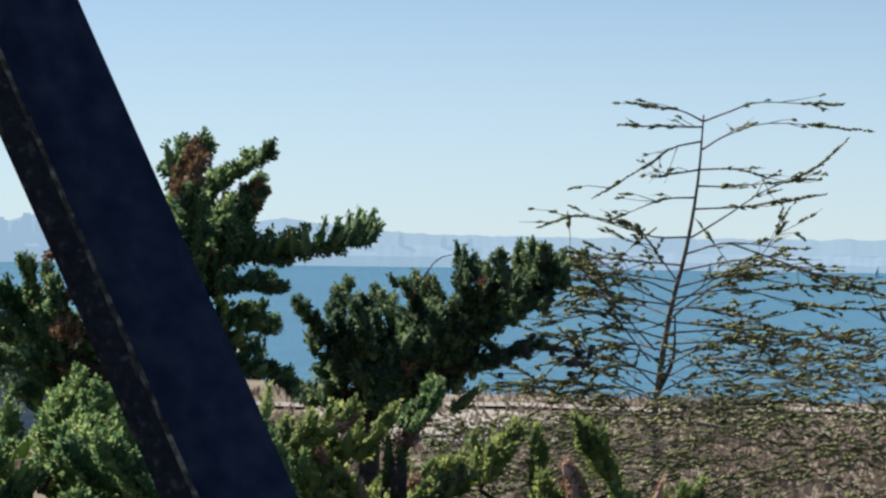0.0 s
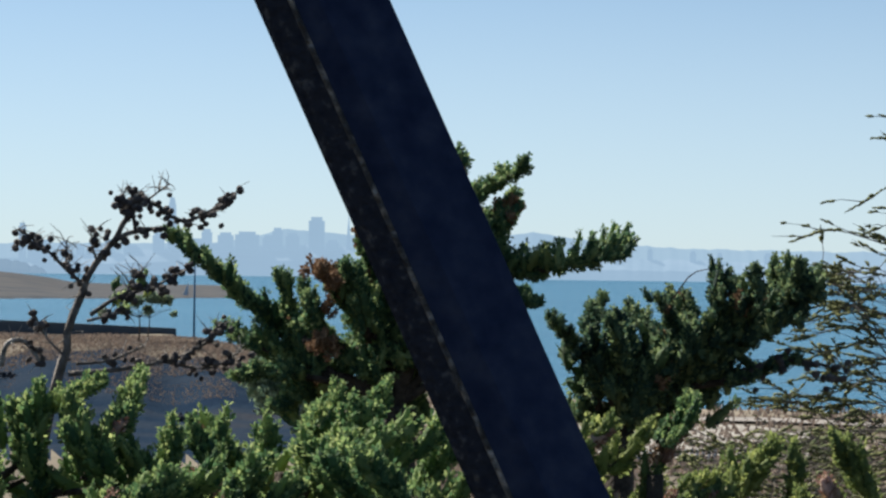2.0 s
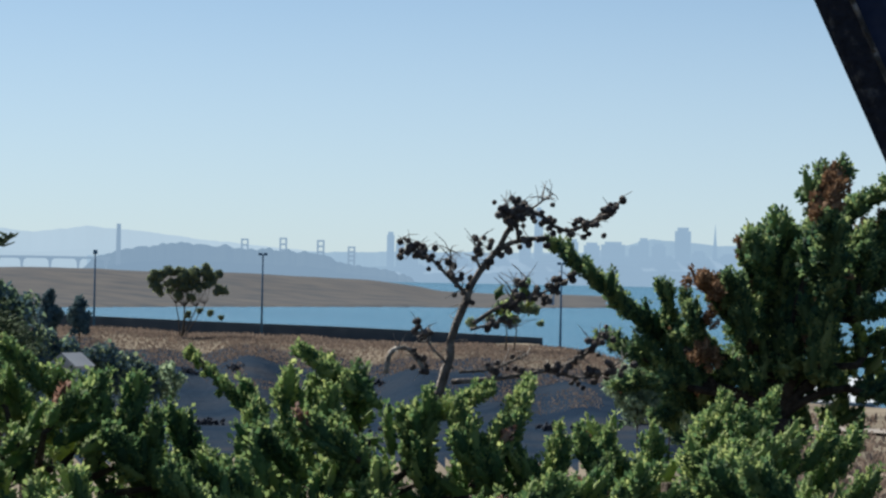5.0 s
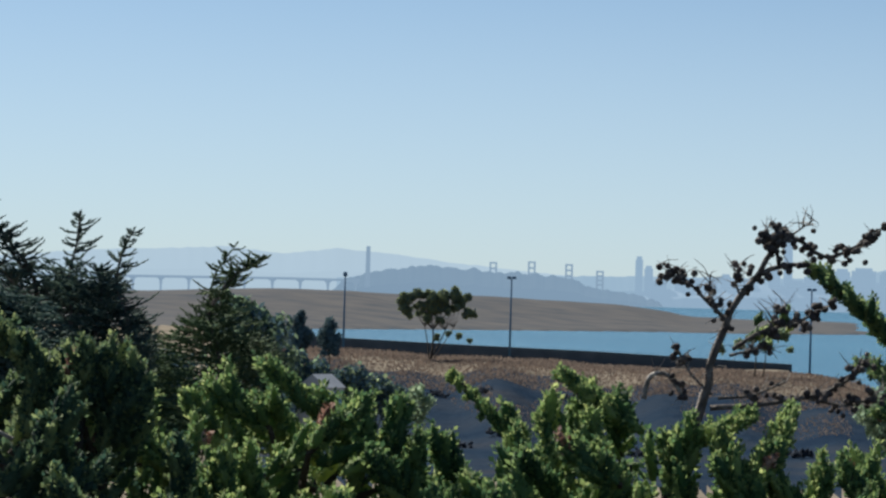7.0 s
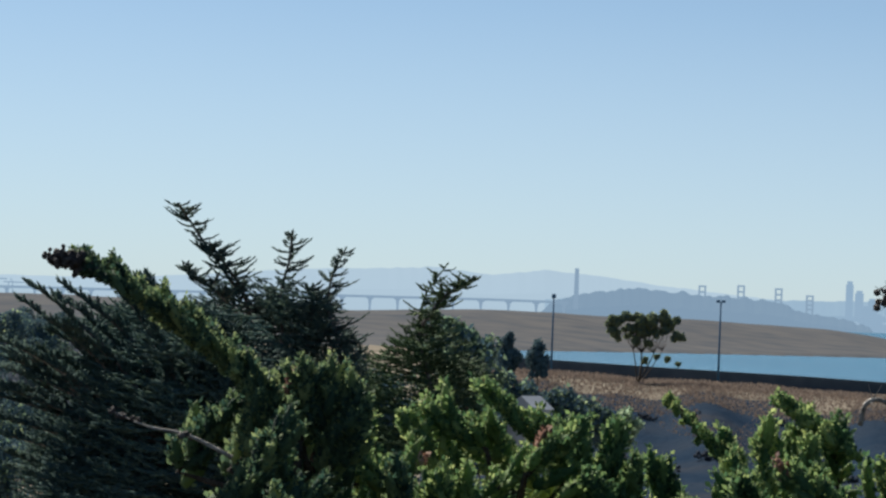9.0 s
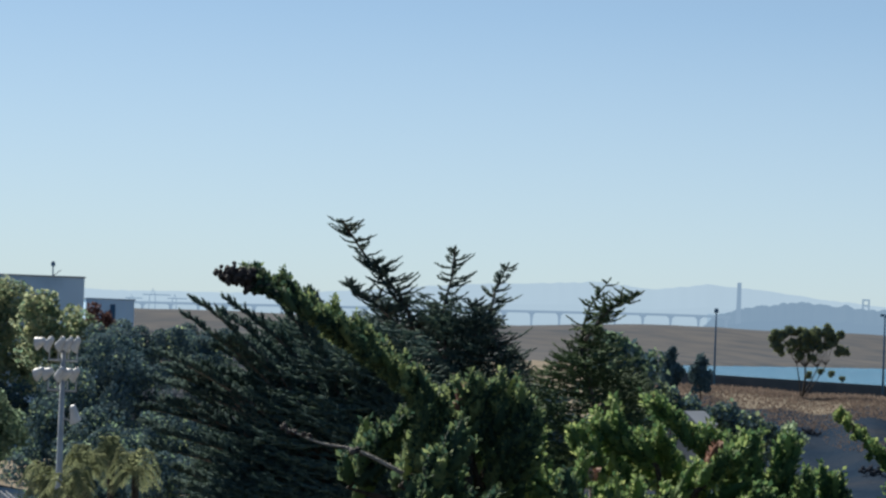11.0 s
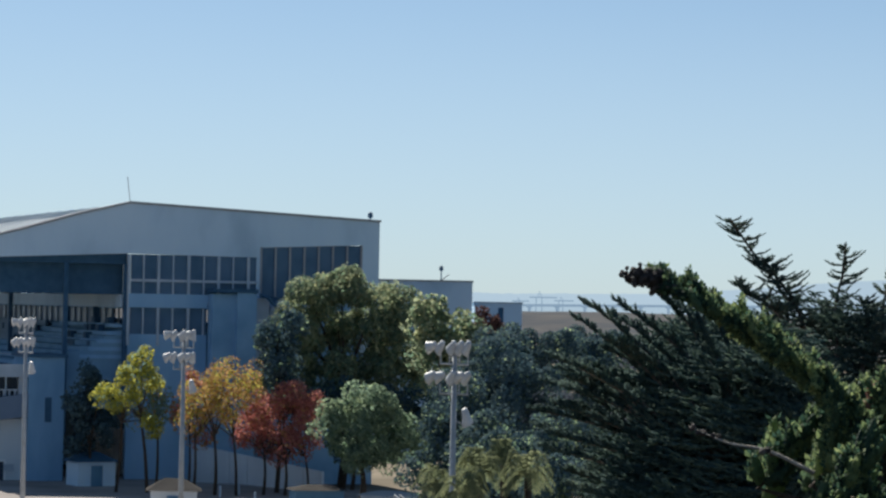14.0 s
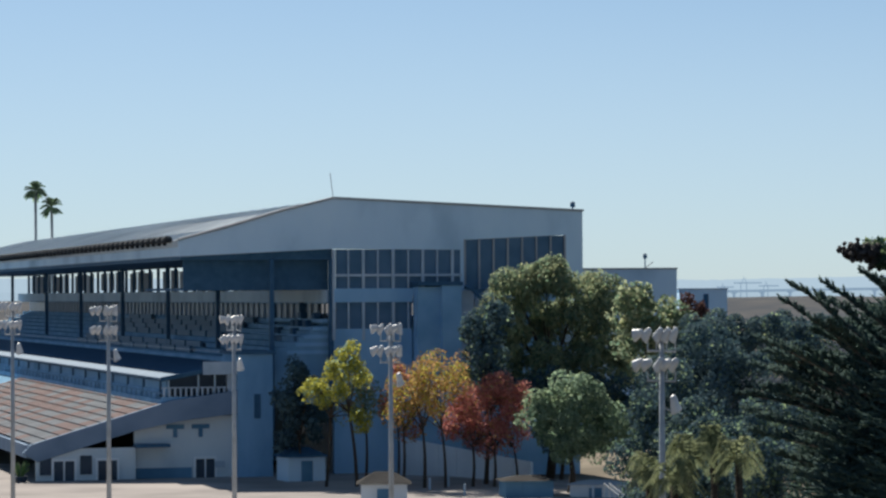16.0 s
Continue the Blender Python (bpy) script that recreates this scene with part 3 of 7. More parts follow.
# upper lounge at the back: parapet, posts and open bays
slab("parapet", (11.6, 0.8, 14.0), (11.9, LW, 15.0), M_FASCIA, stand)
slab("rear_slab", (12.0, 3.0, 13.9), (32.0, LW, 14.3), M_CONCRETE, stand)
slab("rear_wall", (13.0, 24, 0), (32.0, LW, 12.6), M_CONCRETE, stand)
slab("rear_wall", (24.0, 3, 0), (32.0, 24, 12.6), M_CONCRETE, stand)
for k in range(32):
    w = 24.6 + k * 5.1
    slab("bay_post", (12.0, w, 15.0), (12.3, w + 0.3, 17.4), M_DARK, stand)
rb = random.Random(12)
for k in range(64):
    w = 24.9 + k * 2.55
    if k % 8 in (6, 7):
        continue
    slab("bay_screen", (12.45, w, 15.0 + rb.choice((0, 0, 0.25))), (12.5, w + rb.uniform(1.5, 2.3), 17.35 - rb.uniform(0, 0.3)), M_CURTAIN, stand)
slab("bay_glass", (13.2, 10, 12.6), (13.3, LW, 13.9), M_GLASS, stand)
for k in range(70):
    w = 8 + k * 2.4
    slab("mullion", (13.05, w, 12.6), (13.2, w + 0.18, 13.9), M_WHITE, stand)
# stepped seating under the roof
rb = random.Random(14)
for k in range(9):
    slab("terrace_step", (4.6 + k * 0.95, 1.0, 6.0), (5.55 + k * 0.95, LW, 9.2 + k * 0.42), M_TERRACE, stand)
    for j in range(9):
        if k in (0, 3, 8) or rb.random() < 0.05:
            continue
        w = 30 + j * 7.5
        slab("seat_bank", (5.0 + k * 0.95, w, 9.2 + k * 0.42), (5.25 + k * 0.95, w + 6.6, 9.72 + k * 0.42), M_SEAT, stand)
slab("box_front", (4.3, 1.0, 8.2), (4.55, LW, 9.6), M_BLUEWALL, stand)
slab("rail", (4.2, 1.0, 10.0), (4.26, LW, 10.06), M_WHITE, stand)
for k in range(5):  # terraces seen through the open end
    slab("end_terrace", (8.4 + k * 0.7, 0.9, 9.9 + k * 0.62), (12.0, 22, 10.2 + k * 0.62), M_BLUEWALL, stand)
rr = random.Random(3)
for k in range(18):
    u, h = 8.6 + 0.7 * (k % 5), 10.2 + 0.62 * (k % 5)
    w = rr.uniform(1.5, 14)
    slab("seat", (u, w, h), (u + 0.5, w + 1.0, h + 0.5), M_DARK, stand)
# end glazing
glaze_a = slab("glazing", (12.2, 0.15, 15.1), (22.5, 0.25, 18.2), M_GLASS, stand)
glaze_b = slab("glazing", (22.7, 0.15, 15.0), (31.2, 0.25, 19.3), M_GLASS, stand)
glaze_c = slab("glazing", (12.2, 0.15, 11.9), (18.4, 0.25, 14.0), M_GLASS, stand)
for u in (12.0, 14.4, 16.85, 19.3, 21.75):
    slab("mullion", (u - 0.11, -0.08, 11.0 if u < 18 else 15.0), (u + 0.11, 0.3, 18.2), M_WHITE, glaze_a)
for u in (13.2, 15.6, 18.1, 20.5):
    slab("mullion", (u - 0.06, -0.02, 15.1), (u + 0.06, 0.28, 18.15), M_WHITE, glaze_a)
    if u < 18.3:
        slab("mullion", (u - 0.06, -0.02, 11.9), (u + 0.06, 0.28, 14.0), M_WHITE, glaze_c)
slab("transom", (12.0, -0.06, 16.05), (22.5, 0.29, 16.25), M_WHITE, stand)
slab("transom", (12.0, -0.1, 14.0), (18.4, 0.35, 15.1), M_CONCRETE, stand)
slab("transom", (18.4, -0.1, 14.4), (22.7, 0.35, 15.1), M_CONCRETE, stand)
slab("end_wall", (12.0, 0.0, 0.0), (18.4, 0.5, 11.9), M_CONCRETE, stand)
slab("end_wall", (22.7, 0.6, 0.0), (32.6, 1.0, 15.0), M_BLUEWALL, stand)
for k in range(8):
    u = 22.8 + k * 1.2
    slab("mullion", (u - 0.07, -0.02, 15.0), (u + 0.07, 0.28, 19.0 + 0.05 * k), M_GREY, glaze_b)
slab("curtain", (27.3, 0.32, 17.2), (28.1, 0.36, 19.2), M_DARK, stand)
for u, h in ((23.0, 18.6), (25.4, 18.8), (16.2, 17.6), (13.4, 17.5), (19.6, 17.3), (20.6, 17.0), (29.3, 18.7)):
    slab("blind", (u, 0.30, h - 1.6), (u + 0.9, 0.34, h), M_GREY, stand)
slab("glazing_post", (22.42, 0.05, 15.1), (22.78, 0.45, 18.9), M_FASCIA, stand)
# lift tower on the end
slab("lift_tower", (18.5, -1.4, 0.0), (20.4, 0.1, 15.2), M_BLUEWALL, stand)
slab("lift_tower", (20.4, -1.8, 0.0), (22.0, 0.1, 15.4), M_BLUEWALL, stand)
slab("tower_cap", (18.4, -1.9, 15.3), (22.1, 0.0, 15.6), M_DARK, stand)
slab("side_panel", (22.05, -1.2, 3.0), (23.2, 0.1, 14.9), M_WHITE, stand)
part("drain_pipe", Geo().tube([G(22.3, -1.6, 15.2), G(22.9, -1.6, 15.0), G(24.0, -1.6, 13.9), G(24.2, -1.6, 13.0)], 0.14, 7), M_DARK, stand, smooth=True)
section("porch", [(23.2, 12.9), (25.6, 13.2), (25.6, 15.4), (23.4, 14.2)], -1.0, 1.5, M_WHITE, stand)
part("aerial", Geo().tube([G(14.0, 8, 21.2), G(13.8, 8, 23.0), G(13.6, 8, 24.6)], 0.035, 5), M_GREY, stand)
part("ventilator", Geo().tube([G(32.2, 1, 21.3), G(32.2, 1, 21.6), G(32.2, 1, 21.65), G(32.2, 1, 22.0), G(32.2, 1, 22.1)], [0.06, 0.06, 0.22, 0.2, 0.05], 8), M_DARK, stand)
# stair tower and lower pavilion
slab("stair_tower", (3.8, -2.0, 0), (6.6, 4, 10.0), M_CONCRETE, stand)
slab("stair_tower_cap", (3.6, -2.2, 10.0), (6.8, 4.2, 10.25), M_DARK, stand)
slab("vent_slot", (5.1, -2.06, 5.0), (5.6, -1.98, 6.9), M_DARK, stand)
section("pavilion_roof", [(-2.1, 8.22), (3.9, 9.3), (3.9, 9.0), (-2.1, 7.95)], -1.6, LW, M_DARK, stand)
section("roof_edge", [(-2.2, 8.28), (3.9, 9.38), (3.9, 9.05), (-2.2, 7.98)], -1.75, 0.14, M_DARK, stand)
slab("roof_edge", (-2.22, -1.6, 8.05), (-2.1, LW, 8.2), M_DARK, stand)
slab("pavilion_box", (1.1, -1.95, 8.45), (4.7, -1.81, 9.45), M_WHITE, stand)
section("pavilion_glass", [(-1.4, 6.8), (3.4, 6.8), (3.4, 8.9), (-1.4, 8.05)], -0.9, 0.1, M_PANE, stand)
slab("pavilion_glass", (-1.6, -0.8, 6.8), (-1.5, LW, 8.05), M_CONCRETE, stand)
for u, h in ((-1.45, 8.0), (0.9, 8.4), (2.2, 8.65)):
    slab("pavilion_post", (u - 0.06, -1.02, 6.7), (u + 0.06, -0.92, h), M_FASCIA, stand)
for k in range(24):
    w = 1.2 + k * 7.8
    slab("pavilion_post", (-1.72, w, 6.7), (-1.62, w + 0.5, 8.0), M_DARK, stand)
    slab("pavilion_panel", (-1.76, w + 0.6, 6.4), (-1.66, w + 7.7, 7.25), M_BLUEWALL, stand)
slab("pavilion_end", (3.1, -1.5, 6.6), (3.78, -0.92, 8.8), M_WHITE, stand)
slab("terrace_wall", (-2.1, -1.4, 6.0), (3.6, -1.2, 6.75), M_BLUEWALL, stand)
for k in range(13):
    u = -1.95 + k * 0.43
    slab("baluster", (u, -1.48, 6.75), (u + 0.14, -1.3, 7.4), M_WHITE, stand)
slab("handrail", (-2.1, -1.5, 7.4), (3.6, -1.28, 7.5), M_WHITE, stand)
slab("terrace_rail", (-2.15, -1.2, 7.0), (-2.05, LW, 7.08), M_TERRACE, stand)
for k in range(40):
    slab("rail_post", (-2.15, 0.6 + k * 2.4, 6.2), (-2.05, 0.8 + k * 2.4, 7.0), M_TERRACE, stand)
slab("terrace_kerb", (-2.15, -1.2, 6.1), (-1.95, LW, 6.55), M_BLUEWALL, stand)
planter = thing("planter", "dark tapered planter with a leafy plant at the corner", "planter")
q = G(-13.2, -2.6, 0.0)
part("pot", Geo().tube([q, q + Vector((0, 0, 0.06)), q + Vector((0, 0, 0.75)), q + Vector((0, 0, 0.9))], [0.32, 0.36, 0.52, 0.56], 10), M_PANE, planter)
rp = random.Random(8)
g = Geo()
for k in range(26):
    a, h = rp.uniform(0, 6.28), rp.uniform(0.5, 1.3)
    b = q + Vector((0.15 * math.cos(a), 0.15 * math.sin(a), 0.8))
    g.tube([b, b + Vector((0.25 * math.cos(a), 0.25 * math.sin(a), h * 0.7)), b + Vector((0.6 * math.cos(a), 0.6 * math.sin(a), h))], [0.05, 0.06, 0.008], 4)
part("plant", g, M_CYP, planter)
# sloping open stand with benches
section("apron_side", [(-12.9, 2.6), (-12.3, 3.25), (-1.5, 6.45), (3.8, 7.2), (3.8, 5.4), (-0.5, 4.9), (-4.2, 4.2), (-11.8, 1.9)], -2.0, 0.5, M_APRON, stand)
section("apron_deck", [(-12.3, 3.0), (-1.5, 6.2), (-1.5, 5.6), (-12.3, 2.4)], -1.5, LW, M_STEP, stand)
slab("apron_front", (-12.6, -1.5, 2.2), (-12.3, LW, 3.2), M_APRON, stand)
slab("side_wall", (-4.2, -1.2, 0), (3.8, -0.9, 5.2), M_PLASTER, stand)
slab("side_wall", (-11.9, -1.8, 0), (-4.2, -1.5, 2.9), M_PLASTER, stand)
slab("plinth", (-4.1, -1.3, 0), (0.3, -1.18, 1.25), M_STEP, stand, "dark blue-grey plinth")
slab("canopy", (-4.3, -2.6, 2.9), (-1.6, -1.2, 3.15), M_DARK, stand)
for u in (-1.0, 1.0):
    slab("wall_bracket", (u - 0.7, -1.32, 4.25), (u + 0.7, -1.2, 4.6), M_STEP, stand)
    slab("wall_bracket", (u - 0.16, -1.32, 3.6), (u + 0.16, -1.2, 4.25), M_STEP, stand)


def stand_door(u, w, width, h, leaves):
    e = slab("door", (u - 0.12, w - 0.12, 0.05), (u + width + 0.12, w, h + 0.12), M_FRAME, stand)
    for k in range(leaves):
        a = u + width * k / leaves
        p = part("door_pane", Geo().box((a + 0.07, w - 0.16, 0.25), (a + width / leaves - 0.07, w - 0.1, h - 0.06), 0, GM), M_PANE, e)
    return e


stand_door(0.55, -1.2, 1.6, 1.95, 2)
stand_door(-10.6, -1.8, 1.7, 2.0, 2)
stand_door(-7.2, -1.8, 1.6, 2.0, 2)
for u in (-11.6, -8.5):
    slab("window", (u, -1.9, 0.9), (u + 0.9, -1.78, 2.35), M_PANE, stand)
slab("poster", (2.1, -1.36, 1.2), (2.9, -1.2, 1.7), M_WHITE, stand)
for k in range(10):
    u0 = -12.0 + k * 1.06
    h0 = 3.1 + k * 0.315
    for j in range(28):
        w0 = -1.4 + j * 3.0
        section("bench", [(u0, h0 + 0.10), (u0 + 1.0, h0 + 0.34), (u0 + 1.0, h0 + 0.42), (u0, h0 + 0.18)], w0, 2.75, M_BENCH, stand)
    for j in range(13):
        w0 = -1.2 + j * 6.0
        slab("bench_foot", (u0 + 0.3, w0 + 0.3, h0 - 0.05), (u0 + 0.6, w0 + 5.2, h0 + 0.14), M_STEP, stand)

# ---- trees and shrubs ----
def bend(pts, d, n=12, sway=0.0, seed=0):
    """A limb by headings and elevations at distance d, drifting in depth by sway."""
    r = np.random.default_rng(seed + 11)
    dd = d + np.cumsum(r.normal(0, 1, len(pts))) * sway
    return smooth_path([P(a, e, q) for (a, e), q in zip(pts, dd)], n)


def stem(az, el, d, n=4):
    """From a limb's foot down to the ground."""
    p = P(az, el, d)
    z = float(land(np.array(az), np.array(float(d)))) - 0.15
    return [(p.x, p.y, z + (p.z - z) * k / (n - 1)) for k in range(n)]


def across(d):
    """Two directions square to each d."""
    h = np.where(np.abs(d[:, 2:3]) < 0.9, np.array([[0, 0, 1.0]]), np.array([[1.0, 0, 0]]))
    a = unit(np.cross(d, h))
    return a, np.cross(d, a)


FINGER_U = np.array([0.0, 0.2, 0.45, 0.7, 0.9])
FINGER_R = np.array([0.50, 0.92, 1.0, 0.84, 0.52])
FINGER_K = 5
FINGER_T = np.array([q for j in range(4) for i in range(FINGER_K) for q in (
    (j * FINGER_K + i, j * FINGER_K + (i + 1) % FINGER_K, (j + 1) * FINGER_K + (i + 1) % FINGER_K),
    (j * FINGER_K + i, (j + 1) * FINGER_K + (i + 1) % FINGER_K, (j + 1) * FINGER_K + i))]
    + [(4 * FINGER_K + i, 4 * FINGER_K + (i + 1) % FINGER_K, 5 * FINGER_K) for i in range(FINGER_K)])


def fingers(seats, n=46, shoot=0.031, curl=0.22):
    """Stubby upright cypress fingers: a lumpy curved core, thick with small flat scale shoots. seats: lists of (pos, dirs, length, width, slot)."""
    pos, dirs, ln, wd, sl = (np.concatenate([np.asarray(q[j], float) for q in seats]) for j in range(5))
    m = len(pos)
    d = unit(dirs)
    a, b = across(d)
    L, W = ln[:, None, None], wd[:, None, None]
    bend_to = np.array([0, 0, 1.0]) + rng.normal(0, 0.35, (m, 3))
    an = np.arange(FINGER_K) * 6.2832 / FINGER_K + rng.uniform(0, 6.28, (m, 1))
    out = a[:, None] * np.cos(an)[..., None] + b[:, None] * np.sin(an)[..., None]
    rad = FINGER_R[None, :, None] * rng.uniform(0.66, 1.28, (m, 5, FINGER_K))
    u = FINGER_U[None, :, None]
    c = pos[:, None] + d[:, None] * u * L + bend_to[:, None] * curl * u * u * L
    core = c[:, :, None] + out[:, None] * (rad * W * 0.36)[..., None]
    tip = pos + d * L[:, 0] + bend_to * curl * L[:, 0]
    v1 = np.concatenate([core.reshape(m, -1, 3), tip[:, None]], 1).reshape(-1, 3)
    f1 = (FINGER_T[None] + (5 * FINGER_K + 1) * np.arange(m)[:, None, None]).reshape(-1, 3)
    us = rng.uniform(0.02, 1.0, (m, n)) ** 0.8
    ph = rng.uniform(0, 6.2832, (m, n))
    so = a[:, None] * np.cos(ph)[..., None] + b[:, None] * np.sin(ph)[..., None]
    rs_ = np.interp(us, np.append(FINGER_U, 1.0), np.append(FINGER_R, 0.1)) * 0.35
    uu = us[..., None]
    p = pos[:, None] + d[:, None] * uu * L + bend_to[:, None] * curl * uu * uu * L + so * rs_[..., None] * W
    dd = so * 0.85 + d[:, None] * 0.7 + np.array([0, 0, 0.35]) + rng.normal(0, 0.2, (m, n, 3))
    sz = (shoot * rng.uniform(0.6, 1.35, (m, n)) * np.clip(wd / 0.085, 0.7, 1.6)[:, None]).ravel()
    v2, f2 = blades(p.reshape(-1, 3), dd.reshape(-1, 3), sz, sz * 0.62, 0.5)
    slots = np.concatenate([np.repeat(sl, len(FINGER_T)), np.repeat(sl, n * 2)]).astype(int)
    return np.vstack([v1, v2]), np.vstack([f1, f2 + len(v1)]), slots


def needled(paths, per_m, size, seed, wid=0.27, flat=0.55, rise=0.18):
    """Short stiff shoots set on both sides and above of slim branches: vertices and triangles."""
    r = np.random.default_rng(seed)
    C, D, S = [], [], []
    for p in paths:
        p = np.asarray(p, float)
        ln = np.linalg.norm(np.diff(p, axis=0), axis=1).sum()
        n = max(5, int(ln * per_m))
        u = np.clip((np.arange(n) + r.uniform(0, 1, n)) / n, 0, 0.999)
        k = u * (len(p) - 1)
        i = k.astype(int)
        t = unit(p[i + 1] - p[i])
        side = unit(np.cross(t, (0, 0, 1.0))) * r.choice([-1, 1], n)[:, None]
        C.append(p[i] + (p[i + 1] - p[i]) * (k - i)[:, None])
        D.append(t * 0.95 + side * flat * r.uniform(0.3, 1.1, (n, 1)) + np.array([0, 0, rise]) + r.normal(0, 0.17, (n, 3)))
        S.append(size * (1.15 - 0.5 * u) * r.uniform(0.6, 1.35, n))
    S = np.concatenate(S)
    return spindles(np.concatenate(C), np.concatenate(D), S, S * wid, 0.45)


def comb(path, gap, len0, len1, wid, seed, up=0.9, under=0.35, along=0.55, deep=0.5, dead=0.02, start=0.0, dead_from=2.0, each=3):
    """Finger seats set along a limb: mostly standing up off it, a few short ones under it, one at its tip."""
    r = np.random.default_rng(seed)
    p = np.array(path, float)
    seg = np.linalg.norm(np.diff(p, axis=0), axis=1)
    total = seg.sum()
    n = max(3, int(total * (1 - start) / gap)) * each
    u = start + (1 - start) * np.clip((np.arange(n) + r.uniform(0, 1, n)) / n, 0, 1)
    k = u * (len(p) - 1)
    i = np.minimum(k.astype(int), len(p) - 2)
    c = p[i] + (p[i + 1] - p[i]) * (k - i)[:, None]
    t = unit(p[i + 1] - p[i])
    low = r.uniform(0, 1, n) < under
    dr = t * along + np.stack([r.normal(0, 0.28, n), r.normal(0, deep, n), np.where(low, -0.35, up)], 1) + r.normal(0, 0.12, (n, 3))
    ln = (len0 + (len1 - len0) * u) * r.uniform(0.62, 1.25, n) * np.where(low, 0.55, 1)
    wd = wid * r.uniform(0.75, 1.25, n) * (1.1 - 0.25 * u)
    c = c + np.stack([r.normal(0, 0.02, n), r.normal(0, 0.05, n), np.where(low, 0.0, -0.02)], 1)
    sl = ((r.uniform(0, 1, n) < dead) | (u > dead_from)).astype(int)
    tip_d = p[-1] - p[-2]
    return (np.vstack([c, p[-1:] - unit(tip_d[None]) * len1 * 0.6]), np.vstack([dr, unit(tip_d[None]) + (0, 0, 0.25)]), np.append(ln, len1 * 0.9), np.append(wd, wid * 0.8), np.append(sl, int(dead_from < 1)))


# Near-black tone for shade inside the crowns; no face uses this slot.
M_TWIG = material("inner_shade_twigs", [(0.010, 0.011, 0.009), (0.026, 0.026, 0.020), (0.05, 0.044, 0.034)], 3, 5, 0.95, island=0.5, spec=0.05)
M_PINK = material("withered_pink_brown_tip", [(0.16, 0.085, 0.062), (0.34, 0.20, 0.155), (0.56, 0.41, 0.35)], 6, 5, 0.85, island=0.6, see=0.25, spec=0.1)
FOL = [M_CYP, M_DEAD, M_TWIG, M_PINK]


def crown(seats, mats, parent, n=46, shoot=0.031, curl=0.22):
    v, f, m = fingers(seats, n, shoot, curl)
    return tri_object("crown", v, f, mats, m, parent, True)


def spray(base, axis, length, count, r, fl, fw, spread=0.75, slot=0):
    """A branch end: fingers set spirally along an axis, opening outwards and turning up, one at the tip."""
    ax = unit(np.array(axis, float))[None]
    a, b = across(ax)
    u = (np.arange(count) + 0.5) / count
    an = np.arange(count) * 2.4 + r.uniform(0, 6.28)
    out = a * np.cos(an)[:, None] + b * np.sin(an)[:, None]
    p = np.array(base) + ax * (u * 0.86 * length)[:, None] + out * 0.012
    dr = ax * (0.55 + 0.5 * u)[:, None] + out * (spread * (1.05 - 0.45 * u))[:, None] + np.array([0, 0, 0.35]) + r.normal(0, 0.14, (count, 3))
    ln, wd = fl * r.uniform(0.65, 1.3, count), fw * r.uniform(0.8, 1.25, count)
    tip = np.array(base) + ax * length * 0.78
    return (np.vstack([p, tip]), np.vstack([dr, ax + (0, 0, 0.15)]), np.append(ln, fl * 1.1), np.append(wd, fw), np.full(count + 1, slot))


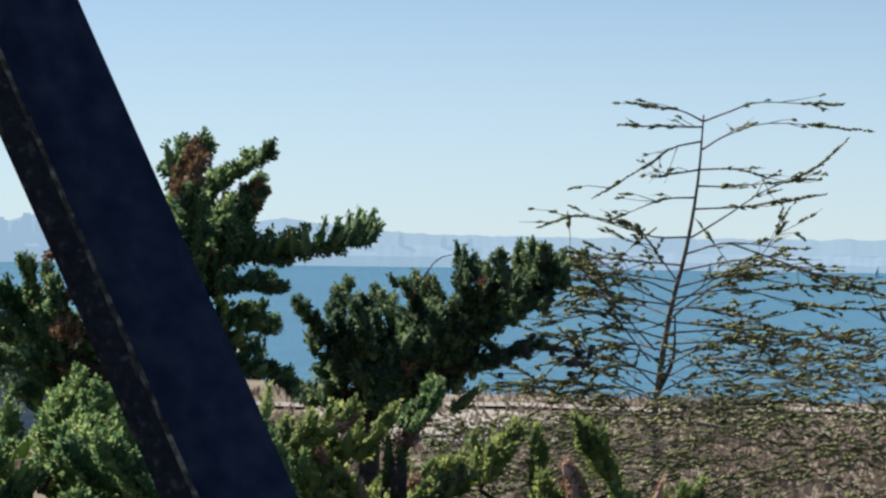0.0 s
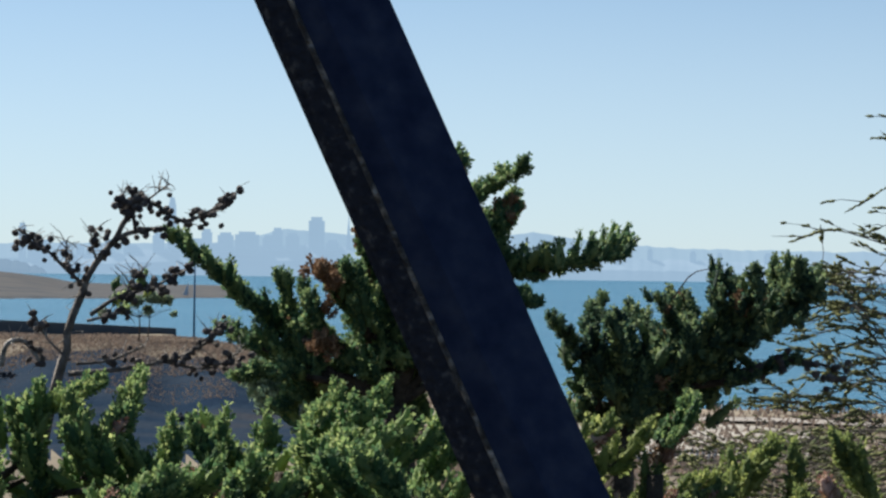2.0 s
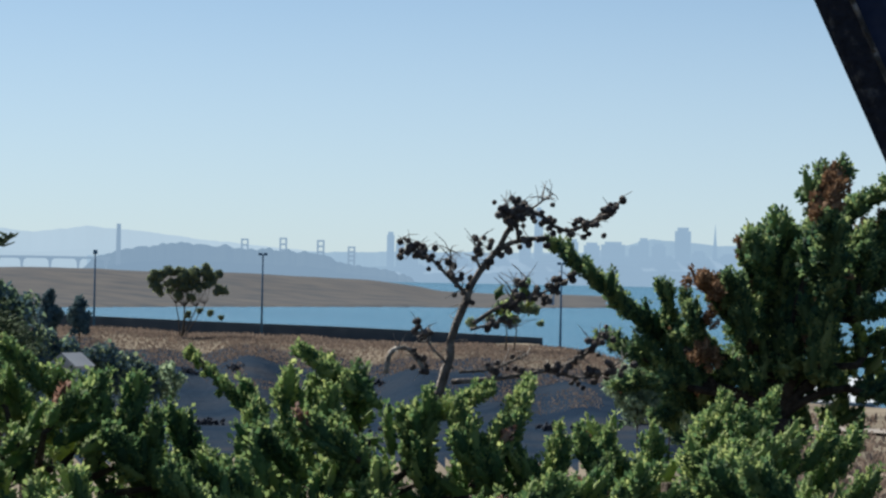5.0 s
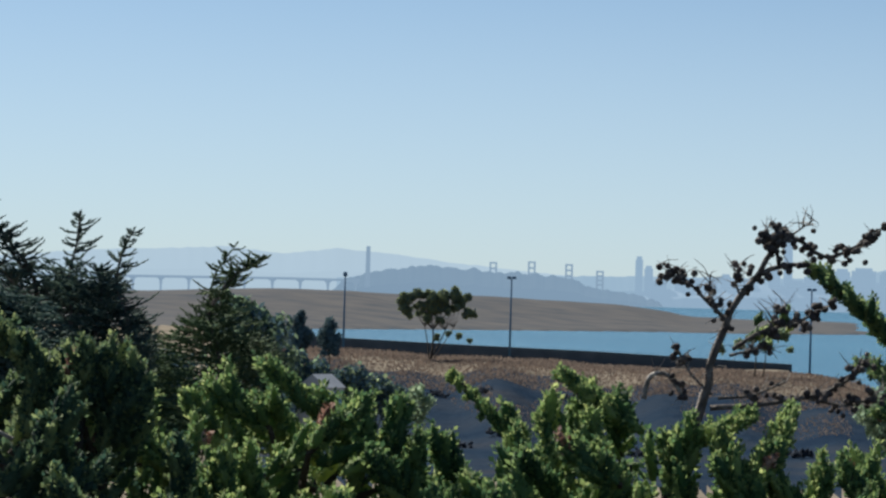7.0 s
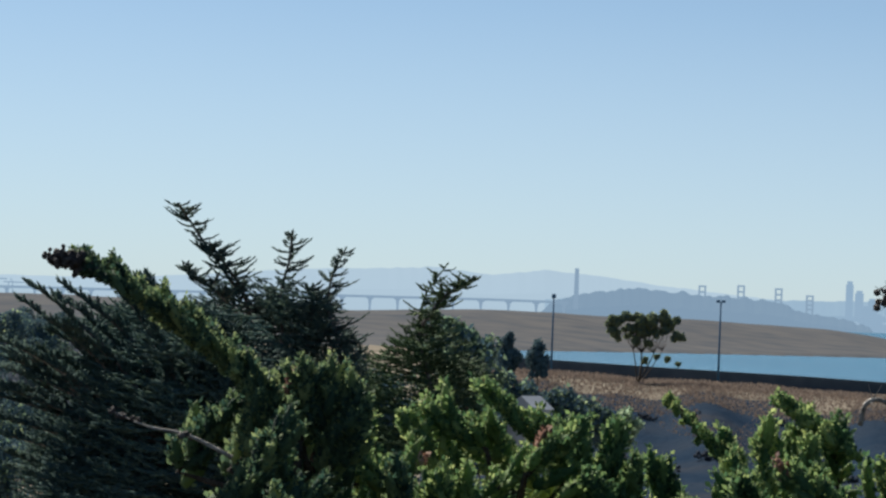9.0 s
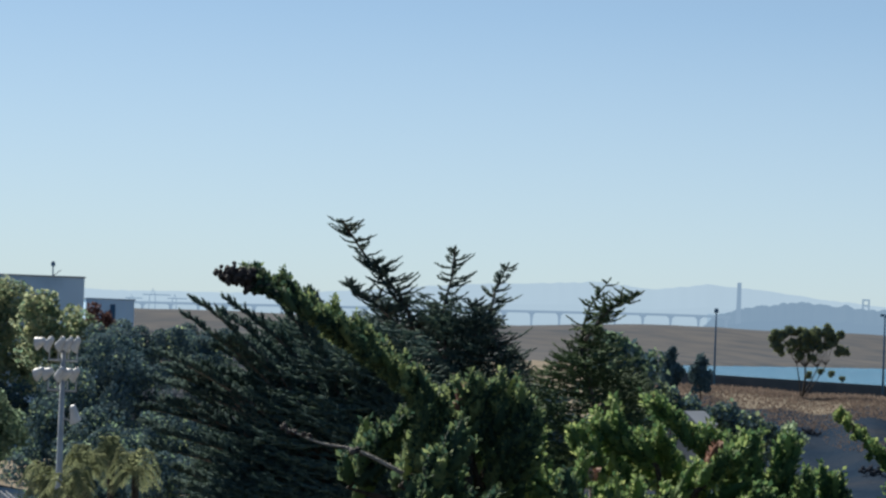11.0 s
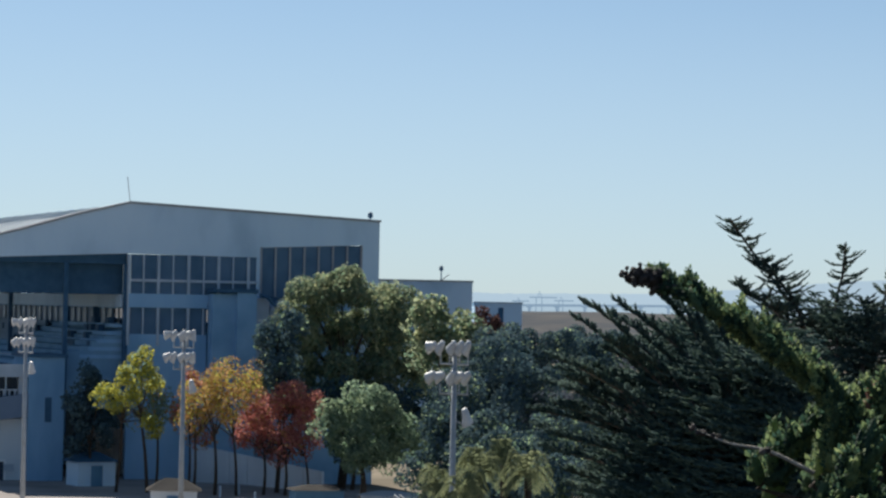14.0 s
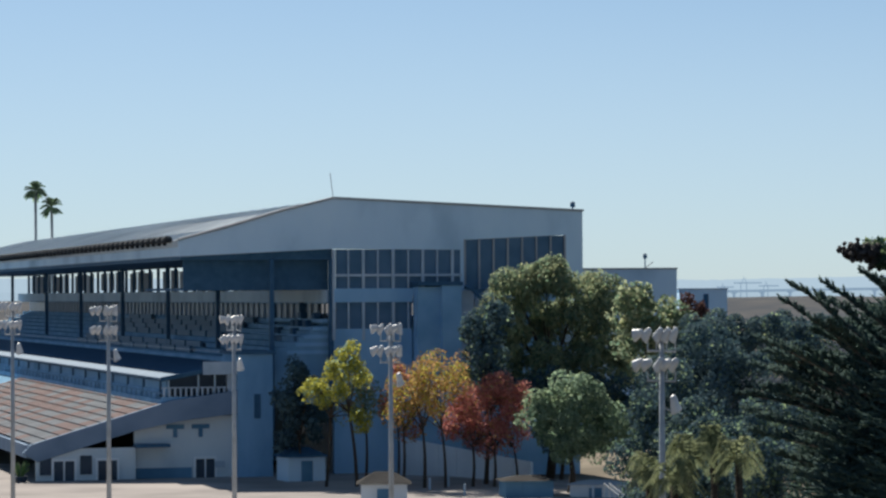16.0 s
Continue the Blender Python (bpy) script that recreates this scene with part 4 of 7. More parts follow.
def bush(knots, low, d0, seed, lean=0.0, label="dense green cypress shrub with some brown dead tips", fol=None, step=0.66, withered=0.05):
    """A shrub whose outline runs along the knots (heading, elevation): rows of branch ends, nearer ones lower."""
    r = np.random.default_rng(seed)
    ka, ke = np.array([k[0] for k in knots]), np.array([k[1] for k in knots])
    o = np.argsort(ka)
    e = thing("shrub", label, "shrub", "shrubs on the brow")
    mid = knots[len(knots) // 2]
    foot = P(mid[0], mid[1] - 1.2, d0)
    part("trunk", Geo().tube(stem(mid[0], mid[1] - 1.2, d0), [0.06, 0.055, 0.05, 0.045], 6), M_BARK, e, smooth=True)
    seats, wood = [], Geo()
    for row in range(7):
        for a in np.arange(ka.min(), ka.max(), step * (1 if row < 1 else 1.15)):
            a = a + r.uniform(-0.3, 0.3)
            top = float(np.interp(a, ka[o], ke[o]))
            ln = math.radians(1) * d0 * r.uniform(1.1, 2.1)
            drop = 0.02 + r.uniform(0, 0.26) if row == 0 else 0.62 * row + r.uniform(-0.35, 0.35)
            hole = noise.noise(Vector((a * 0.9, row * 0.75, seed * 1.7)))
            if top - drop < low or (0 < row < 5 and hole < -0.04):
                continue
            d = d0 - 0.34 * row + r.normal(0, 0.15) - 0.5 * max(0.0, hole)
            tilt = lean + 3.2 * noise.noise(Vector((a * 0.5, row * 0.6, seed))) + r.normal(0, 0.2)
            tip = P(a, top - drop, d)
            ax = unit(np.array([tilt, r.normal(-0.15, 0.3), 1.0]))
            base = np.array(tip) - ax * (ln + 0.06)
            gone = seed > 1 and noise.noise(Vector((a * 1.7, row * 1.3, seed * 2.3))) > 0.62 - withered * 4 and r.uniform() < 0.3 + withered * 4
            q = spray(base, ax, ln, int(r.integers(12, 19)), r, 0.125, 0.074, r.uniform(0.42, 0.78), 0)
            if gone:
                q[4][len(q[4]) // 2:] = np.where(r.uniform(0, 1, len(q[4]) - len(q[4]) // 2) < (0.8 if seed < 5 else 0.45), 1, 3)
                q[2][len(q[4]) // 2:] *= 0.75
            stray = r.uniform(0, 1, len(q[4])) < withered * 0.35
            q[4][stray] = 3
            seats.append(q)
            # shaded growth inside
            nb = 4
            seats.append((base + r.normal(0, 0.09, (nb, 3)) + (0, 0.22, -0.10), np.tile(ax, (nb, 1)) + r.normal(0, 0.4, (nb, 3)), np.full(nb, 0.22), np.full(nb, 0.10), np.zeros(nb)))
            wood.tube([tuple(foot + (Vector(base) - foot) * 0.55 + Vector((0, 0, -0.15))), tuple(base), tuple(base + ax * ln * 0.7)], [0.022, 0.014, 0.006], 5)
    tagged(part("branchwork", wood, M_BARK, e), kind="stuff")
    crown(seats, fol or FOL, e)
    return e


# low shrubs along the brow of the hill
shrubs = [
    ([(9.0, -3.5), (8.5, -2.6), (8.3, -1.45), (7.8, -1.12), (7.25, -1.35), (6.85, -1.28), (6.55, -1.7), (6.3, -2.3), (5.8, -2.7)], 13.6, 1, 0.1),
    ([(7.0, -2.6), (6.6, -2.2), (6.3, -1.95), (5.9, -1.83), (5.0, -1.8), (4.5, -2.1), (4.09, -1.8), (3.5, -1.92), (3.05, -2.0), (2.6, -1.9), (1.8, -1.8), (1.3, -2.2), (0.94, -2.45), (0.6, -2.6), (0.5, -3.2)], 14.5, 2, -0.25),
    ([(0.3, -3.3), (0.05, -2.5), (-0.38, -2.05), (-1.04, -1.82), (-1.51, -1.5), (-1.95, -1.55), (-2.65, -1.95), (-3.06, -2.35), (-3.66, -2.4), (-4.06, -2.02), (-4.93, -2.2), (-4.75, -2.8), (-5.1, -3.2)], 15, 3, 0.1),
    ([(-4.9, -3.6), (-5.2, -3.0), (-5.72, -2.4), (-5.85, -3.0), (-6.22, -2.65), (-6.56, -2.85), (-7.5, -2.62), (-8.44, -2.65), (-9.28, -2.36), (-10.22, -2.36), (-10.6, -2.7), (-11.4, -2.7), (-12.2, -2.75), (-12.8, -3.1)], 15, 4, 0.35),
    ([(-13.2, -3.5), (-13.83, -3.12), (-14.57, -2.92), (-15.41, -2.6), (-16.0, -2.4), (-16.15, -3.3)], 15.5, 5, 0.15),
    ([(-16.5, -4.2), (-16.7, -3.65), (-17.53, -3.12), (-18.16, -2.8), (-18.69, -2.88), (-19.1, -3.6), (-19.4, -4.2)], 16, 6, -0.1),
    ([(-19.6, -4.5), (-20.4, -4.4), (-21.3, -4.12), (-22.1, -4.35), (-23.1, -4.34), (-24.5, -4.4), (-25.2, -4.7)], 16, 7, 0.0),
]
for knots, d, sd, ln in shrubs:
    bush(knots, -5.0, d, sd, ln, fol=[M_CYP_SHADED if sd == 1 else M_CYP_YELLOW if sd > 4 else M_CYP, M_DEAD, M_TWIG, M_PINK],
         label="yellow-green cypress shrub with withered pinkish tips" if sd > 4 else "dense green cypress shrub with some brown dead tips", withered=0.09 if sd > 4 else 0.03)
# long arms that stand out of the shrubs
spikes = thing("shrub", "slanting green cypress sprays rising above the other shrubs", "shrub", "shrubs on the brow")
SP = [([(-0.6, -2.75), (-0.1, -2.25), (0.57, -1.58)], 15, 0.05), ([(3.0, -2.5), (3.53, -1.95), (4.02, -1.5)], 14.5, 0.085), ([(-5.2, -3.5), (-5.5, -2.8), (-5.68, -2.24)], 15, 0.10),
      ([(-2.9, -2.5), (-2.2, -2.0), (-1.55, -1.55)], 15, 0.10), ([(-9.1, -3.0), (-9.3, -2.7), (-9.45, -2.35)], 15, 0.085), ([(-10.0, -3.0), (-10.2, -2.6), (-10.25, -2.35)], 15, 0.085),
      ([(-3.9, -2.75), (-4.5, -2.4), (-4.95, -2.2)], 15, 0.085), ([(-15.4, -3.2), (-15.9, -2.8), (-16.05, -2.45)], 15.5, 0.10), ([(-7.4, -4.0), (-7.0, -3.5), (-6.75, -3.0)], 14.6, 0.085)]
for p, d, f in SP:
    part("limb", Geo().tube([tuple(q) for q in bend(p, d, 6)], 0.012, 5), M_BARK, spikes)
crown([comb(bend(p, d, 8), 0.030, f * 1.25, f * 0.9, f * 0.62, 60 + k, up=0.45, under=0.3, along=1.0, deep=0.35) for k, (p, d, f) in enumerate(SP)], FOL, spikes)

# wind-bent cypress with a spreading crown: (limb, first and last finger length, finger width, upward pull)
T1 = [([(-9.42, -2.02), (-8.99, -1.62), (-8.67, -1.40), (-8.13, -0.95), (-7.59, -0.50), (-6.95, 0.08), (-6.45, 0.50)], 0.20, 0.12, 0.095, 0.7),
      ([(-9.42, -2.07), (-8.89, -1.87), (-8.35, -1.65), (-7.82, -1.45), (-7.42, -1.24)], 0.16, 0.10, 0.085, 0.6),
      ([(-8.99, -2.08), (-8.36, -2.0), (-7.93, -1.98), (-7.68, -2.08)], 0.12, 0.08, 0.07, 0.5),
      ([(-10.04, -1.32), (-9.72, -0.80), (-9.39, -0.40), (-9.09, -0.04)], 0.17, 0.10, 0.085, 0.8),
      ([(-10.04, -1.32), (-9.87, -0.75), (-9.76, -0.35), (-9.60, -0.10)], 0.17, 0.11, 0.085, 0.9),
      ([(-10.15, -1.32), (-10.01, -0.75), (-9.93, -0.18)], 0.17, 0.12, 0.085, 0.9),
      ([(-8.88, -1.40), (-8.58, -0.85), (-8.40, -0.22)], 0.14, 0.10, 0.075, 0.9),
      ([(-9.25, -1.45), (-8.97, -0.92), (-8.80, -0.42)], 0.14, 0.10, 0.075, 0.9),
      ([(-10.58, -1.95), (-10.72, -0.89), (-10.60, 0.10), (-10.53, 0.85)], 0.24, 0.16, 0.115, 0.8),
      ([(-10.79, -1.73), (-10.98, -0.67), (-10.97, 0.20), (-10.91, 0.60)], 0.24, 0.18, 0.115, 0.8),
      ([(-10.57, -1.53), (-10.38, -0.50), (-10.27, 0.27), (-10.22, 0.62)], 0.20, 0.15, 0.105, 0.8),
      ([(-11.20, -2.0), (-11.50, -0.53), (-11.48, 0.53), (-11.38, 1.20), (-11.50, 1.85)], 0.24, 0.13, 0.11, 0.8),
      ([(-11.58, 0.53), (-11.89, 1.28), (-12.41, 1.62), (-12.92, 1.90)], 0.13, 0.10, 0.085, 0.4),
      ([(-11.80, -0.31), (-12.20, 0.25), (-12.46, 0.75), (-12.78, 1.18)], 0.18, 0.12, 0.095, 0.7),
      ([(-11.81, -0.60), (-12.43, -0.02), (-13.07, -0.04), (-13.81, 0.10), (-14.44, 0.26), (-14.76, 0.36)], 0.20, 0.17, 0.090, 1.0),
      ([(-11.92, -0.74), (-12.44, -0.50), (-12.86, -0.58), (-13.10, -0.60)], 0.12, 0.08, 0.08, 0.4),
      ([(-12.03, -1.58), (-12.45, -1.05), (-12.77, -1.22), (-12.96, -1.42)], 0.14, 0.10, 0.085, 0.3),
      ([(-12.02, -0.31), (-12.11, 0.25), (-12.11, 0.72)], 0.18, 0.13, 0.10, 0.8),
      ([(-11.83, -2.01), (-12.46, -2.15), (-12.99, -2.18), (-13.40, -2.55)], 0.15, 0.10, 0.085, 0.5),
      ([(-10.38, -2.59), (-9.42, -2.40), (-8.79, -2.40), (-8.47, -2.68)], 0.16, 0.11, 0.09, 0.6),
      ([(-10.50, -2.3), (-9.90, -1.9), (-9.40, -1.5), (-9.0, -1.15)], 0.17, 0.12, 0.09, 0.7)]
DEAD_FROM = {11: 0.72, 13: 0.80, 3: 0.70}
seats, limbs = [], [(stem(-10.6, -2.6, 21), 0.16, 0.13)]
root = P(-10.6, -2.6, 21)
for k, (p, f0, f1, w, up) in enumerate(T1):
    path = bend(p, 21, 14, 0.16, k)
    path[0] = P(*p[0], 21)
    seats.append(comb(path, 0.050, f0, f1, w, 100 + k, up=up, start=0.02 if k in (8, 9, 10, 11) else 0.08, dead_from=DEAD_FROM.get(k, 2.0)))
    if k in (8, 9, 10, 11, 17, 13):  # the full columns of the crown
        seats.append(comb(path + rng.normal(0, 0.06, path.shape) + (0, 0.16, 0), 0.07, f0, f1, w, 160 + k, up=up))
    limbs.append((path, 0.026, 0.006))
    limbs.append((smooth_path([root, P((p[0][0] - 10.6) / 2, p[0][1] - 0.15, 21), path[0]], 4), 0.034, 0.026))
for k, (a, e) in enumerate([(-9.24, -0.75), (-9.19, -1.40), (-9.35, -1.55), (-9.0, -1.45)]):  # rusty patches
    r = np.random.default_rng(200 + k)
    seats.append(spray(np.array(P(a, e - 0.25, 20.7)), (0.1, -0.2, 1), 0.12, 4, r, 0.07, 0.045, 0.9, 1))
for k, (a, e) in enumerate([(-9.0, -1.9), (-9.6, -1.7), (-10.2, -1.7), (-10.8, -1.4), (-11.3, -1.6), (-8.7, -1.6), (-10.0, -1.2), (-11.7, -1.1), (-11.9, -2.2), (-11.0, -2.4), (-9.3, -2.3), (-12.2, -2.2)]):  # shaded inside
    r = np.random.default_rng(700 + k)
    seats.append((np.array(P(a, e - 0.2, 21.35)) + r.normal(0, 0.12, (9, 3)), r.normal(0, 0.6, (9, 3)) + (0, 0, 0.7), np.full(9, 0.22), np.full(9, 0.11), np.full(9, 0)))


def cypress(label, seats, limbs, mats, n=46):
    e = thing("cypress_tree", label, "tree", "cypresses on the brow")
    for j, (path, r0, r1) in enumerate(limbs):
        g = Geo().tube([tuple(q) for q in path], list(np.linspace(r0, r1, len(path))), 6)
        part("trunk" if j == 0 else "limb", g, M_BARK, e, smooth=True)
    crown(seats, mats, e, n)
    return e


cypress("wind-bent green cypress with spreading limbs and rusty dead tips", seats, limbs, [M_CYP_MID, M_DEAD, M_TWIG, M_PINK])

# its neighbour, shade put into its leaf colour, with one long limb reaching out
T2 = [([(-14.91, -3.02), (-15.32, -2.07), (-16.37, -1.35), (-17.42, -0.90), (-18.28, -0.45)], 0.24, 0.19, 0.11, 0.9),
      ([(-14.91, -3.02), (-15.42, -2.25), (-16.40, -1.62), (-17.40, -1.12), (-18.10, -0.72)], 0.20, 0.15, 0.11, 0.7),
      ([(-14.38, -2.61), (-14.15, -1.72), (-13.83, -1.28), (-13.42, -0.86)], 0.11, 0.07, 0.065, 0.4),
      ([(-14.70, -2.60), (-14.31, -1.62), (-14.20, -1.05), (-14.38, -0.62)], 0.15, 0.10, 0.08, 0.8),
      ([(-14.80, -2.39), (-14.73, -1.52), (-14.53, -0.90)], 0.15, 0.10, 0.08, 0.8), ([(-15.01, -2.18), (-14.89, -1.42), (-14.80, -0.90)], 0.15, 0.10, 0.08, 0.8),
      ([(-15.22, -1.96), (-15.40, -1.40), (-15.20, -0.95), (-14.97, -0.70)], 0.13, 0.09, 0.075, 0.7), ([(-15.85, -1.60), (-15.75, -0.95), (-15.43, -0.50)], 0.11, 0.08, 0.07, 0.6),
      ([(-15.43, -1.75), (-16.03, -1.15), (-15.97, -0.48)], 0.14, 0.10, 0.08, 0.9), ([(-16.37, -1.20), (-16.57, -0.56), (-16.57, -0.02)], 0.15, 0.11, 0.085, 0.9),
      ([(-16.58, -1.10), (-16.93, -0.66), (-16.80, -0.17)], 0.14, 0.11, 0.085, 0.9), ([(-17.00, -0.93), (-17.26, -0.55), (-17.24, -0.03)], 0.14, 0.11, 0.085, 0.9),
      ([(-17.42, -0.77), (-17.70, -0.33), (-17.60, 0.07)], 0.14, 0.11, 0.085, 0.9), ([(-17.74, -0.60), (-18.03, -0.33), (-18.02, 0.12)], 0.14, 0.11, 0.085, 0.9),
      ([(-18.05, -0.44), (-18.33, -0.27), (-18.30, -0.03)], 0.14, 0.10, 0.085, 0.8), ([(-15.44, -2.59), (-16.07, -2.06), (-16.55, -1.80)], 0.17, 0.12, 0.10, 0.6),
      ([(-15.02, -2.81), (-14.62, -2.15), (-14.20, -2.05)], 0.17, 0.12, 0.09, 0.6), ([(-15.23, -2.60), (-15.86, -2.50), (-16.45, -2.30)], 0.15, 0.12, 0.10, 0.5),
      ([(-14.59, -2.82), (-13.95, -2.70), (-13.53, -2.62)], 0.15, 0.10, 0.085, 0.5)]
seats, limbs = [], [(stem(-14.75, -2.8, 22), 0.15, 0.12)]
for k, (p, f0, f1, w, up) in enumerate(T2):
    path = bend(p, 22, 12, 0.14, 40 + k)
    path[0] = P(*p[0], 22)
    seats.append(comb(path, 0.050, f0, f1, w, 140 + k, up=up, start=0.05, under=0.35, dead=0.01))
    if k in (0, 1, 8, 15):
        seats.append(comb(path + rng.normal(0, 0.05, path.shape) + (0, 0.2, 0), 0.06, f0, f1, w, 180 + k, up=up, under=0.3))
    limbs.append((path, 0.026, 0.006))
for k, (a, e) in enumerate([(-14.5, -1.9), (-14.9, -2.0), (-15.3, -1.7), (-15.8, -1.9), (-15.6, -2.3), (-14.6, -2.4), (-16.2, -1.8), (-16.6, -1.4), (-16.2, -2.2)]):
    r = np.random.default_rng(760 + k)
    seats.append((np.array(P(a, e - 0.2, 22.3)) + r.normal(0, 0.12, (10, 3)), r.normal(0, 0.6, (10, 3)) + (0, 0, 0.7), np.full(10, 0.24), np.full(10, 0.13), np.zeros(10)))
r = np.random.default_rng(7)
seats.append(spray(np.array(P(-16.95, -0.85, 21.7)), (0.1, -0.2, 1), 0.12, 5, r, 0.08, 0.05, 0.9, 1))
low = bend([(-15.33, -2.49), (-16.07, -2.16), (-16.70, -2.05), (-17.44, -1.82), (-17.96, -1.62), (-18.70, -1.75)], 22, 14)
limbs.append((low, 0.035, 0.008))
limbs.append((bend([(-15.75, -0.5), (-16.09, -0.04), (-16.51, 0.07)], 22, 6), 0.006, 0.003))
seats.append(comb(low[5:12], 0.06, 0.10, 0.07, 0.075, 199, up=0.5, under=0.5))
dark = cypress("shaded green cypress with a long side limb and brown cones", seats, limbs, [M_CYP_SHADED, M_DEAD, M_TWIG, M_PINK])


# ---- seed cones ----
def cone_mesh(seed):
    bm = bmesh.new()
    bmesh.ops.create_icosphere(bm, subdivisions=2, radius=1)
    r = random.Random(seed)
    for v in bm.verts:
        v.co *= 0.86 + 0.22 * r.random()
        v.co.z *= 1.12
    me = bpy.data.meshes.new("cone")
    bm.to_mesh(me)
    bm.free()
    me.materials.append(M_CONE)
    return me


CONES = [cone_mesh(k) for k in range(5)]


def put_cones(parent, path, n, rad, seed, size=0.026, start=0.0):
    r = np.random.default_rng(seed)
    p = np.array(path)
    for k in range(n):
        u = (start + (1 - start) * r.uniform()) * (len(p) - 1)
        i = min(int(u), len(p) - 2)
        c = p[i] + (p[i + 1] - p[i]) * (u - i) + r.normal(0, rad, 3)
        ob = new("cone", CONES[int(r.integers(5))])
        s = size * r.uniform(0.75, 1.2)
        ob.matrix_world = Matrix.LocRotScale(Vector(c), Euler(tuple(r.uniform(0, 6.28, 3))), (s, s, s))
        ob.parent = parent


put_cones(dark, low, 26, 0.045, 3, start=0.45)
put_cones(dark, bend([(-18.6, -1.8), (-18.95, -1.85)], 22, 4), 12, 0.06, 4)

M_PALEWOOD = material("bleached_wood", [(0.16, 0.145, 0.13), (0.30, 0.28, 0.255), (0.42, 0.40, 0.37)], 12, 8, 0.95, bump=0.6, bump_scale=50)
# bare dying tree hung with cones
cone_tree = thing("cone_tree", "nearly bare grey cypress branches hung with brown seed cones", "tree")
CT = [([(-3.98, -3.50), (-4.26, -2.05), (-4.42, -1.62), (-4.43, -1.20), (-4.64, -0.68), (-4.80, -0.20), (-5.04, 0.16), (-5.28, 0.45), (-5.70, 0.64), (-6.24, 0.68)], 0.036, 0.014, 24, 0.5),
      ([(-5.24, 0.33), (-5.49, 0.86), (-5.91, 1.18), (-6.50, 0.82), (-7.08, 1.04), (-7.48, 1.32)], 0.022, 0.007, 52, 0.2), ([(-5.66, 0.65), (-5.60, 1.07), (-5.64, 1.39)], 0.014, 0.006, 18, 0.1),
      ([(-5.91, 1.24), (-6.28, 1.51)], 0.008, 0.003, 0, 0), ([(-5.65, 1.02), (-5.28, 1.26)], 0.010, 0.005, 7, 0.6), ([(-4.78, -0.58), (-4.67, -0.37), (-4.34, -0.06), (-3.91, 0.36), (-3.49, 0.63)], 0.018, 0.005, 18, 0.3),
      ([(-3.95, 0.3), (-3.75, 0.4), (-3.62, 0.38)], 0.010, 0.005, 12, 0.0), ([(-4.72, -0.43), (-4.40, -0.01), (-4.39, 0.42)], 0.010, 0.004, 4, 0.3), ([(-4.98, 0.00), (-4.87, 0.32), (-4.92, 0.64)], 0.010, 0.004, 7, 0.6),
      ([(-4.84, -0.95), (-5.31, -0.63), (-5.83, -0.46), (-6.26, -0.29), (-6.62, -0.08)], 0.016, 0.005, 30, 0.25), ([(-4.78, -1.06), (-5.21, -0.95), (-5.52, -0.89)], 0.012, 0.005, 10, 0.3), ([(-5.41, -0.73), (-5.62, -0.30), (-5.83, -0.09)], 0.010, 0.004, 7, 0.3),
      ([(-3.21, -1.92), (-3.31, -1.51), (-3.63, -1.45), (-3.95, -1.85)], 0.020, 0.014, 9, 0.85), ([(-4.48, -1.80), (-4.05, -1.39), (-3.83, -0.97)], 0.010, 0.005, 7, 0.85), ([(-4.45, -2.05), (-5.43, -1.95), (-6.49, -1.72), (-7.12, -1.34), (-7.22, -1.07)], 0.020, 0.006, 26, 0.35),
      ([(-6.07, -1.78), (-7.02, -1.92), (-7.65, -1.60)], 0.012, 0.005, 24, 0.3), ([(-4.59, -1.86), (-5.22, -1.79), (-5.85, -1.52)], 0.012, 0.005, 7, 0.4)]
part("trunk", Geo().tube(stem(-3.98, -3.45, 20), [0.06, 0.05, 0.045, 0.04], 7), M_DEADWOOD, cone_tree, smooth=True)
rr = random.Random(5)
tg = Geo()
for k, (p, r0, r1, nc, st) in enumerate(CT):
    path = bend(p, 20, 14)
    part("limb", Geo().tube([tuple(q) for q in path], list(np.linspace(r0, r1, 14)), 6), M_PALEWOOD if k == 12 else M_DEADWOOD, cone_tree, smooth=True)
    put_cones(cone_tree, path, int(nc * 1.15), 0.036, 20 + k, size=0.0225, start=st)
    for j in range(16):  # fine dead twigs
        c = Vector(path[rr.randrange(4, 14)])
        t = Vector((rr.uniform(-0.12, 0.12), rr.uniform(-0.1, 0.1), rr.uniform(-0.07, 0.14)))
        tg.tube([c, c + t * 0.5 + Vector((rr.uniform(-0.02, 0.02), 0, 0.01)), c + t], [0.0045, 0.003, 0.0015], 4)
tagged(part("twigwork", tg, M_PALEWOOD, cone_tree), kind="stuff")
seats = []
for c0 in ((-5.75, -0.42), (-5.35, -0.75)):
    r = np.random.default_rng(int(-c0[0] * 100))
    seats.append((np.array(P(*c0, 20.1)) + r.normal(0, 0.05, (6, 3)), r.normal(0, 0.4, (6, 3)) + (0, 0, 1), np.full(6, 0.10), np.zeros(6, int)))
pos, dr, sz, sl = (np.concatenate([s[k] for s in seats]) for k in range(4))
v, f, m = tufts(pos, dr, sz, sl)
tri_object("foliage", v, f, FOL, m, cone_tree, True)

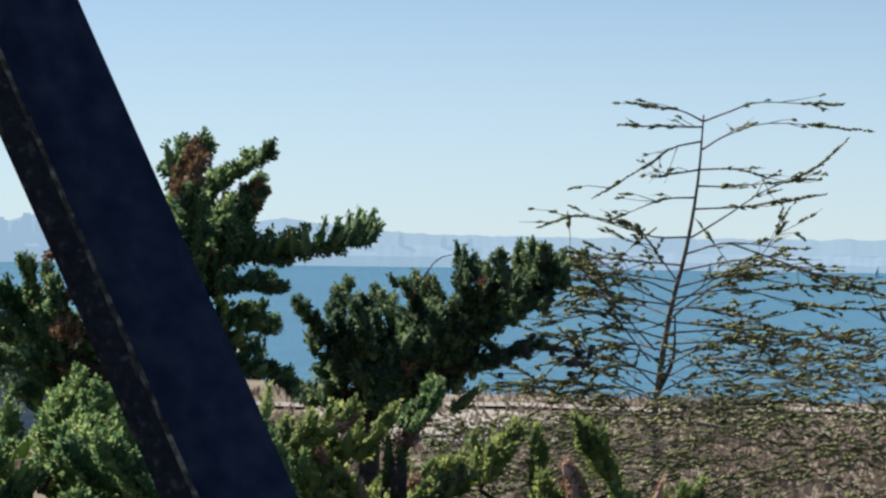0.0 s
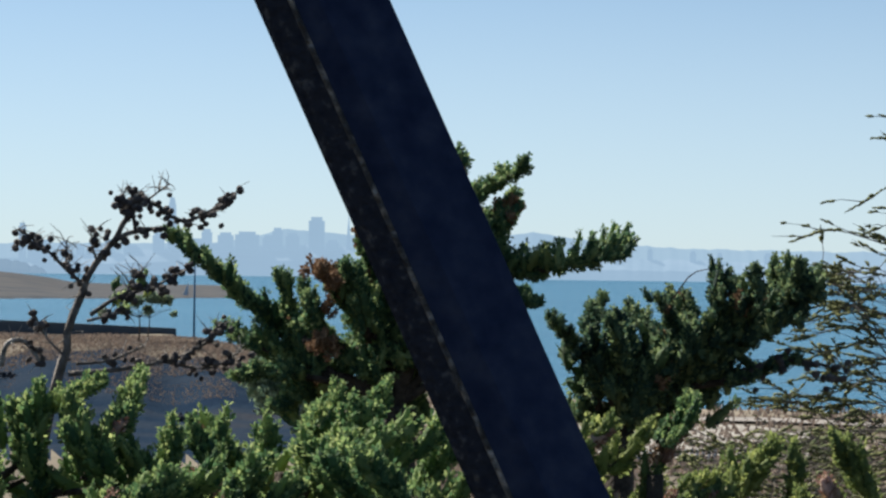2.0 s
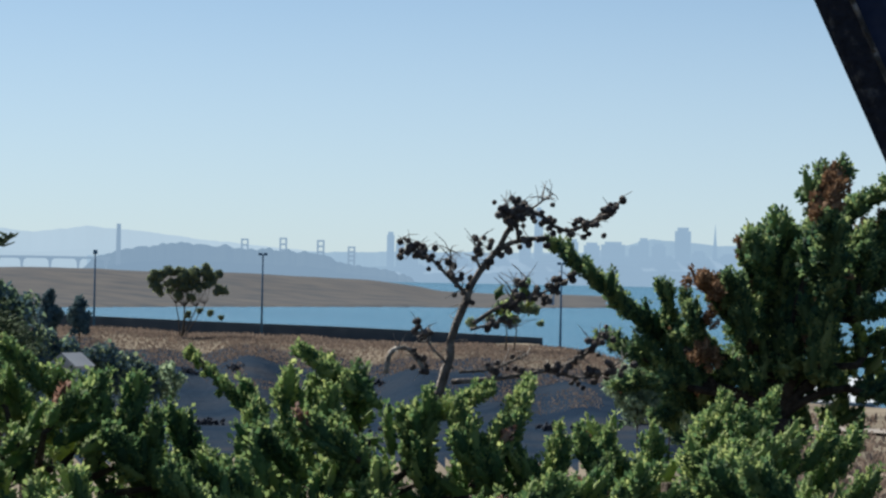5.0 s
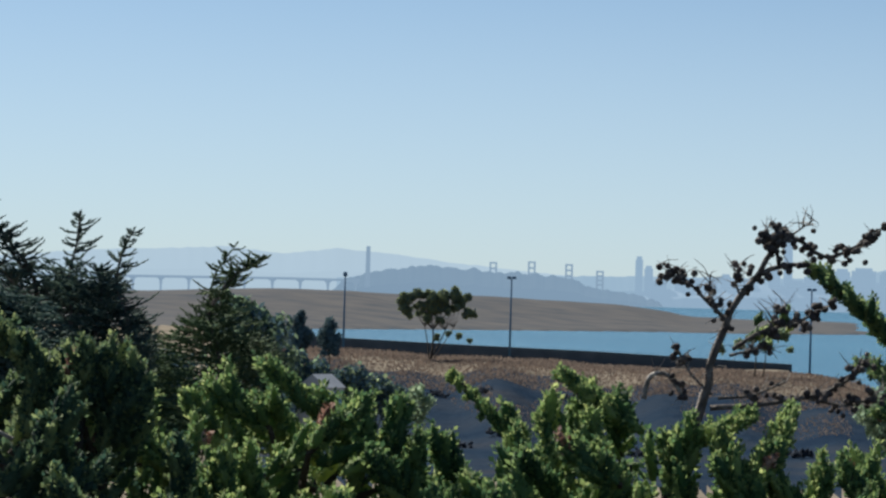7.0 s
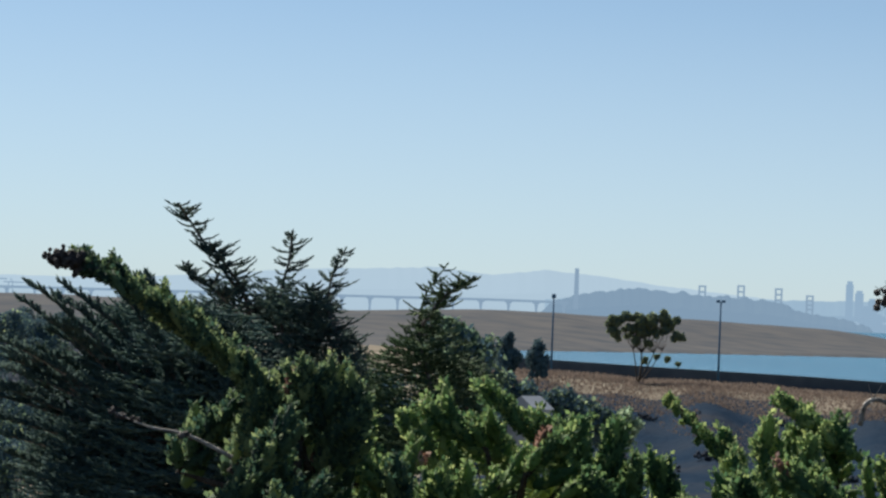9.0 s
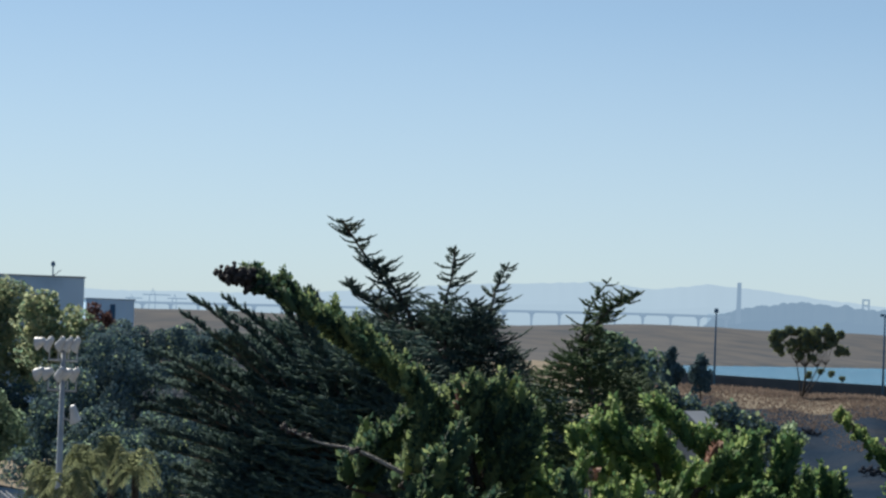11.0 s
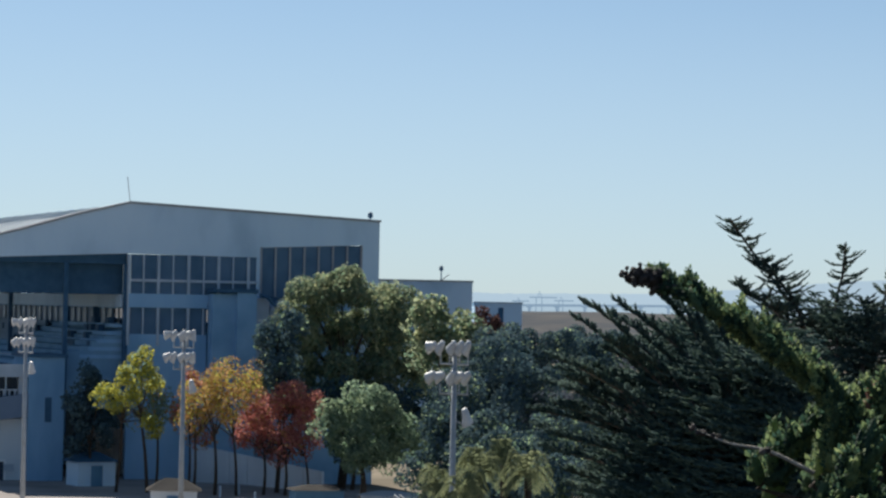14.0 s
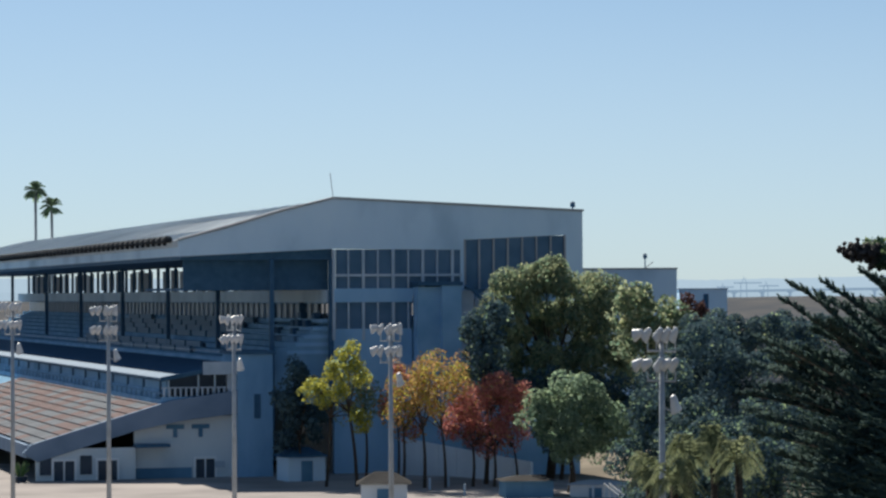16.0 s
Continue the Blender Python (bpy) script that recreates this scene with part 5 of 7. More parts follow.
# ---- sparse tall conifer with level branches ----
M_NEEDLE = material("needle", [(0.05, 0.065, 0.036), (0.12, 0.14, 0.062), (0.25, 0.255, 0.11)], 1.2, 4, 0.8, island=0.5, see=0.25, spec=0.15)
ST = 45.0
sparse = thing("sparse_conifer", "sparse young conifer with level drooping branches", "tree")
trunk = bend([(-20.21, -3.58), (-20.20, -2.74), (-20.44, -1.05), (-20.74, 0.22), (-20.94, 1.49), (-21.03, 2.72)], ST, 16)
part("trunk", Geo().tube(stem(-20.21, -3.5, ST) + [tuple(q) for q in trunk[1:]], list(np.linspace(0.070, 0.012, 19)), 7), M_DEADWOOD, sparse, smooth=True)
part("trunk", Geo().tube([tuple(q) for q in bend([(-20.20, -2.53), (-20.51, -1.89), (-20.55, -1.05)], ST, 8)], list(np.linspace(0.045, 0.012, 8)), 6), M_BARK, sparse, smooth=True)
BR = [[(-21.03, 2.6), (-20.55, 2.81), (-19.62, 2.94)], [(-21.03, 2.5), (-20.56, 2.49), (-19.47, 2.52)], [(-21.03, 2.6), (-21.5, 2.78), (-22.02, 2.96), (-22.8, 2.95), (-23.59, 2.93)],
      [(-21.01, 2.07), (-21.5, 2.36), (-22.34, 2.58), (-24.17, 2.44)], [(-21.01, 2.23), (-20.46, 2.1), (-20.04, 1.8), (-18.99, 1.15)], [(-20.97, 1.7), (-21.62, 1.71), (-22.23, 1.56)],
      [(-20.97, 1.7), (-20.46, 1.61), (-20.15, 1.57)], [(-20.85, 0.44), (-21.52, 0.87), (-22.15, 1.3), (-23.08, 1.73), (-23.7, 2.28)], [(-20.85, 0.44), (-20.16, 0.43), (-19.63, 0.58), (-18.73, 0.81), (-17.99, 0.58)],
      [(-20.89, 1.18), (-20.26, 1.12), (-19.31, 0.73)], [(-20.89, 0.96), (-21.94, 1.03), (-23.3, 1.26)], [(-20.91, 1.39), (-21.62, 1.4), (-23.09, 1.54)], [(-20.74, 0.12), (-21.53, 0.34), (-22.58, 0.25), (-23.0, 0.25)]]
BR2 = [[(-20.64, -0.2), (-21.85, 0.03), (-22.9, -0.17), (-24.26, -0.52)], [(-20.59, -0.41), (-20.06, 0.32), (-19.84, 0.64)], [(-20.64, -0.09), (-19.53, 0.0), (-18.69, 0.09)], [(-20.5, -1.05), (-21.23, -0.51), (-21.96, -0.08), (-22.57, 0.72)],
       [(-20.49, -0.84), (-19.33, -0.64), (-18.58, 0.04)], [(-20.19, -1.69), (-19.44, -0.85), (-19.01, -0.12)]]
rs = random.Random(8)
for k in range(26):  # whorls of level branches, longer and denser below
    e = -3.3 + 3.0 * (k / 26) ** 0.9
    a0 = float(np.interp(e, [-3.6, -2.7, -1.0, 0.2], [-20.2, -20.2, -20.45, -20.75]))
    s = 1 if k % 2 else -1
    ln = rs.uniform(1.6, 4.2 if s < 0 else 3.2)
    tilt = rs.uniform(-0.4, 0.95)
    BR2.append([(a0, e), (a0 + s * ln * 0.3, e + 0.3 * tilt + rs.uniform(0.0, 0.3)), (a0 + s * ln * 0.65, e + 0.7 * tilt + rs.uniform(-0.15, 0.25)), (a0 + s * ln, e + tilt + rs.uniform(-0.35, 0.2))])
BR2 += [[(-20.09, -1.9), (-19.44, -1.06), (-19.17, -0.54), (-18.9, -0.01)], [(-20.09, -2.53), (-19.35, -2.17), (-18.82, -1.92)], [(-19.58, -3.49), (-18.72, -2.76), (-18.08, -2.35), (-17.44, -1.94)],
        [(-20.49, -0.89), (-21.43, -0.24), (-21.96, -0.08)], [(-21.53, 0.34), (-22.69, -0.07), (-23.42, -0.37), (-24.36, -0.57)], [(-21.17, -4.41), (-21.9, -4.13), (-22.74, -3.75), (-24.48, -3.39)]]
lines, tg = [], Geo()


def leaf_runs(path, r, count, lo=0.10, hi=0.30, first=0.25):
    """Stretches of a twig that carry leaves."""
    p = smooth_path(path, 24)
    for _ in range(count):
        a = r.uniform(first, 0.95)
        i, k = int(a * 23), max(2, int(r.uniform(lo, hi) * 24))
        q = p[i:i + k + 1]
        if len(q) > 1:
            yield q


for k, b in enumerate(BR + BR2):
    top = k < len(BR)
    path = bend(b, ST, 12, 0.0 if top else 0.55, k)
    part("branch", Geo().tube([tuple(q) for q in path], list(np.linspace(0.017 if top else 0.016, 0.004, 12)), 5), M_DEADWOOD, sparse)
    r = np.random.default_rng(300 + k)
    lines += list(leaf_runs(path, r, 3 if top else 4))
    lines.append(path[-3:] if top else path[-2:])
    for _ in range(5 if top else 16):  # level side twigs
        i = int(r.integers(2, 11))
        c, t = path[i], unit(path[i + 1] - path[i - 1])
        t = unit(np.array([t[0] + r.normal(0, 0.45), r.normal(0, 0.5), t[2] * 0.4 + r.normal(0.0, 0.16)]))
        ln = r.uniform(0.25, 0.75) if top else r.uniform(0.3, 1.0)
        q = c + t * ln
        m = (c + q) / 2 + r.normal(0, 0.03, 3)
        tg.tube([tuple(c), tuple(m), tuple(q)], [0.009, 0.006, 0.003], 3)
        lines += list(leaf_runs([c, m, q], r, 1 if top else 2, 0.12, 0.4))
v, f = needled(lines, 46, 0.10, 77, 0.42, 0.42, 0.04)
tri_object("needles", v, f, [M_NEEDLE], None, sparse)
tagged(part("twigwork", tg, M_DEADWOOD, sparse), kind="stuff")
# dry brush round its foot: a tangle of thin level twigs
r = np.random.default_rng(31)
bg, lines = Geo(), []
for k in range(900):
    a, q = r.uniform(-26.0, -16.6), 45 + r.uniform(-7.5, 2)
    top = float(np.interp(a, [-26, -23.2, -21.6, -20.2, -18.5, -16.6], [-1.2, -1.35, -2.0, -2.9, -2.85, -3.1]))
    e = -5.0 + (top + 5.0) * r.uniform(0, 1) ** 0.8
    c = np.array(P(a, e, q))
    h = np.array([r.choice([-1, 1]) * r.uniform(0.5, 1.3), r.normal(0, 0.4), r.normal(0.05, 0.25)]) * r.uniform(0.5, 1.3)
    m = c + h * 0.5 + (0, 0, r.uniform(-0.1, 0.1))
    bg.tube([tuple(c), tuple(m), tuple(c + h)], [0.007, 0.006, 0.003], 3)
    lines += list(leaf_runs([c, m, c + h], r, 2, 0.15, 0.5, 0.1))
v, f = needled(lines, 14, 0.115, 78, 0.40, 0.5, 0.05)
twigs_v, twigs_f = np.array([tuple(q) for q in bg.v]), [t for q in bg.f for t in ((q[0], q[1], q[2]),) + (((q[0], q[2], q[3]),) if len(q) > 3 else ())]
brush = tri_object("dry_brush", np.vstack([v, twigs_v]), np.vstack([f, np.array(twigs_f) + len(v)]), [M_NEEDLE, M_DEADWOOD], np.concatenate([np.zeros(len(f)), np.ones(len(twigs_f))]))
tagged(brush, "thin dry olive brush below the conifer", "brush", kind="stuff")

# ---- feathery cypresses on the slope ----
M_FEATHER = material("feathery_cypress", [(0.026, 0.062, 0.045), (0.07, 0.13, 0.068), (0.17, 0.235, 0.105)], 0.5, 5, 0.75, island=0.4, see=0.42, spec=0.2)
CD = 85.0
# Haze before the dome is put into this leaf colour, lighter and bluer.
M_DOME = material("dark_cypress", [(0.042, 0.090, 0.100), (0.085, 0.148, 0.140), (0.17, 0.24, 0.175)], 0.5, 5, 0.75, island=0.4, see=0.55, spec=0.2)


def fronds(knots, low, d0, depth, dens, length, seed, mid, rise=0.22, rough=0.25):
    """Branch lines filling a mass whose top runs along the knots, sweeping away from the heading mid, tips turned up."""
    r = np.random.default_rng(seed)
    ka, ke = np.array([k[0] for k in knots]), np.array([k[1] for k in knots])
    o = np.argsort(ka)
    n = int(dens * (ka.max() - ka.min()) * (ke.max() - low))
    az = r.uniform(ka.min(), ka.max(), n)
    top = np.interp(az, ka[o], ke[o]) + rough * np.array([noise.noise(Vector((a * 2.3, seed, 4))) for a in az])
    fr = r.uniform(0, 1, n) ** 0.75
    el = low + (top - low) * fr
    d = d0 - depth * (1 - fr) ** 1.2 * 0.8 + r.uniform(0, 1, n) * depth * 0.9
    keep = np.array([noise.noise(Vector((a * 1.5 + seed, e * 2.4, q * 0.35))) for a, e, q in zip(az, el, d)]) > -0.22
    out = []
    for a, e, q in zip(az[keep], el[keep], d[keep]):
        tip = np.array(P(a, e, q))
        w = np.clip((a - mid) / 1.6, -1, 1)
        h = np.array([-w + r.normal(0, 0.15), -0.32 + r.normal(0, 0.2), 0])
        h = h / (np.linalg.norm(h) + 1e-6)
        ln = length * r.uniform(0.6, 1.3)
        base = tip - h * ln - np.array([0, 0, ln * rise * r.uniform(0.3, 1.4)])
        out.append(smooth_path([base, base + h * ln * 0.55 + (0, 0, ln * 0.02), tip], 5))
    return out


def feather_tree(name, label, leaders, masses, seed, mats, d=CD, nsp=46, reach=1.0, shoot=0.17, sweep=0.0):
    """A cypress of slim leaders with level side branches, and masses (knots, low, density, depth, distance, frond length, heading it sweeps from)."""
    r = np.random.default_rng(seed)
    e = thing(name, label, "tree", "feathery cypresses")
    foot = stem(leaders[0][0][0], leaders[0][0][1], d)
    part("trunk", Geo().tube(foot, list(np.linspace(0.35, 0.16, len(foot))), 7), M_DEADWOOD, e, smooth=True)
    lines, g = [], Geo()
    for k, p in enumerate(leaders):
        path = bend(p, d, 18, 0.3, seed + k)
        part("limb", Geo().tube([tuple(q) for q in path], list(np.linspace(0.075, 0.012, len(path))), 6), M_DEADWOOD, e, smooth=True)
        lines += [path[3:]] * 2
        for j in range(nsp):  # level side branches, shorter towards the tip
            u = 0.12 + 0.86 * (j + r.uniform(0, 1)) / nsp
            i = min(int(u * 17), 16)
            c = path[i] + (path[i + 1] - path[i]) * (u * 17 - i)
            ln = reach * (0.24 + 0.75 * (1 - u) ** 0.7) * r.uniform(0.35, 1.25)
            a = r.uniform(0, 6.283)
            h = np.array([math.cos(a) * 1.1, math.sin(a) * 0.8, r.uniform(0.05, 0.55)])
            h = h * (1 - sweep) + unit(path[i + 1] - path[i]) * sweep * 1.2
            q = c + h * ln
            line = smooth_path([c, c + h * ln * 0.55 + (0, 0, -0.05 * ln), q + (0, 0, 0.10 * ln)], 5)
            lines.append(line)
            g.tube([tuple(z) for z in line], [0.018, 0.015, 0.012, 0.009, 0.005], 3)
    v, f = needled(lines, 76, shoot * 0.85, seed, 0.28)
    for j, (knots, low, dens, dep, dd, ln, mid) in enumerate(masses):
        v2, f2 = needled(fronds(knots, low, dd, dep, dens, ln, seed + 5 + j, mid), 20, shoot * 1.3, seed + 9 + j, 0.24, 0.42, 0.10)
        v, f = np.vstack([v, v2]), np.vstack([f, f2 + len(v)])
    tagged(part("branchwork", g, M_DEADWOOD, e), kind="stuff")
    tri_object("crown", v, f, [mats], None, e)
    return e


feather_tree("cypress_tree", "tall dark cypress with a bare leaning leader", [[(7.34, -1.5), (7.51, -0.34), (8.01, 0.28), (8.56, 1.0), (8.9, 1.47), (9.08, 1.71)], [(7.6, -0.7), (7.79, 0.08), (8.23, 0.70), (8.46, 1.01)], [(7.6, -0.6), (8.3, 0.1), (9.0, 0.55)]],
             [([(9.3, -0.6), (8.7, 0.1), (8.2, 0.42), (7.7, 0.35), (7.2, 0.25), (6.6, -0.1), (5.8, -1.3)], -2.4, 130, 4, 86, 0.8, 7.2)], 21, M_DOME, nsp=64)
feather_tree("cypress_tree", "grey-green cypress with fine level sprays", [[(7.03, -1.6), (7.05, -0.74), (7.1, 0.1), (6.97, 0.74), (6.93, 1.27)], [(5.97, -1.6), (5.97, -0.82), (6.2, -0.19), (6.16, 0.45), (5.92, 1.0)], [(6.6, -1.2), (6.5, -0.3), (6.5, 0.3)]],
             [([(7.6, 0.0), (7.1, 0.5), (6.6, 0.25), (6.1, 0.25), (5.75, -0.3), (5.4, -1.0)], -2.4, 150, 4, 84, 0.75, 6.5)], 22, M_DOME, nsp=60)
feather_tree("cypress_tree", "small spreading cypress with two leaning tips", [[(4.13, -1.9), (4.3, -1.2), (4.47, -0.6), (4.39, 0.15), (3.98, 0.79)], [(4.42, -0.38), (4.07, 0.13), (3.76, 0.35), (3.45, 0.55)]],
             [([(6.4, -1.6), (5.8, -1.2), (5.2, -0.85), (4.8, -0.35), (4.45, 0.05), (4.1, -0.1), (3.7, -0.6), (3.2, -1.0), (2.9, -1.5)], -3.2, 130, 4, 94, 0.9, 4.4)], 23, M_FEATHER, 95.0, nsp=54)
# broad dark dome with sweeping feathery branches
DOME = [[(9.4, -2.6), (10.4, -1.5), (11.2, -0.7), (12.0, -0.15)], [(9.4, -2.3), (10.2, -1.2), (11.2, -0.3), (11.84, 0.14)], [(9.2, -2.2), (9.8, -1.0), (10.6, -0.25), (11.26, 0.16)], [(9.4, -2.8), (10.8, -2.1), (11.8, -1.6), (12.5, -1.38)],
        [(9.4, -3.0), (10.8, -2.4), (12.0, -2.05), (12.8, -1.9)], [(9.4, -2.6), (10.8, -1.7), (11.8, -1.15), (12.42, -0.9)], [(9.4, -3.3), (10.8, -3.0), (11.9, -2.75), (12.6, -2.58)], [(9.4, -3.6), (10.6, -3.6), (11.5, -3.45), (12.0, -3.3)],
        [(9.0, -2.2), (9.4, -1.0), (10.0, -0.1), (10.5, 0.35)], [(8.8, -2.2), (9.0, -1.0), (9.4, -0.1), (9.7, 0.35)], [(9.4, -2.9), (10.6, -1.9), (11.6, -1.3), (12.3, -1.12)], [(9.4, -3.2), (10.8, -2.7), (12.0, -2.4), (12.7, -2.2)]]
rd = random.Random(77)
for p, q in list(zip(DOME, DOME[1:])) + list(zip(DOME, DOME[2:])):
    w = rd.uniform(0.35, 0.65)
    DOME.append([((a[0] * w + b[0] * (1 - w) - 9.4) * k + 9.4, (a[1] * w + b[1] * (1 - w) + 2.6) * k - 2.6) for a, b, k in zip(p, q, [rd.uniform(0.72, 0.97)] * 4)])
feather_tree("cypress_tree", "broad dark cypress with sweeping feathery branches", DOME,
             [([(11.9, -3.4), (11.6, -2.0), (11.3, -0.9), (10.8, -0.4), (10.2, -0.1), (9.4, 0.0), (8.6, -0.1), (7.8, -0.4), (7.0, -1.0), (6.2, -1.7)], -4.5, 120, 5, 70, 1.5, 8.2),
              ([(11.5, -3.4), (11.1, -2.2), (10.6, -1.2), (10.0, -0.8), (9.0, -0.6), (7.5, -1.2)], -4.5, 60, 3, 66, 1.3, 8.2)], 24, M_DOME, 68.0, 54, 0.62, 0.19, 0.62)
# long bough ending in a knot of cones, in front of the dome
CB = bend([(7.9, -2.6), (8.2, -1.9), (8.6, -1.45), (9.26, -0.92), (10.01, -0.42), (10.66, 0.0), (11.2, 0.32), (11.85, 0.55)], 13.4, 24)
seats = [comb(CB[:23], 0.020, 0.135, 0.115, 0.066, 400, up=0.55, under=0.45, along=0.9, deep=0.6, start=0.05, each=4, dead=0.0)]
seats += [comb(CB[:16] + (0, 0.1, -0.03), 0.035, 0.13, 0.10, 0.06, 403, up=0.6, under=0.5, dead=0.0)]
for k, (a, e) in enumerate([(6.55, -1.75), (6.9, -1.45), (7.35, -1.5), (7.75, -1.6), (8.15, -1.9), (8.5, -2.2), (7.1, -1.9), (6.7, -2.2)]):
    r = np.random.default_rng(410 + k)
    seats.append(spray(np.array(P(a, e - 0.9, 13.3)), (r.normal(0, 0.25), -0.1, 1), 0.24, 12, r, 0.11, 0.06, 0.8))
bough = cypress("low cypress with one long bough ending in a cluster of cones", seats, [(stem(7.7, -2.6, 13.4), 0.05, 0.04), (CB, 0.03, 0.010)], [M_CYP_SHADED, M_DEAD, M_TWIG, M_PINK])
put_cones(bough, bend([(11.62, 0.46), (11.95, 0.58), (12.3, 0.62)], 13.35, 6), 230, 0.018, 40, size=0.0112)
tw = bend([(8.84, -2.97), (9.69, -2.58), (10.43, -2.45), (11.17, -2.16)], 13.2, 10)
part("limb", Geo().tube([tuple(q) for q in tw], list(np.linspace(0.010, 0.003, 10)), 5), M_PALEWOOD, bough, "bare grey dead twig")
put_cones(bough, tw, 10, 0.015, 41, size=0.014, start=0.3)

# ---- broadleaf trees ----
def leaf_mat(name, cols, see=0.5):
    return material(name, cols, 0.35, 5, 0.85, island=0.32, see=see, spec=0.05)


# Yard leaf colours are lightened and blued for the haze in front.
M_WILLOW = leaf_mat("willow_leaf", [(0.16, 0.22, 0.185), (0.28, 0.325, 0.205), (0.44, 0.44, 0.245)], 0.6)
M_GREEN = leaf_mat("green_leaf", [(0.075, 0.14, 0.115), (0.165, 0.25, 0.165), (0.34, 0.41, 0.225)], 0.6)
M_SAGE = leaf_mat("sage_leaf", [(0.11, 0.175, 0.15), (0.22, 0.31, 0.22), (0.39, 0.47, 0.30)], 0.6)
M_RED = leaf_mat("red_leaf", [(0.25, 0.10, 0.105), (0.48, 0.19, 0.17), (0.64, 0.34, 0.27)])
M_ORANGE = leaf_mat("orange_leaf", [(0.22, 0.13, 0.065), (0.43, 0.26, 0.105), (0.57, 0.41, 0.19)])
M_YELLOW = leaf_mat("yellow_leaf", [(0.25, 0.25, 0.05), (0.46, 0.45, 0.085), (0.58, 0.57, 0.16)])
M_MAROON = leaf_mat("maroon_leaf", [(0.078, 0.046, 0.046), (0.155, 0.093, 0.085)])
# Blue shade and haze of the darker trees put into the leaf colour.
M_DEEP = leaf_mat("shade_blue_leaf", [(0.050, 0.098, 0.126), (0.068, 0.120, 0.143), (0.100, 0.150, 0.152)], 0.3)
M_PALM = leaf_mat("palm_leaf", [(0.085, 0.115, 0.07), (0.17, 0.20, 0.11), (0.28, 0.30, 0.17)])


def lumps(lp, d, dens, seed):
    """Leaf places and facings over clumps that sit on round masses (heading, elevation, radius in metres, depth shift)."""
    r = np.random.default_rng(seed)
    P0, N0 = [], []
    for a, e, rad, dd in lp:
        c = np.array(P(a, e, d + dd))
        n = int(dens * rad * rad)
        nb = 11
        bv = unit(r.normal(0, 1, (nb, 3)) + (0, 0, 0.25))
        bc = c + bv * rad * r.uniform(0.45, 0.85, (nb, 1)) * (1, 1, 0.9)
        br = rad * r.uniform(0.28, 0.5, nb)
        k = r.integers(0, nb, n)
        v = unit(r.normal(0, 1, (n, 3)) + (0, 0, 0.2))
        P0.append(bc[k] + v * (br[k] * r.uniform(0.5, 1.08, n) ** 0.5)[:, None])
        N0.append(unit(v + bv[k] * 0.6))
    return np.concatenate(P0), np.concatenate(N0)


def broadleaf(name, label, lp, d, mats, seed, leaf=0.32, dens=300, trunks=(), group="", mix=0.0, droop=0.0, round_leaf=0.8):
    """A leafy tree: trunks [(az, el_top, radius, lean)] from the ground, limbs into each mass, and a crown of leaves."""
    e = thing(name, label, "tree", group)
    r = np.random.default_rng(seed)
    for az, el, rad, lean in trunks:
        z = float(land(np.array(az + lean), np.array(float(d)))) - 0.1
        b, t = P(az + lean, 0, d), P(az, el, d)
        mid = (b + t) / 2
        path = smooth_path([(b.x, b.y, z), (mid.x + rad, mid.y, (z + t.z) / 2), t], 7)
        part("trunk", Geo().tube([tuple(q) for q in path], list(np.linspace(rad, rad * 0.45, 7)), 7), M_BARK, e, smooth=True)
        for a2, e2, r2, dd in lp[:7]:
            c = P(a2, e2 + 0.1, d + dd)
            pth = smooth_path([path[5], (path[5] + np.array(c)) / 2 + (0, 0, 0.2), c], 6)
            part("limb", Geo().tube([tuple(q) for q in pth], list(np.linspace(rad * 0.4, rad * 0.1, 6)), 5), M_BARK, e)
    pos, nrm = lumps(lp, d, dens, seed)
    dr = nrm * 0.25 + r.normal(0, 0.7, pos.shape) + np.array([0, 0, 0.1 - droop])
    dr -= nrm * (dr * nrm).sum(1)[:, None] * 0.75
    L = leaf * r.uniform(0.6, 1.4, len(pos))
    v, f = blades(pos, dr, L, L * round_leaf, 0.5, nrm)
    sl = (r.uniform(0, 1, len(pos)) < mix).astype(int)
    tri_object("crown", v, f, mats, np.repeat(sl, 2), e)
    return e


broadleaf("willow_tree", "tall drooping olive-green tree beside the grandstand", [(16.15, 0.15, 2.6, 0), (16.75, 0.05, 2.3, 0), (15.5, 0.05, 2.4, 0), (17.05, -0.45, 2.2, 0), (15.05, 0.0, 1.9, 0), (16.9, -0.7, 2.2, 0), (16.2, -0.6, 2.8, 0), (15.4, -0.7, 2.4, 0), (15.1, -0.35, 1.7, 0), (16.9, -1.25, 1.6, -1), (16.2, -1.3, 2.6, 0), (15.4, -1.4, 2.4, 0), (14.95, -0.9, 2.1, 0), (14.7, -1.4, 2.1, 0), (16.0, 0.3, 2.2, 0), (15.2, -2.0, 2.2, 0)], 236, [M_WILLOW, M_GREEN], 1, 0.34, 480, [(16.1, -1.2, 0.4, 0.0)], mix=0.35, droop=0.9, round_leaf=0.42)
broadleaf("tree", "olive-green round tree behind the willow", [(14.5, -0.3, 1.9, 0), (14.0, -0.45, 1.8, 0), (13.7, -0.7, 1.4, 0), (14.4, -0.9, 2.2, 0), (13.9, -1.2, 2.0, 0)], 215, [M_WILLOW, M_GREEN], 2, 0.34, 300, [(14.2, -1.3, 0.3, 0.0)], mix=0.4)
broadleaf("tree", "maroon-leaved tree by a pale shed", [(13.45, -0.3, 1.3, 0), (13.2, -0.42, 1.0, 0), (13.35, -0.75, 1.4, 0)], 265, [M_MAROON], 3, 0.3, 300, [(13.35, -1.0, 0.2, 0.0)])
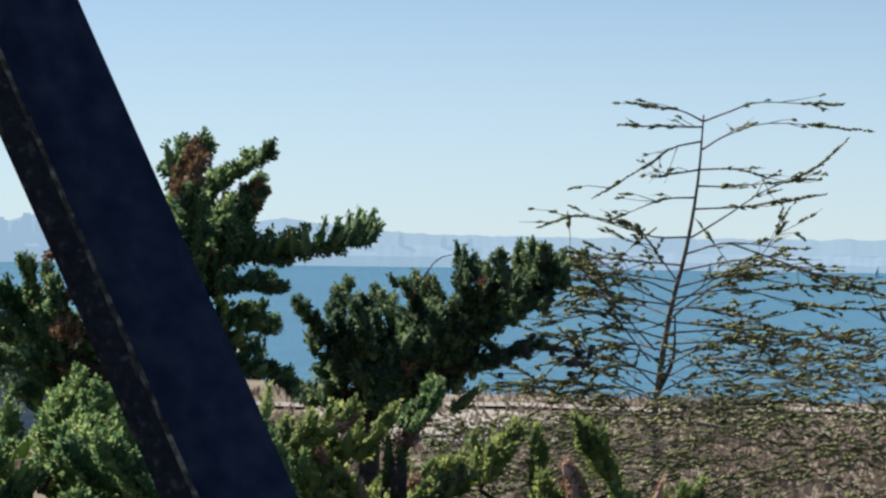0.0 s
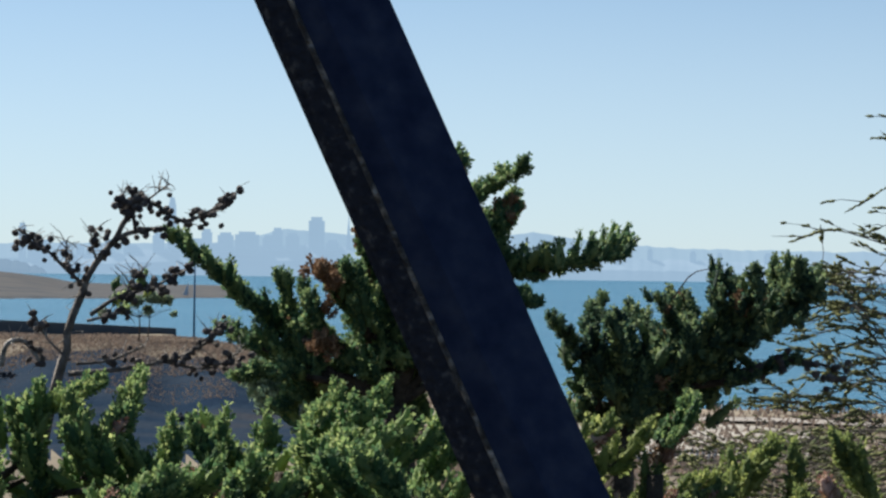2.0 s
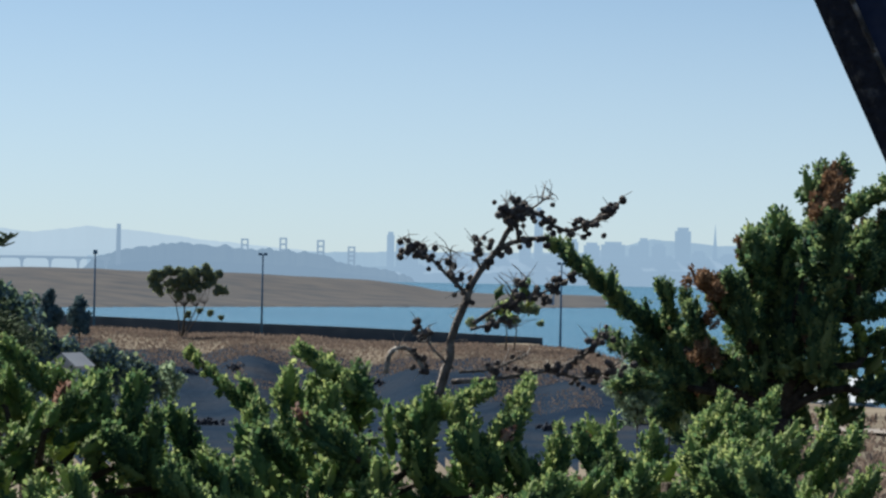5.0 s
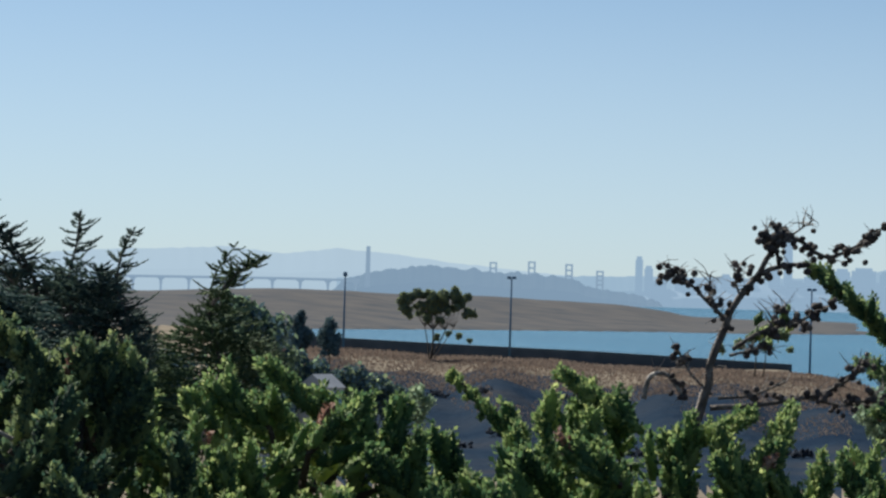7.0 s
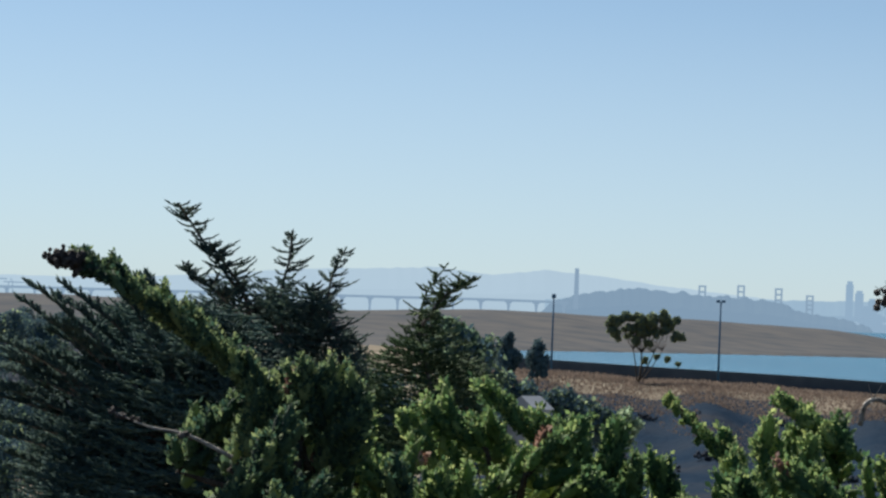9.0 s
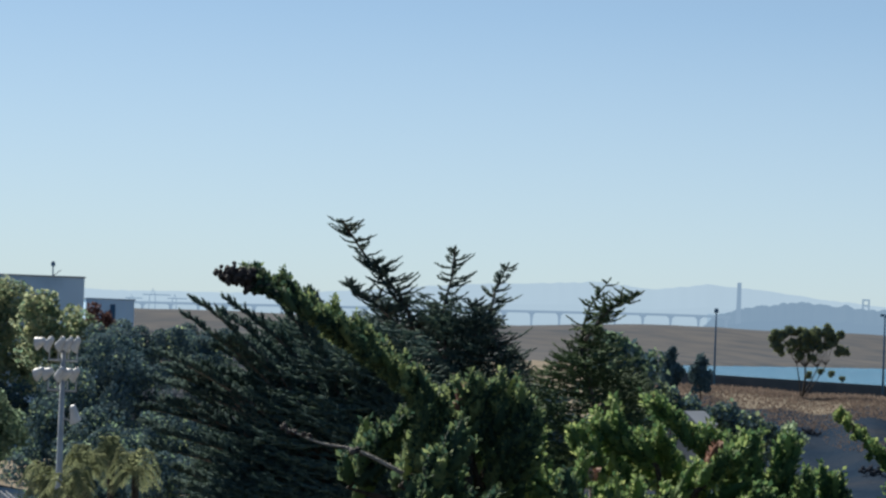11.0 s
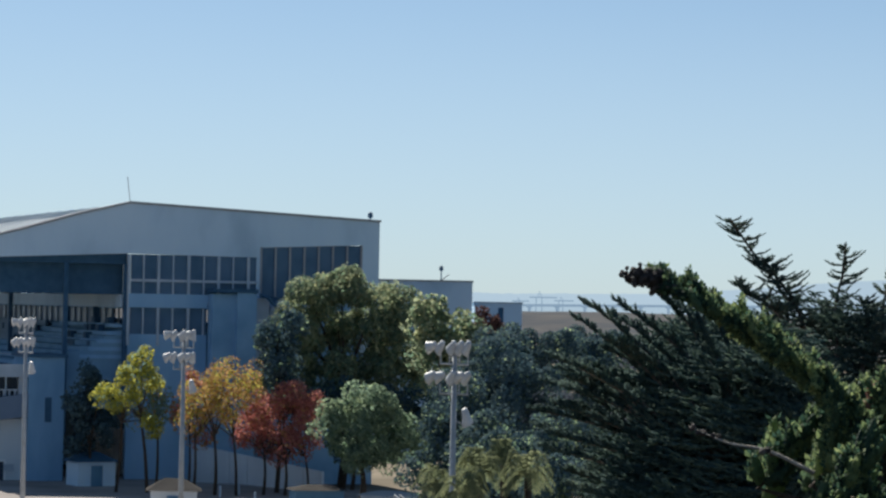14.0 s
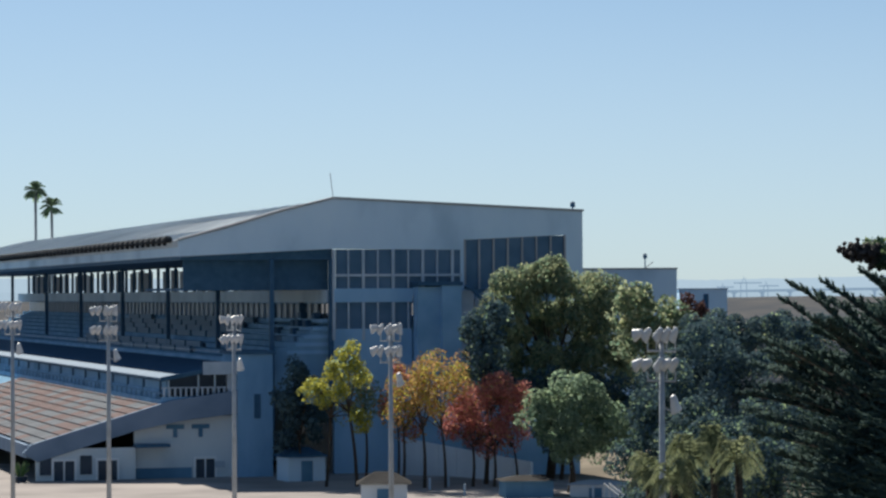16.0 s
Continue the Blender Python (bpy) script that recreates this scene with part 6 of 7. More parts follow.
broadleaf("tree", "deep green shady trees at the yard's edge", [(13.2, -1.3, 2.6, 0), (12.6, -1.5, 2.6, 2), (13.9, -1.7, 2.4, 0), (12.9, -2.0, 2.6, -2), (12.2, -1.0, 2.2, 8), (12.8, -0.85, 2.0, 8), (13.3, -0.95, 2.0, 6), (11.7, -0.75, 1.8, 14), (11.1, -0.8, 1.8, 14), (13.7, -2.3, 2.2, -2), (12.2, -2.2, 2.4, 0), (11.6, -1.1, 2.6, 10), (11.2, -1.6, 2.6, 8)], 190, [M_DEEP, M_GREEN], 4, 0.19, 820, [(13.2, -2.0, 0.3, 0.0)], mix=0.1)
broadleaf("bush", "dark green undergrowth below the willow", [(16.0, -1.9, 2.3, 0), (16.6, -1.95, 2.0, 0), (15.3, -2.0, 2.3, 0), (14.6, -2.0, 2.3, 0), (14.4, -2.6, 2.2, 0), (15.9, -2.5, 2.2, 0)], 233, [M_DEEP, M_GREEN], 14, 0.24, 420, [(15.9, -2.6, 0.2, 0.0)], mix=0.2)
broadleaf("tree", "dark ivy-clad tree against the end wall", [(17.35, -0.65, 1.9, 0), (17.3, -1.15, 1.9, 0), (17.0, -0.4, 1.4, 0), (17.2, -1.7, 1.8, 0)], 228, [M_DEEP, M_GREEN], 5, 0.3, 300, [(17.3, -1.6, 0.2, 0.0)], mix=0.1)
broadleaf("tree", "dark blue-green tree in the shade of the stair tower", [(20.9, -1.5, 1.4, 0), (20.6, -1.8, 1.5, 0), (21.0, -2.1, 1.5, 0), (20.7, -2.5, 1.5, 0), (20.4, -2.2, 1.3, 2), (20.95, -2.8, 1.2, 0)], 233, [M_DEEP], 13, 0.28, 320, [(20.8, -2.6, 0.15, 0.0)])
ROW = "autumn trees in the yard"
broadleaf("autumn_tree", "slim tree with yellow autumn leaves", [(19.85, -1.15, 1.15, 0), (20.05, -1.45, 1.3, 0), (20.45, -1.75, 1.0, 0), (20.6, -1.85, 0.8, 0), (19.7, -1.5, 1.2, 0), (19.55, -2.4, 0.95, 0), (19.75, -2.25, 0.8, 0), (20.1, -1.85, 1.1, 0), (20.3, -2.0, 0.8, 0)], 226, [M_YELLOW, M_SAGE], 6, 0.22, 420, [(19.9, -1.9, 0.16, -0.2), (20.2, -2.0, 0.13, 0.1)], ROW, mix=0.25)
broadleaf("autumn_tree", "thin grey-green tree losing its leaves", [(19.55, -1.7, 1.65, 0), (19.75, -2.15, 1.65, 0), (19.35, -2.0, 1.38, 0)], 229, [M_SAGE, M_ORANGE], 7, 0.22, 170, [(19.55, -2.2, 0.13, 0.0)], ROW, mix=0.15)
broadleaf("autumn_tree", "tree with orange and yellow autumn leaves", [(18.3, -1.55, 2.07, 0), (18.0, -1.5, 1.93, 0), (18.75, -1.7, 1.80, 0), (18.55, -2.1, 1.80, 0), (18.15, -2.0, 1.93, 0), (18.9, -2.2, 1.38, 0)], 224, [M_ORANGE, M_YELLOW], 8, 0.17, 300, [(18.5, -2.3, 0.15, -0.05), (18.85, -2.3, 0.13, 0.0), (18.15, -2.3, 0.13, -0.1)], ROW, mix=0.3)
broadleaf("autumn_tree", "tree with russet leaves thinning below", [(18.9, -1.55, 1.38, 0), (19.0, -2.1, 1.38, 0), (18.7, -2.55, 1.38, 0)], 227, [M_ORANGE, M_RED], 9, 0.24, 170, [(18.95, -2.3, 0.12, 0.0)], ROW, mix=0.4)
broadleaf("autumn_tree", "tree with deep red autumn leaves", [(17.4, -2.0, 2.20, 0), (17.0, -1.95, 2.07, 0), (16.75, -2.15, 1.80, 0), (17.65, -2.3, 1.80, 0), (17.2, -2.55, 2.20, 0), (17.95, -2.6, 1.11, 0), (16.85, -2.6, 1.65, 0)], 225, [M_RED, M_ORANGE], 10, 0.18, 460, [(17.55, -2.7, 0.14, 0.0), (17.15, -2.8, 0.14, 0.0), (16.8, -2.7, 0.12, -0.1)], ROW, mix=0.12)
broadleaf("tree", "full grey-green round tree in the yard", [(15.95, -2.0, 2.16, 0), (15.45, -1.95, 2.04, 0), (15.05, -2.3, 1.80, 0), (16.25, -2.3, 1.68, 0), (15.6, -2.5, 2.52, 0), (14.85, -2.7, 1.44, 0), (15.2, -2.85, 1.92, 0), (16.0, -2.85, 1.80, 0)], 218, [M_SAGE, M_GREEN], 11, 0.22, 520, [(15.75, -2.9, 0.3, 0.0)], mix=0.3)
broadleaf("tree", "pale green tree behind the autumn row", [(17.5, -1.5, 1.3, 0), (17.15, -1.45, 1.2, 0), (16.75, -1.6, 1.0, 0), (17.0, -1.75, 1.2, 0)], 236, [M_SAGE, M_WILLOW], 12, 0.28, 300, [(17.2, -2.0, 0.15, 0.0)], mix=0.4)
for k, (a, e, rad) in enumerate([(5.7, -1.5, 1.5), (5.2, -1.9, 1.4), (6.1, -2.1, 1.6), (5.4, -2.6, 1.5), (4.6, -2.2, 1.4), (3.6, -2.0, 1.3)]):
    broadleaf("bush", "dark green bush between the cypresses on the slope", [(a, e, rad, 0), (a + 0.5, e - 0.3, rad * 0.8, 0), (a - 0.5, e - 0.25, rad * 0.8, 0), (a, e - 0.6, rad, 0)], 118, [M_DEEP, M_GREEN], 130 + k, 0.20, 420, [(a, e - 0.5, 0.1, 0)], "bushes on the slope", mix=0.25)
# undergrowth below the flood lamp
for k, (a, e, rad, d) in enumerate([(13.9, -1.95, 1.7, 150), (13.4, -2.45, 1.5, 140), (13.0, -2.75, 1.3, 135), (12.4, -2.6, 1.5, 140), (14.3, -2.9, 1.6, 150), (13.55, -3.1, 1.3, 130), (12.7, -3.3, 1.4, 128), (12.1, -3.3, 1.4, 125), (14.0, -3.6, 1.3, 130), (11.6, -2.4, 1.5, 150)]):
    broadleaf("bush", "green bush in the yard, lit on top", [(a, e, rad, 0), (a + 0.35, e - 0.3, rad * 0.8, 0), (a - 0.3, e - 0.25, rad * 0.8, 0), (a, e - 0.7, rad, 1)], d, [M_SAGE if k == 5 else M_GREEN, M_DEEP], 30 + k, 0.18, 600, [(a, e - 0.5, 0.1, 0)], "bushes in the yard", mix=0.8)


# ---- palms ----
def palm(az, el, d, fr, seed, label, group, n=34, tall=True):
    e = thing("palm_tree", label, "palm", group)
    r = np.random.default_rng(seed)
    z = float(land(np.array(az), np.array(float(d)))) - 0.1
    t = P(az, el, d)
    part("trunk", Geo().tube([(t.x, t.y, z), (t.x + 0.1, t.y, (z + t.z) / 2), (t.x, t.y, t.z)], [fr * 0.16, fr * 0.10, fr * 0.12], 8), M_GREY if tall else M_BARK, e, smooth=True)
    for k in range(n):
        a = r.uniform(0, 6.283)
        up = r.uniform(-0.7, 1.0)
        lift = r.uniform(-0.8, 1.5)
        h = Vector((math.cos(a), math.sin(a), 0))
        if tall:
            go = h * math.cos(lift) + Vector((0, 0, math.sin(lift)))
            pts = [t, t + go * fr * 0.5 + Vector((0, 0, fr * 0.08)), t + go * fr * 0.9 - Vector((0, 0, fr * 0.12))]
        else:
            pts = [t, t + h * fr * 0.42 + Vector((0, 0, fr * (0.40 + 0.5 * up))), t + h * fr * (0.95 - 0.2 * abs(up)) + Vector((0, 0, fr * (0.45 * up - 0.15)))]
        path = smooth_path(pts, 6)
        s = Vector((-h.y, h.x, 0))
        g = Geo().tube([tuple(q) for q in path], list(np.linspace(fr * 0.016, fr * 0.005, 6)), 3)
        rib = smooth_path(path, 15)
        for i in range(3, 15):
            q, ax = Vector(rib[i]), Vector(rib[min(i + 1, 14)] - rib[min(i, 13)]).normalized()
            ll = fr * (0.14 + 0.34 * math.sin(3.0 * i / 15)) * (0.8 if tall else 0.6)
            for sd in (-1, 1):
                tip = q + (s * sd * 0.8 + ax * 0.75 - Vector((0, 0, 0.30 + 0.2 * r.uniform()))) * ll
                w = ax * fr * (0.06 if tall else 0.03)
                g.add([q - w, q + w, (q + tip) / 2 + w * 1.1 + Vector((0, 0, ll * 0.08)), tip, (q + tip) / 2 - w * 1.1 + Vector((0, 0, ll * 0.08))], [(0, 1, 2, 4), (4, 2, 3)])
        part("frond", g, M_PALM if not tall else M_GREEN, e)
    return e


for az, el, s in ((25.62, 1.95, 1), (25.32, 1.66, 2)):
    palm(az, el, 430, 1.7, s, "tall fan palm rising behind the grandstand roof", "tall palms")
for k, (az, el, d) in enumerate([(13.6, -3.15, 112), (13.15, -2.95, 116), (12.7, -3.2, 110), (14.35, -3.4, 118), (13.9, -3.6, 108)]):
    palm(az, el, d, 1.2, 20 + k, "low bushy palm with yellow-green fronds", "low palms", 20, False)


# ---- floodlight masts ----
M_LAMP = material("lamp_housing", [(0.45, 0.48, 0.52), (0.62, 0.64, 0.66)], 3, 5, 0.45)
M_MAST = material("galvanised_mast", [(0.30, 0.33, 0.36), (0.42, 0.45, 0.48)], 2, 6, 0.5, metal=0.3)


def lamp_mesh():
    g = Geo()
    g.tube([(0, 0, 0.30), (0, 0, 0.26), (0, 0, 0.10), (0, 0, -0.18), (0, 0, -0.30), (0, 0, -0.33)], [0.10, 0.15, 0.19, 0.26, 0.30, 0.30], 10)
    return g


def flood(az, el_top, d, seed, turn):
    e = thing("floodlight_mast", "galvanised floodlight mast with two racks of white lamps", "floodlight", "floodlight masts")
    z = float(land(np.array(az), np.array(float(d)))) - 0.1
    t = P(az, el_top, d)
    h = t.z
    R = Matrix.Translation((t.x, t.y, 0)) @ Matrix.Rotation(radians(az + turn), 4, "Z") @ Matrix.Diagonal((0.72, 0.72, 1, 1))
    part("pole", Geo().tube([(t.x, t.y, z), (t.x, t.y, (z + h) / 2), (t.x, t.y, h - 0.2)], [0.16, 0.125, 0.09], 10), M_MAST, e, smooth=True)
    rr_ = random.Random(seed)
    for lev in (0, 1):
        zz = h - 0.55 - lev * 1.08
        part("crossbar", Geo().tube([R @ Vector((-0.75, 0, zz)), R @ Vector((0.72, 0, zz - 0.03))], 0.045, 6), M_MAST, e)
        for x in (-0.7, -0.25, 0.25, 0.68):
            part("bracket", Geo().tube([R @ Vector((x, 0, zz)), R @ Vector((x, 0, zz + 0.35))], 0.03, 5), M_MAST, e)
        for x, tx, ty in ((-1.15, 28, 12), (-0.72, 32, 8), (-0.12, 38, -15), (0.26, 30, -8), (0.62, 34, -30)):
            g = lamp_mesh()
            m = R @ Matrix.Translation((x, -0.12, zz + 0.62)) @ Euler((radians(tx - 10 + rr_.uniform(-14, 14)), radians(52 + 0.7 * ty + rr_.uniform(-24, 24)), 0)).to_matrix().to_4x4() @ Matrix.Scale(0.82, 4)
            g.v = [m @ Vector(q) for q in g.v]
            part("lamp", g, M_LAMP, e, smooth=True)
    g = lamp_mesh()
    m = R @ Matrix.Translation((0.62, 0, h - 2.45)) @ Euler((radians(10), radians(-18), 0)).to_matrix().to_4x4()
    g.v = [m @ Vector(q) * 1.0 for q in g.v]
    part("lamp", g, M_LAMP, e, smooth=True)
    part("bracket", Geo().tube([R @ Vector((0.05, 0, h - 2.6)), R @ Vector((0.5, 0, h - 2.75))], 0.03, 5), M_MAST, e)
    return e


for k, (az, el, d, tn) in enumerate([(14.11, -0.80, 111, 0), (19.12, -0.66, 152, 14), (22.03, -0.47, 172, 40), (24.36, -0.28, 172, -20), (26.12, -0.2, 185, 30)]):
    flood(az, el, d, k, tn)

# ---- yard ----
M_YARD = material("sandy_yard", [(0.20, 0.185, 0.18), (0.28, 0.26, 0.25), (0.33, 0.305, 0.29)], 0.15, 8, 0.95, bump=0.2, bump_scale=3, spec=0.0)
yard = Geo()
pts = [(27.5, 150), (27.5, 262), (22, 262), (19, 240), (15, 232), (12, 160), (14, 140)]
yard.add([P(a, 0, d).xy.to_3d() + Vector((0, 0, GROUND + 0.45)) for a, d in pts], [tuple(range(len(pts)))])
tagged(obj("yard", yard, M_YARD), "pale sandy yard before the grandstand", "yard", kind="structure")
# low pale wall behind the autumn trees
M_WALL = material("pale_wall", [(0.55, 0.62, 0.69), (0.70, 0.76, 0.81)], 0.3, 7, 0.85, spec=0.06)
ya, yb = P(20.9, 0, 258), P(16.4, 0, 229)
n = 14
wall = thing("yard_wall", "long pale panelled wall behind the trees", "wall")
for k in range(n):
    a, b = ya.lerp(yb, k / n), ya.lerp(yb, (k + 0.97) / n)
    ha, hb = 4.4 - 2.4 * k / n, 4.4 - 2.4 * (k + 1) / n
    s = (b - a).normalized().cross(Vector((0, 0, 1))) * 0.2
    z = GROUND - 0.2
    q = [Vector((p.x, p.y, zz)) for p, zz in ((a, z), (b, z), (b, GROUND + hb), (a, GROUND + ha))]
    part("wall_panel", Geo().add(q + [p + s for p in q], [(0, 1, 2, 3), (7, 6, 5, 4), (3, 2, 6, 7), (0, 4, 5, 1), (1, 5, 6, 2), (0, 3, 7, 4)]), M_WALL, wall)
M_TAN = material("tan_roof", [(0.050, 0.049, 0.048), (0.075, 0.072, 0.069)], 0.8, 6, 0.95, spec=0.0)


def hut(name, label, az, d, wx, wy, h, rh, wallm, roofm, turn=0.0, over=0.3, base=None, gable=False):
    e = thing(name, label, "hut")
    b = P(az, 0, d)
    z = GROUND if base is None else base
    R = Matrix.Translation((b.x, b.y, z)) @ Matrix.Rotation(radians(az + turn), 4, "Z")
    part("wall", Geo().box((-wx / 2, -wy / 2, -0.3), (wx / 2, wy / 2, h), 0, R), wallm, e)
    o = over
    rx = wx / 2 + o if gable else wx / 5
    vs = [R @ Vector(q) for q in ((-wx / 2 - o, -wy / 2 - o, h), (wx / 2 + o, -wy / 2 - o, h), (wx / 2 + o, wy / 2 + o, h), (-wx / 2 - o, wy / 2 + o, h), (-rx, 0, h + rh), (rx, 0, h + rh))]
    part("roof", Geo().add(vs, [(0, 1, 5, 4), (1, 2, 5), (2, 3, 4, 5), (3, 0, 4), (3, 2, 1, 0)]), roofm, e)
    part("door", Geo().box((-0.45, -wy / 2 - 0.06, 0), (0.45, -wy / 2 + 0.02, min(2.0, h - 0.2)), 0, R), M_STEP, e)
    return e


hut("kiosk", "small kiosk with a hipped tan roof", 19.22, 200, 3.0, 3.0, 2.3, 0.75, M_WALL, M_TAN)
hut("shed", "small white shed with a dark roof at the stair tower", 20.75, 234, 3.0, 2.6, 2.3, 0.7, M_FASCIA, M_DARK, 20)
hut("tent", "white canopy beside the yard trees", 16.55, 214, 3.4, 2.6, 1.6, 0.35, M_STEP, M_TAN, 10)
hut("hut", "pale cabin among yard trees", 15.2, 214, 3.6, 2.4, 1.3, 0.3, M_WALL, M_GREY, -10)
part_g = Geo()
for k in range(2):
    a, b = P(15.1 - k * 0.1, -3.55, 205), P(14.6 - k * 0.1, -3.95, 203)
    part_g.tube([a, b], 0.05, 5)
    for j in range(6):
        q = a.lerp(b, j / 5)
        part_g.tube([q, (q.x, q.y, GROUND)], 0.03, 4)
tagged(obj("stair_rail", part_g, M_MAST), "grey steel handrail of a stair", "railing")
for az, d in ((18.35, 222), (17.7, 215), (15.3, 212), (18.0, 225)):
    b = P(az, 0, d)
    o = obj("bollard", Geo().tube([(b.x, b.y, GROUND - 0.1), (b.x, b.y, GROUND + 1.3)], 0.09, 8), M_WHITE)
    tagged(o, "white bollard post in the yard", "bollard", "bollards")

# ---- sheds beyond the trees ----
shed = thing("warehouse", "flat-roofed pale concrete warehouse", "building")
b = P(13.68, 0, 300)
R = Matrix.Translation((b.x, b.y, 0)) @ Matrix.Rotation(radians(16), 4, "Z")
part("wall", Geo().box((-14, 0, GROUND), (0, 12, EYE + 2.35), 0, R), M_FASCIA, shed)
part("parapet", Geo().box((-14.1, -0.1, EYE + 2.35), (0.1, 12.1, EYE + 2.5), 0, R), M_GREY, shed)
part("roof_mast", Geo().tube([R @ Vector((-3.0, 3, EYE + 2.5)), R @ Vector((-3.0, 3, EYE + 3.6))], 0.06, 6), M_DARK, shed)
part("roof_lamp", Geo().tube([R @ Vector((-3.0, 3, EYE + 3.4)), R @ Vector((-3.0, 3, EYE + 3.5)), R @ Vector((-3.0, 3, EYE + 3.85)), R @ Vector((-3.0, 3, EYE + 3.95))], [0.05, 0.22, 0.2, 0.05], 8), M_DARK, shed)
part("roof_brace", Geo().tube([R @ Vector((-2.2, 3, EYE + 3.1)), R @ Vector((-3.0, 3, EYE + 2.5))], 0.05, 5), M_GREY, shed)
annex = thing("warehouse", "low pale annex with a tall dark door", "building")
b = P(12.74, 0, 310)
R = Matrix.Translation((b.x, b.y, 0)) @ Matrix.Rotation(radians(16), 4, "Z")
part("wall", Geo().box((-4.8, 0, GROUND), (0, 9, EYE + 0.35), 0, R), M_FASCIA, annex)
part("roof_edge", Geo().box((-4.9, -0.1, EYE + 0.35), (0.1, 9.1, EYE + 0.48), 0, R), M_WHITE, annex)
part("door", Geo().box((-2.4, -0.08, EYE - 3.6), (-1.9, 0.05, EYE - 0.1), 0, R), M_DARK, annex)

# ---- bluff, shore and slope ----
M_SCRUB = material("scrub", [(0.052, 0.066, 0.088), (0.066, 0.078, 0.100), (0.085, 0.090, 0.102)], 0.12, 6, 0.95, island=0.25, spec=0.0, see=0.5)
M_STRAW = material("dry_grass", [(0.16, 0.125, 0.104), (0.22, 0.172, 0.142), (0.29, 0.235, 0.195)], 0.06, 6, 0.95, island=0.4, see=0.25, spec=0.0)


def strew(az0, az1, r0, r1, n, size, wid, mat, name, label, seed, up=1.0, sink=0.1, gap=-9.0):
    r = np.random.default_rng(seed)
    az, d = r.uniform(az0, az1, n), r.uniform(r0, r1, n)
    if gap > -9:
        k = np.array([noise.noise(Vector((a * 1.1, q * 0.03, seed))) for a, q in zip(az, d)]) > gap
        az, d = az[k], d[k]
        n = len(az)
    z = land(az, d)
    a = np.radians(az)
    pos = np.stack([-d * np.sin(a), d * np.cos(a), z - sink], 1)
    dr = np.stack([r.normal(0, 0.45, n), r.normal(0, 0.45, n), np.full(n, up)], 1)
    L = size * r.uniform(0.5, 1.4, n)
    v, f = blades(pos, dr, L, L * wid, 0.35)
    ob = tri_object(name, v, f, [mat], None)
    return tagged(ob, label, name.replace("_", " "), kind="stuff")


for k in range(14):  # low soft bushes on the bluff face
    r = random.Random(900 + k)
    a, d = r.uniform(-9.6, 4.0), r.uniform(255, 342)
    z = float(land(np.array(a), np.array(d)))
    c = np.array(P(a, 0, d)) * (1, 1, 0) + (0, 0, z)
    s = r.uniform(0.35, 0.9)
    q = np.random.default_rng(k)
    n = 46
    o = q.normal(0, 1, (n, 3)) * (s * 1.3, s, s * 0.45)
    o[:, 2] = np.abs(o[:, 2])
    v, f, m = tufts(c + o * 0.8, o + (0, 0, 0.6), np.full(n, 0.42 * s + 0.15), np.zeros(n, int), 8, 0.4)
    tagged(tri_object("bush", v, f, [M_SCRUB], m), "low grey-brown bush on the bluff face", "bush", "bushes on the bluff")
strew(-9.0, 3.8, 338, 400, 50000, 0.30, 0.6, M_STRAW, "dry_grass", "dry straw-coloured grass along the bluff crest", 52)
strew(-9.0, 3.8, 312, 342, 15000, 0.24, 0.6, M_STRAW, "dry_grass", "thin dry grass on the upper bluff face", 53, gap=0.02)
strew(-8.0, 3.4, 400, 540, 16000, 0.5, 0.35, M_STRAW, "dry_grass", "dry grass on the plateau", 53)
strew(-26, -9.5, 120, 400, 12000, 0.9, 0.5, M_STRAW, "dry_grass", "dry grass on the slope to the shore", 55)
strew(9.5, 16, 290, 900, 14000, 1.5, 0.9, M_SCRUB, "scrub", "grey scrub beyond the sheds", 56, 0.6, 0.2, -0.1)
# dark sea wall behind the plateau
sw = thing("sea_wall", "long low dark sea wall along the inlet", "wall")
M_SEAWALL = material("sea_wall", [(0.045, 0.06, 0.075), (0.075, 0.09, 0.105)], 0.3, 7, 0.9)
ka = np.linspace(3.0, -6.55, 30)
kt = np.interp(ka, [-6.6, -4.4, -2.9, -0.6, 1.85, 3], [-1.185, -1.10, -1.05, -1.0, -0.93, -0.9])
for i in range(29):
    p, q = P(ka[i], kt[i], 560), P(ka[i + 1], kt[i + 1], 560)
    vs = [p, q, Vector((q.x, q.y, 6)), Vector((p.x, p.y, 6))]
    vs += [v + Vector((0, 1.2, 0)) for v in vs]
    part("wall_length", Geo().add(vs, [(0, 1, 2, 3), (7, 6, 5, 4), (0, 4, 5, 1), (0, 3, 7, 4), (1, 5, 6, 2)]), M_SEAWALL, sw)
# lamp posts by the inlet
for az, base, top, twin in ((-1.28, -0.99, 0.27, True), (1.84, -0.95, 0.22, False), (-6.88, -1.19, 0.2, True)):
    lp = thing("lamp_post", "tall dark lamp post beside the inlet", "lamp post", "lamp posts")
    d = 545
    b, t = P(az, base - 0.25, d), P(az, top, d)
    part("pole", Geo().tube([b, b.lerp(t, 0.5), t], [0.22, 0.17, 0.13], 8), M_DARK, lp, smooth=True)
    if twin:
        for s in (-1, 1):
            part("lamp_head", Geo().box((t.x + s * 0.2 - 0.35 + s * 0.25, t.y - 0.3, t.z - 0.1), (t.x + s * 0.2 + 0.35 + s * 0.25, t.y + 0.3, t.z + 0.35)), M_DARK, lp)
    else:
        part("lamp_head", Geo().tube([t, t + Vector((0, 0, 0.1)), t + Vector((0, 0, 0.75)), t + Vector((0, 0, 0.85))], [0.1, 0.42, 0.36, 0.1], 8), M_DARK, lp)
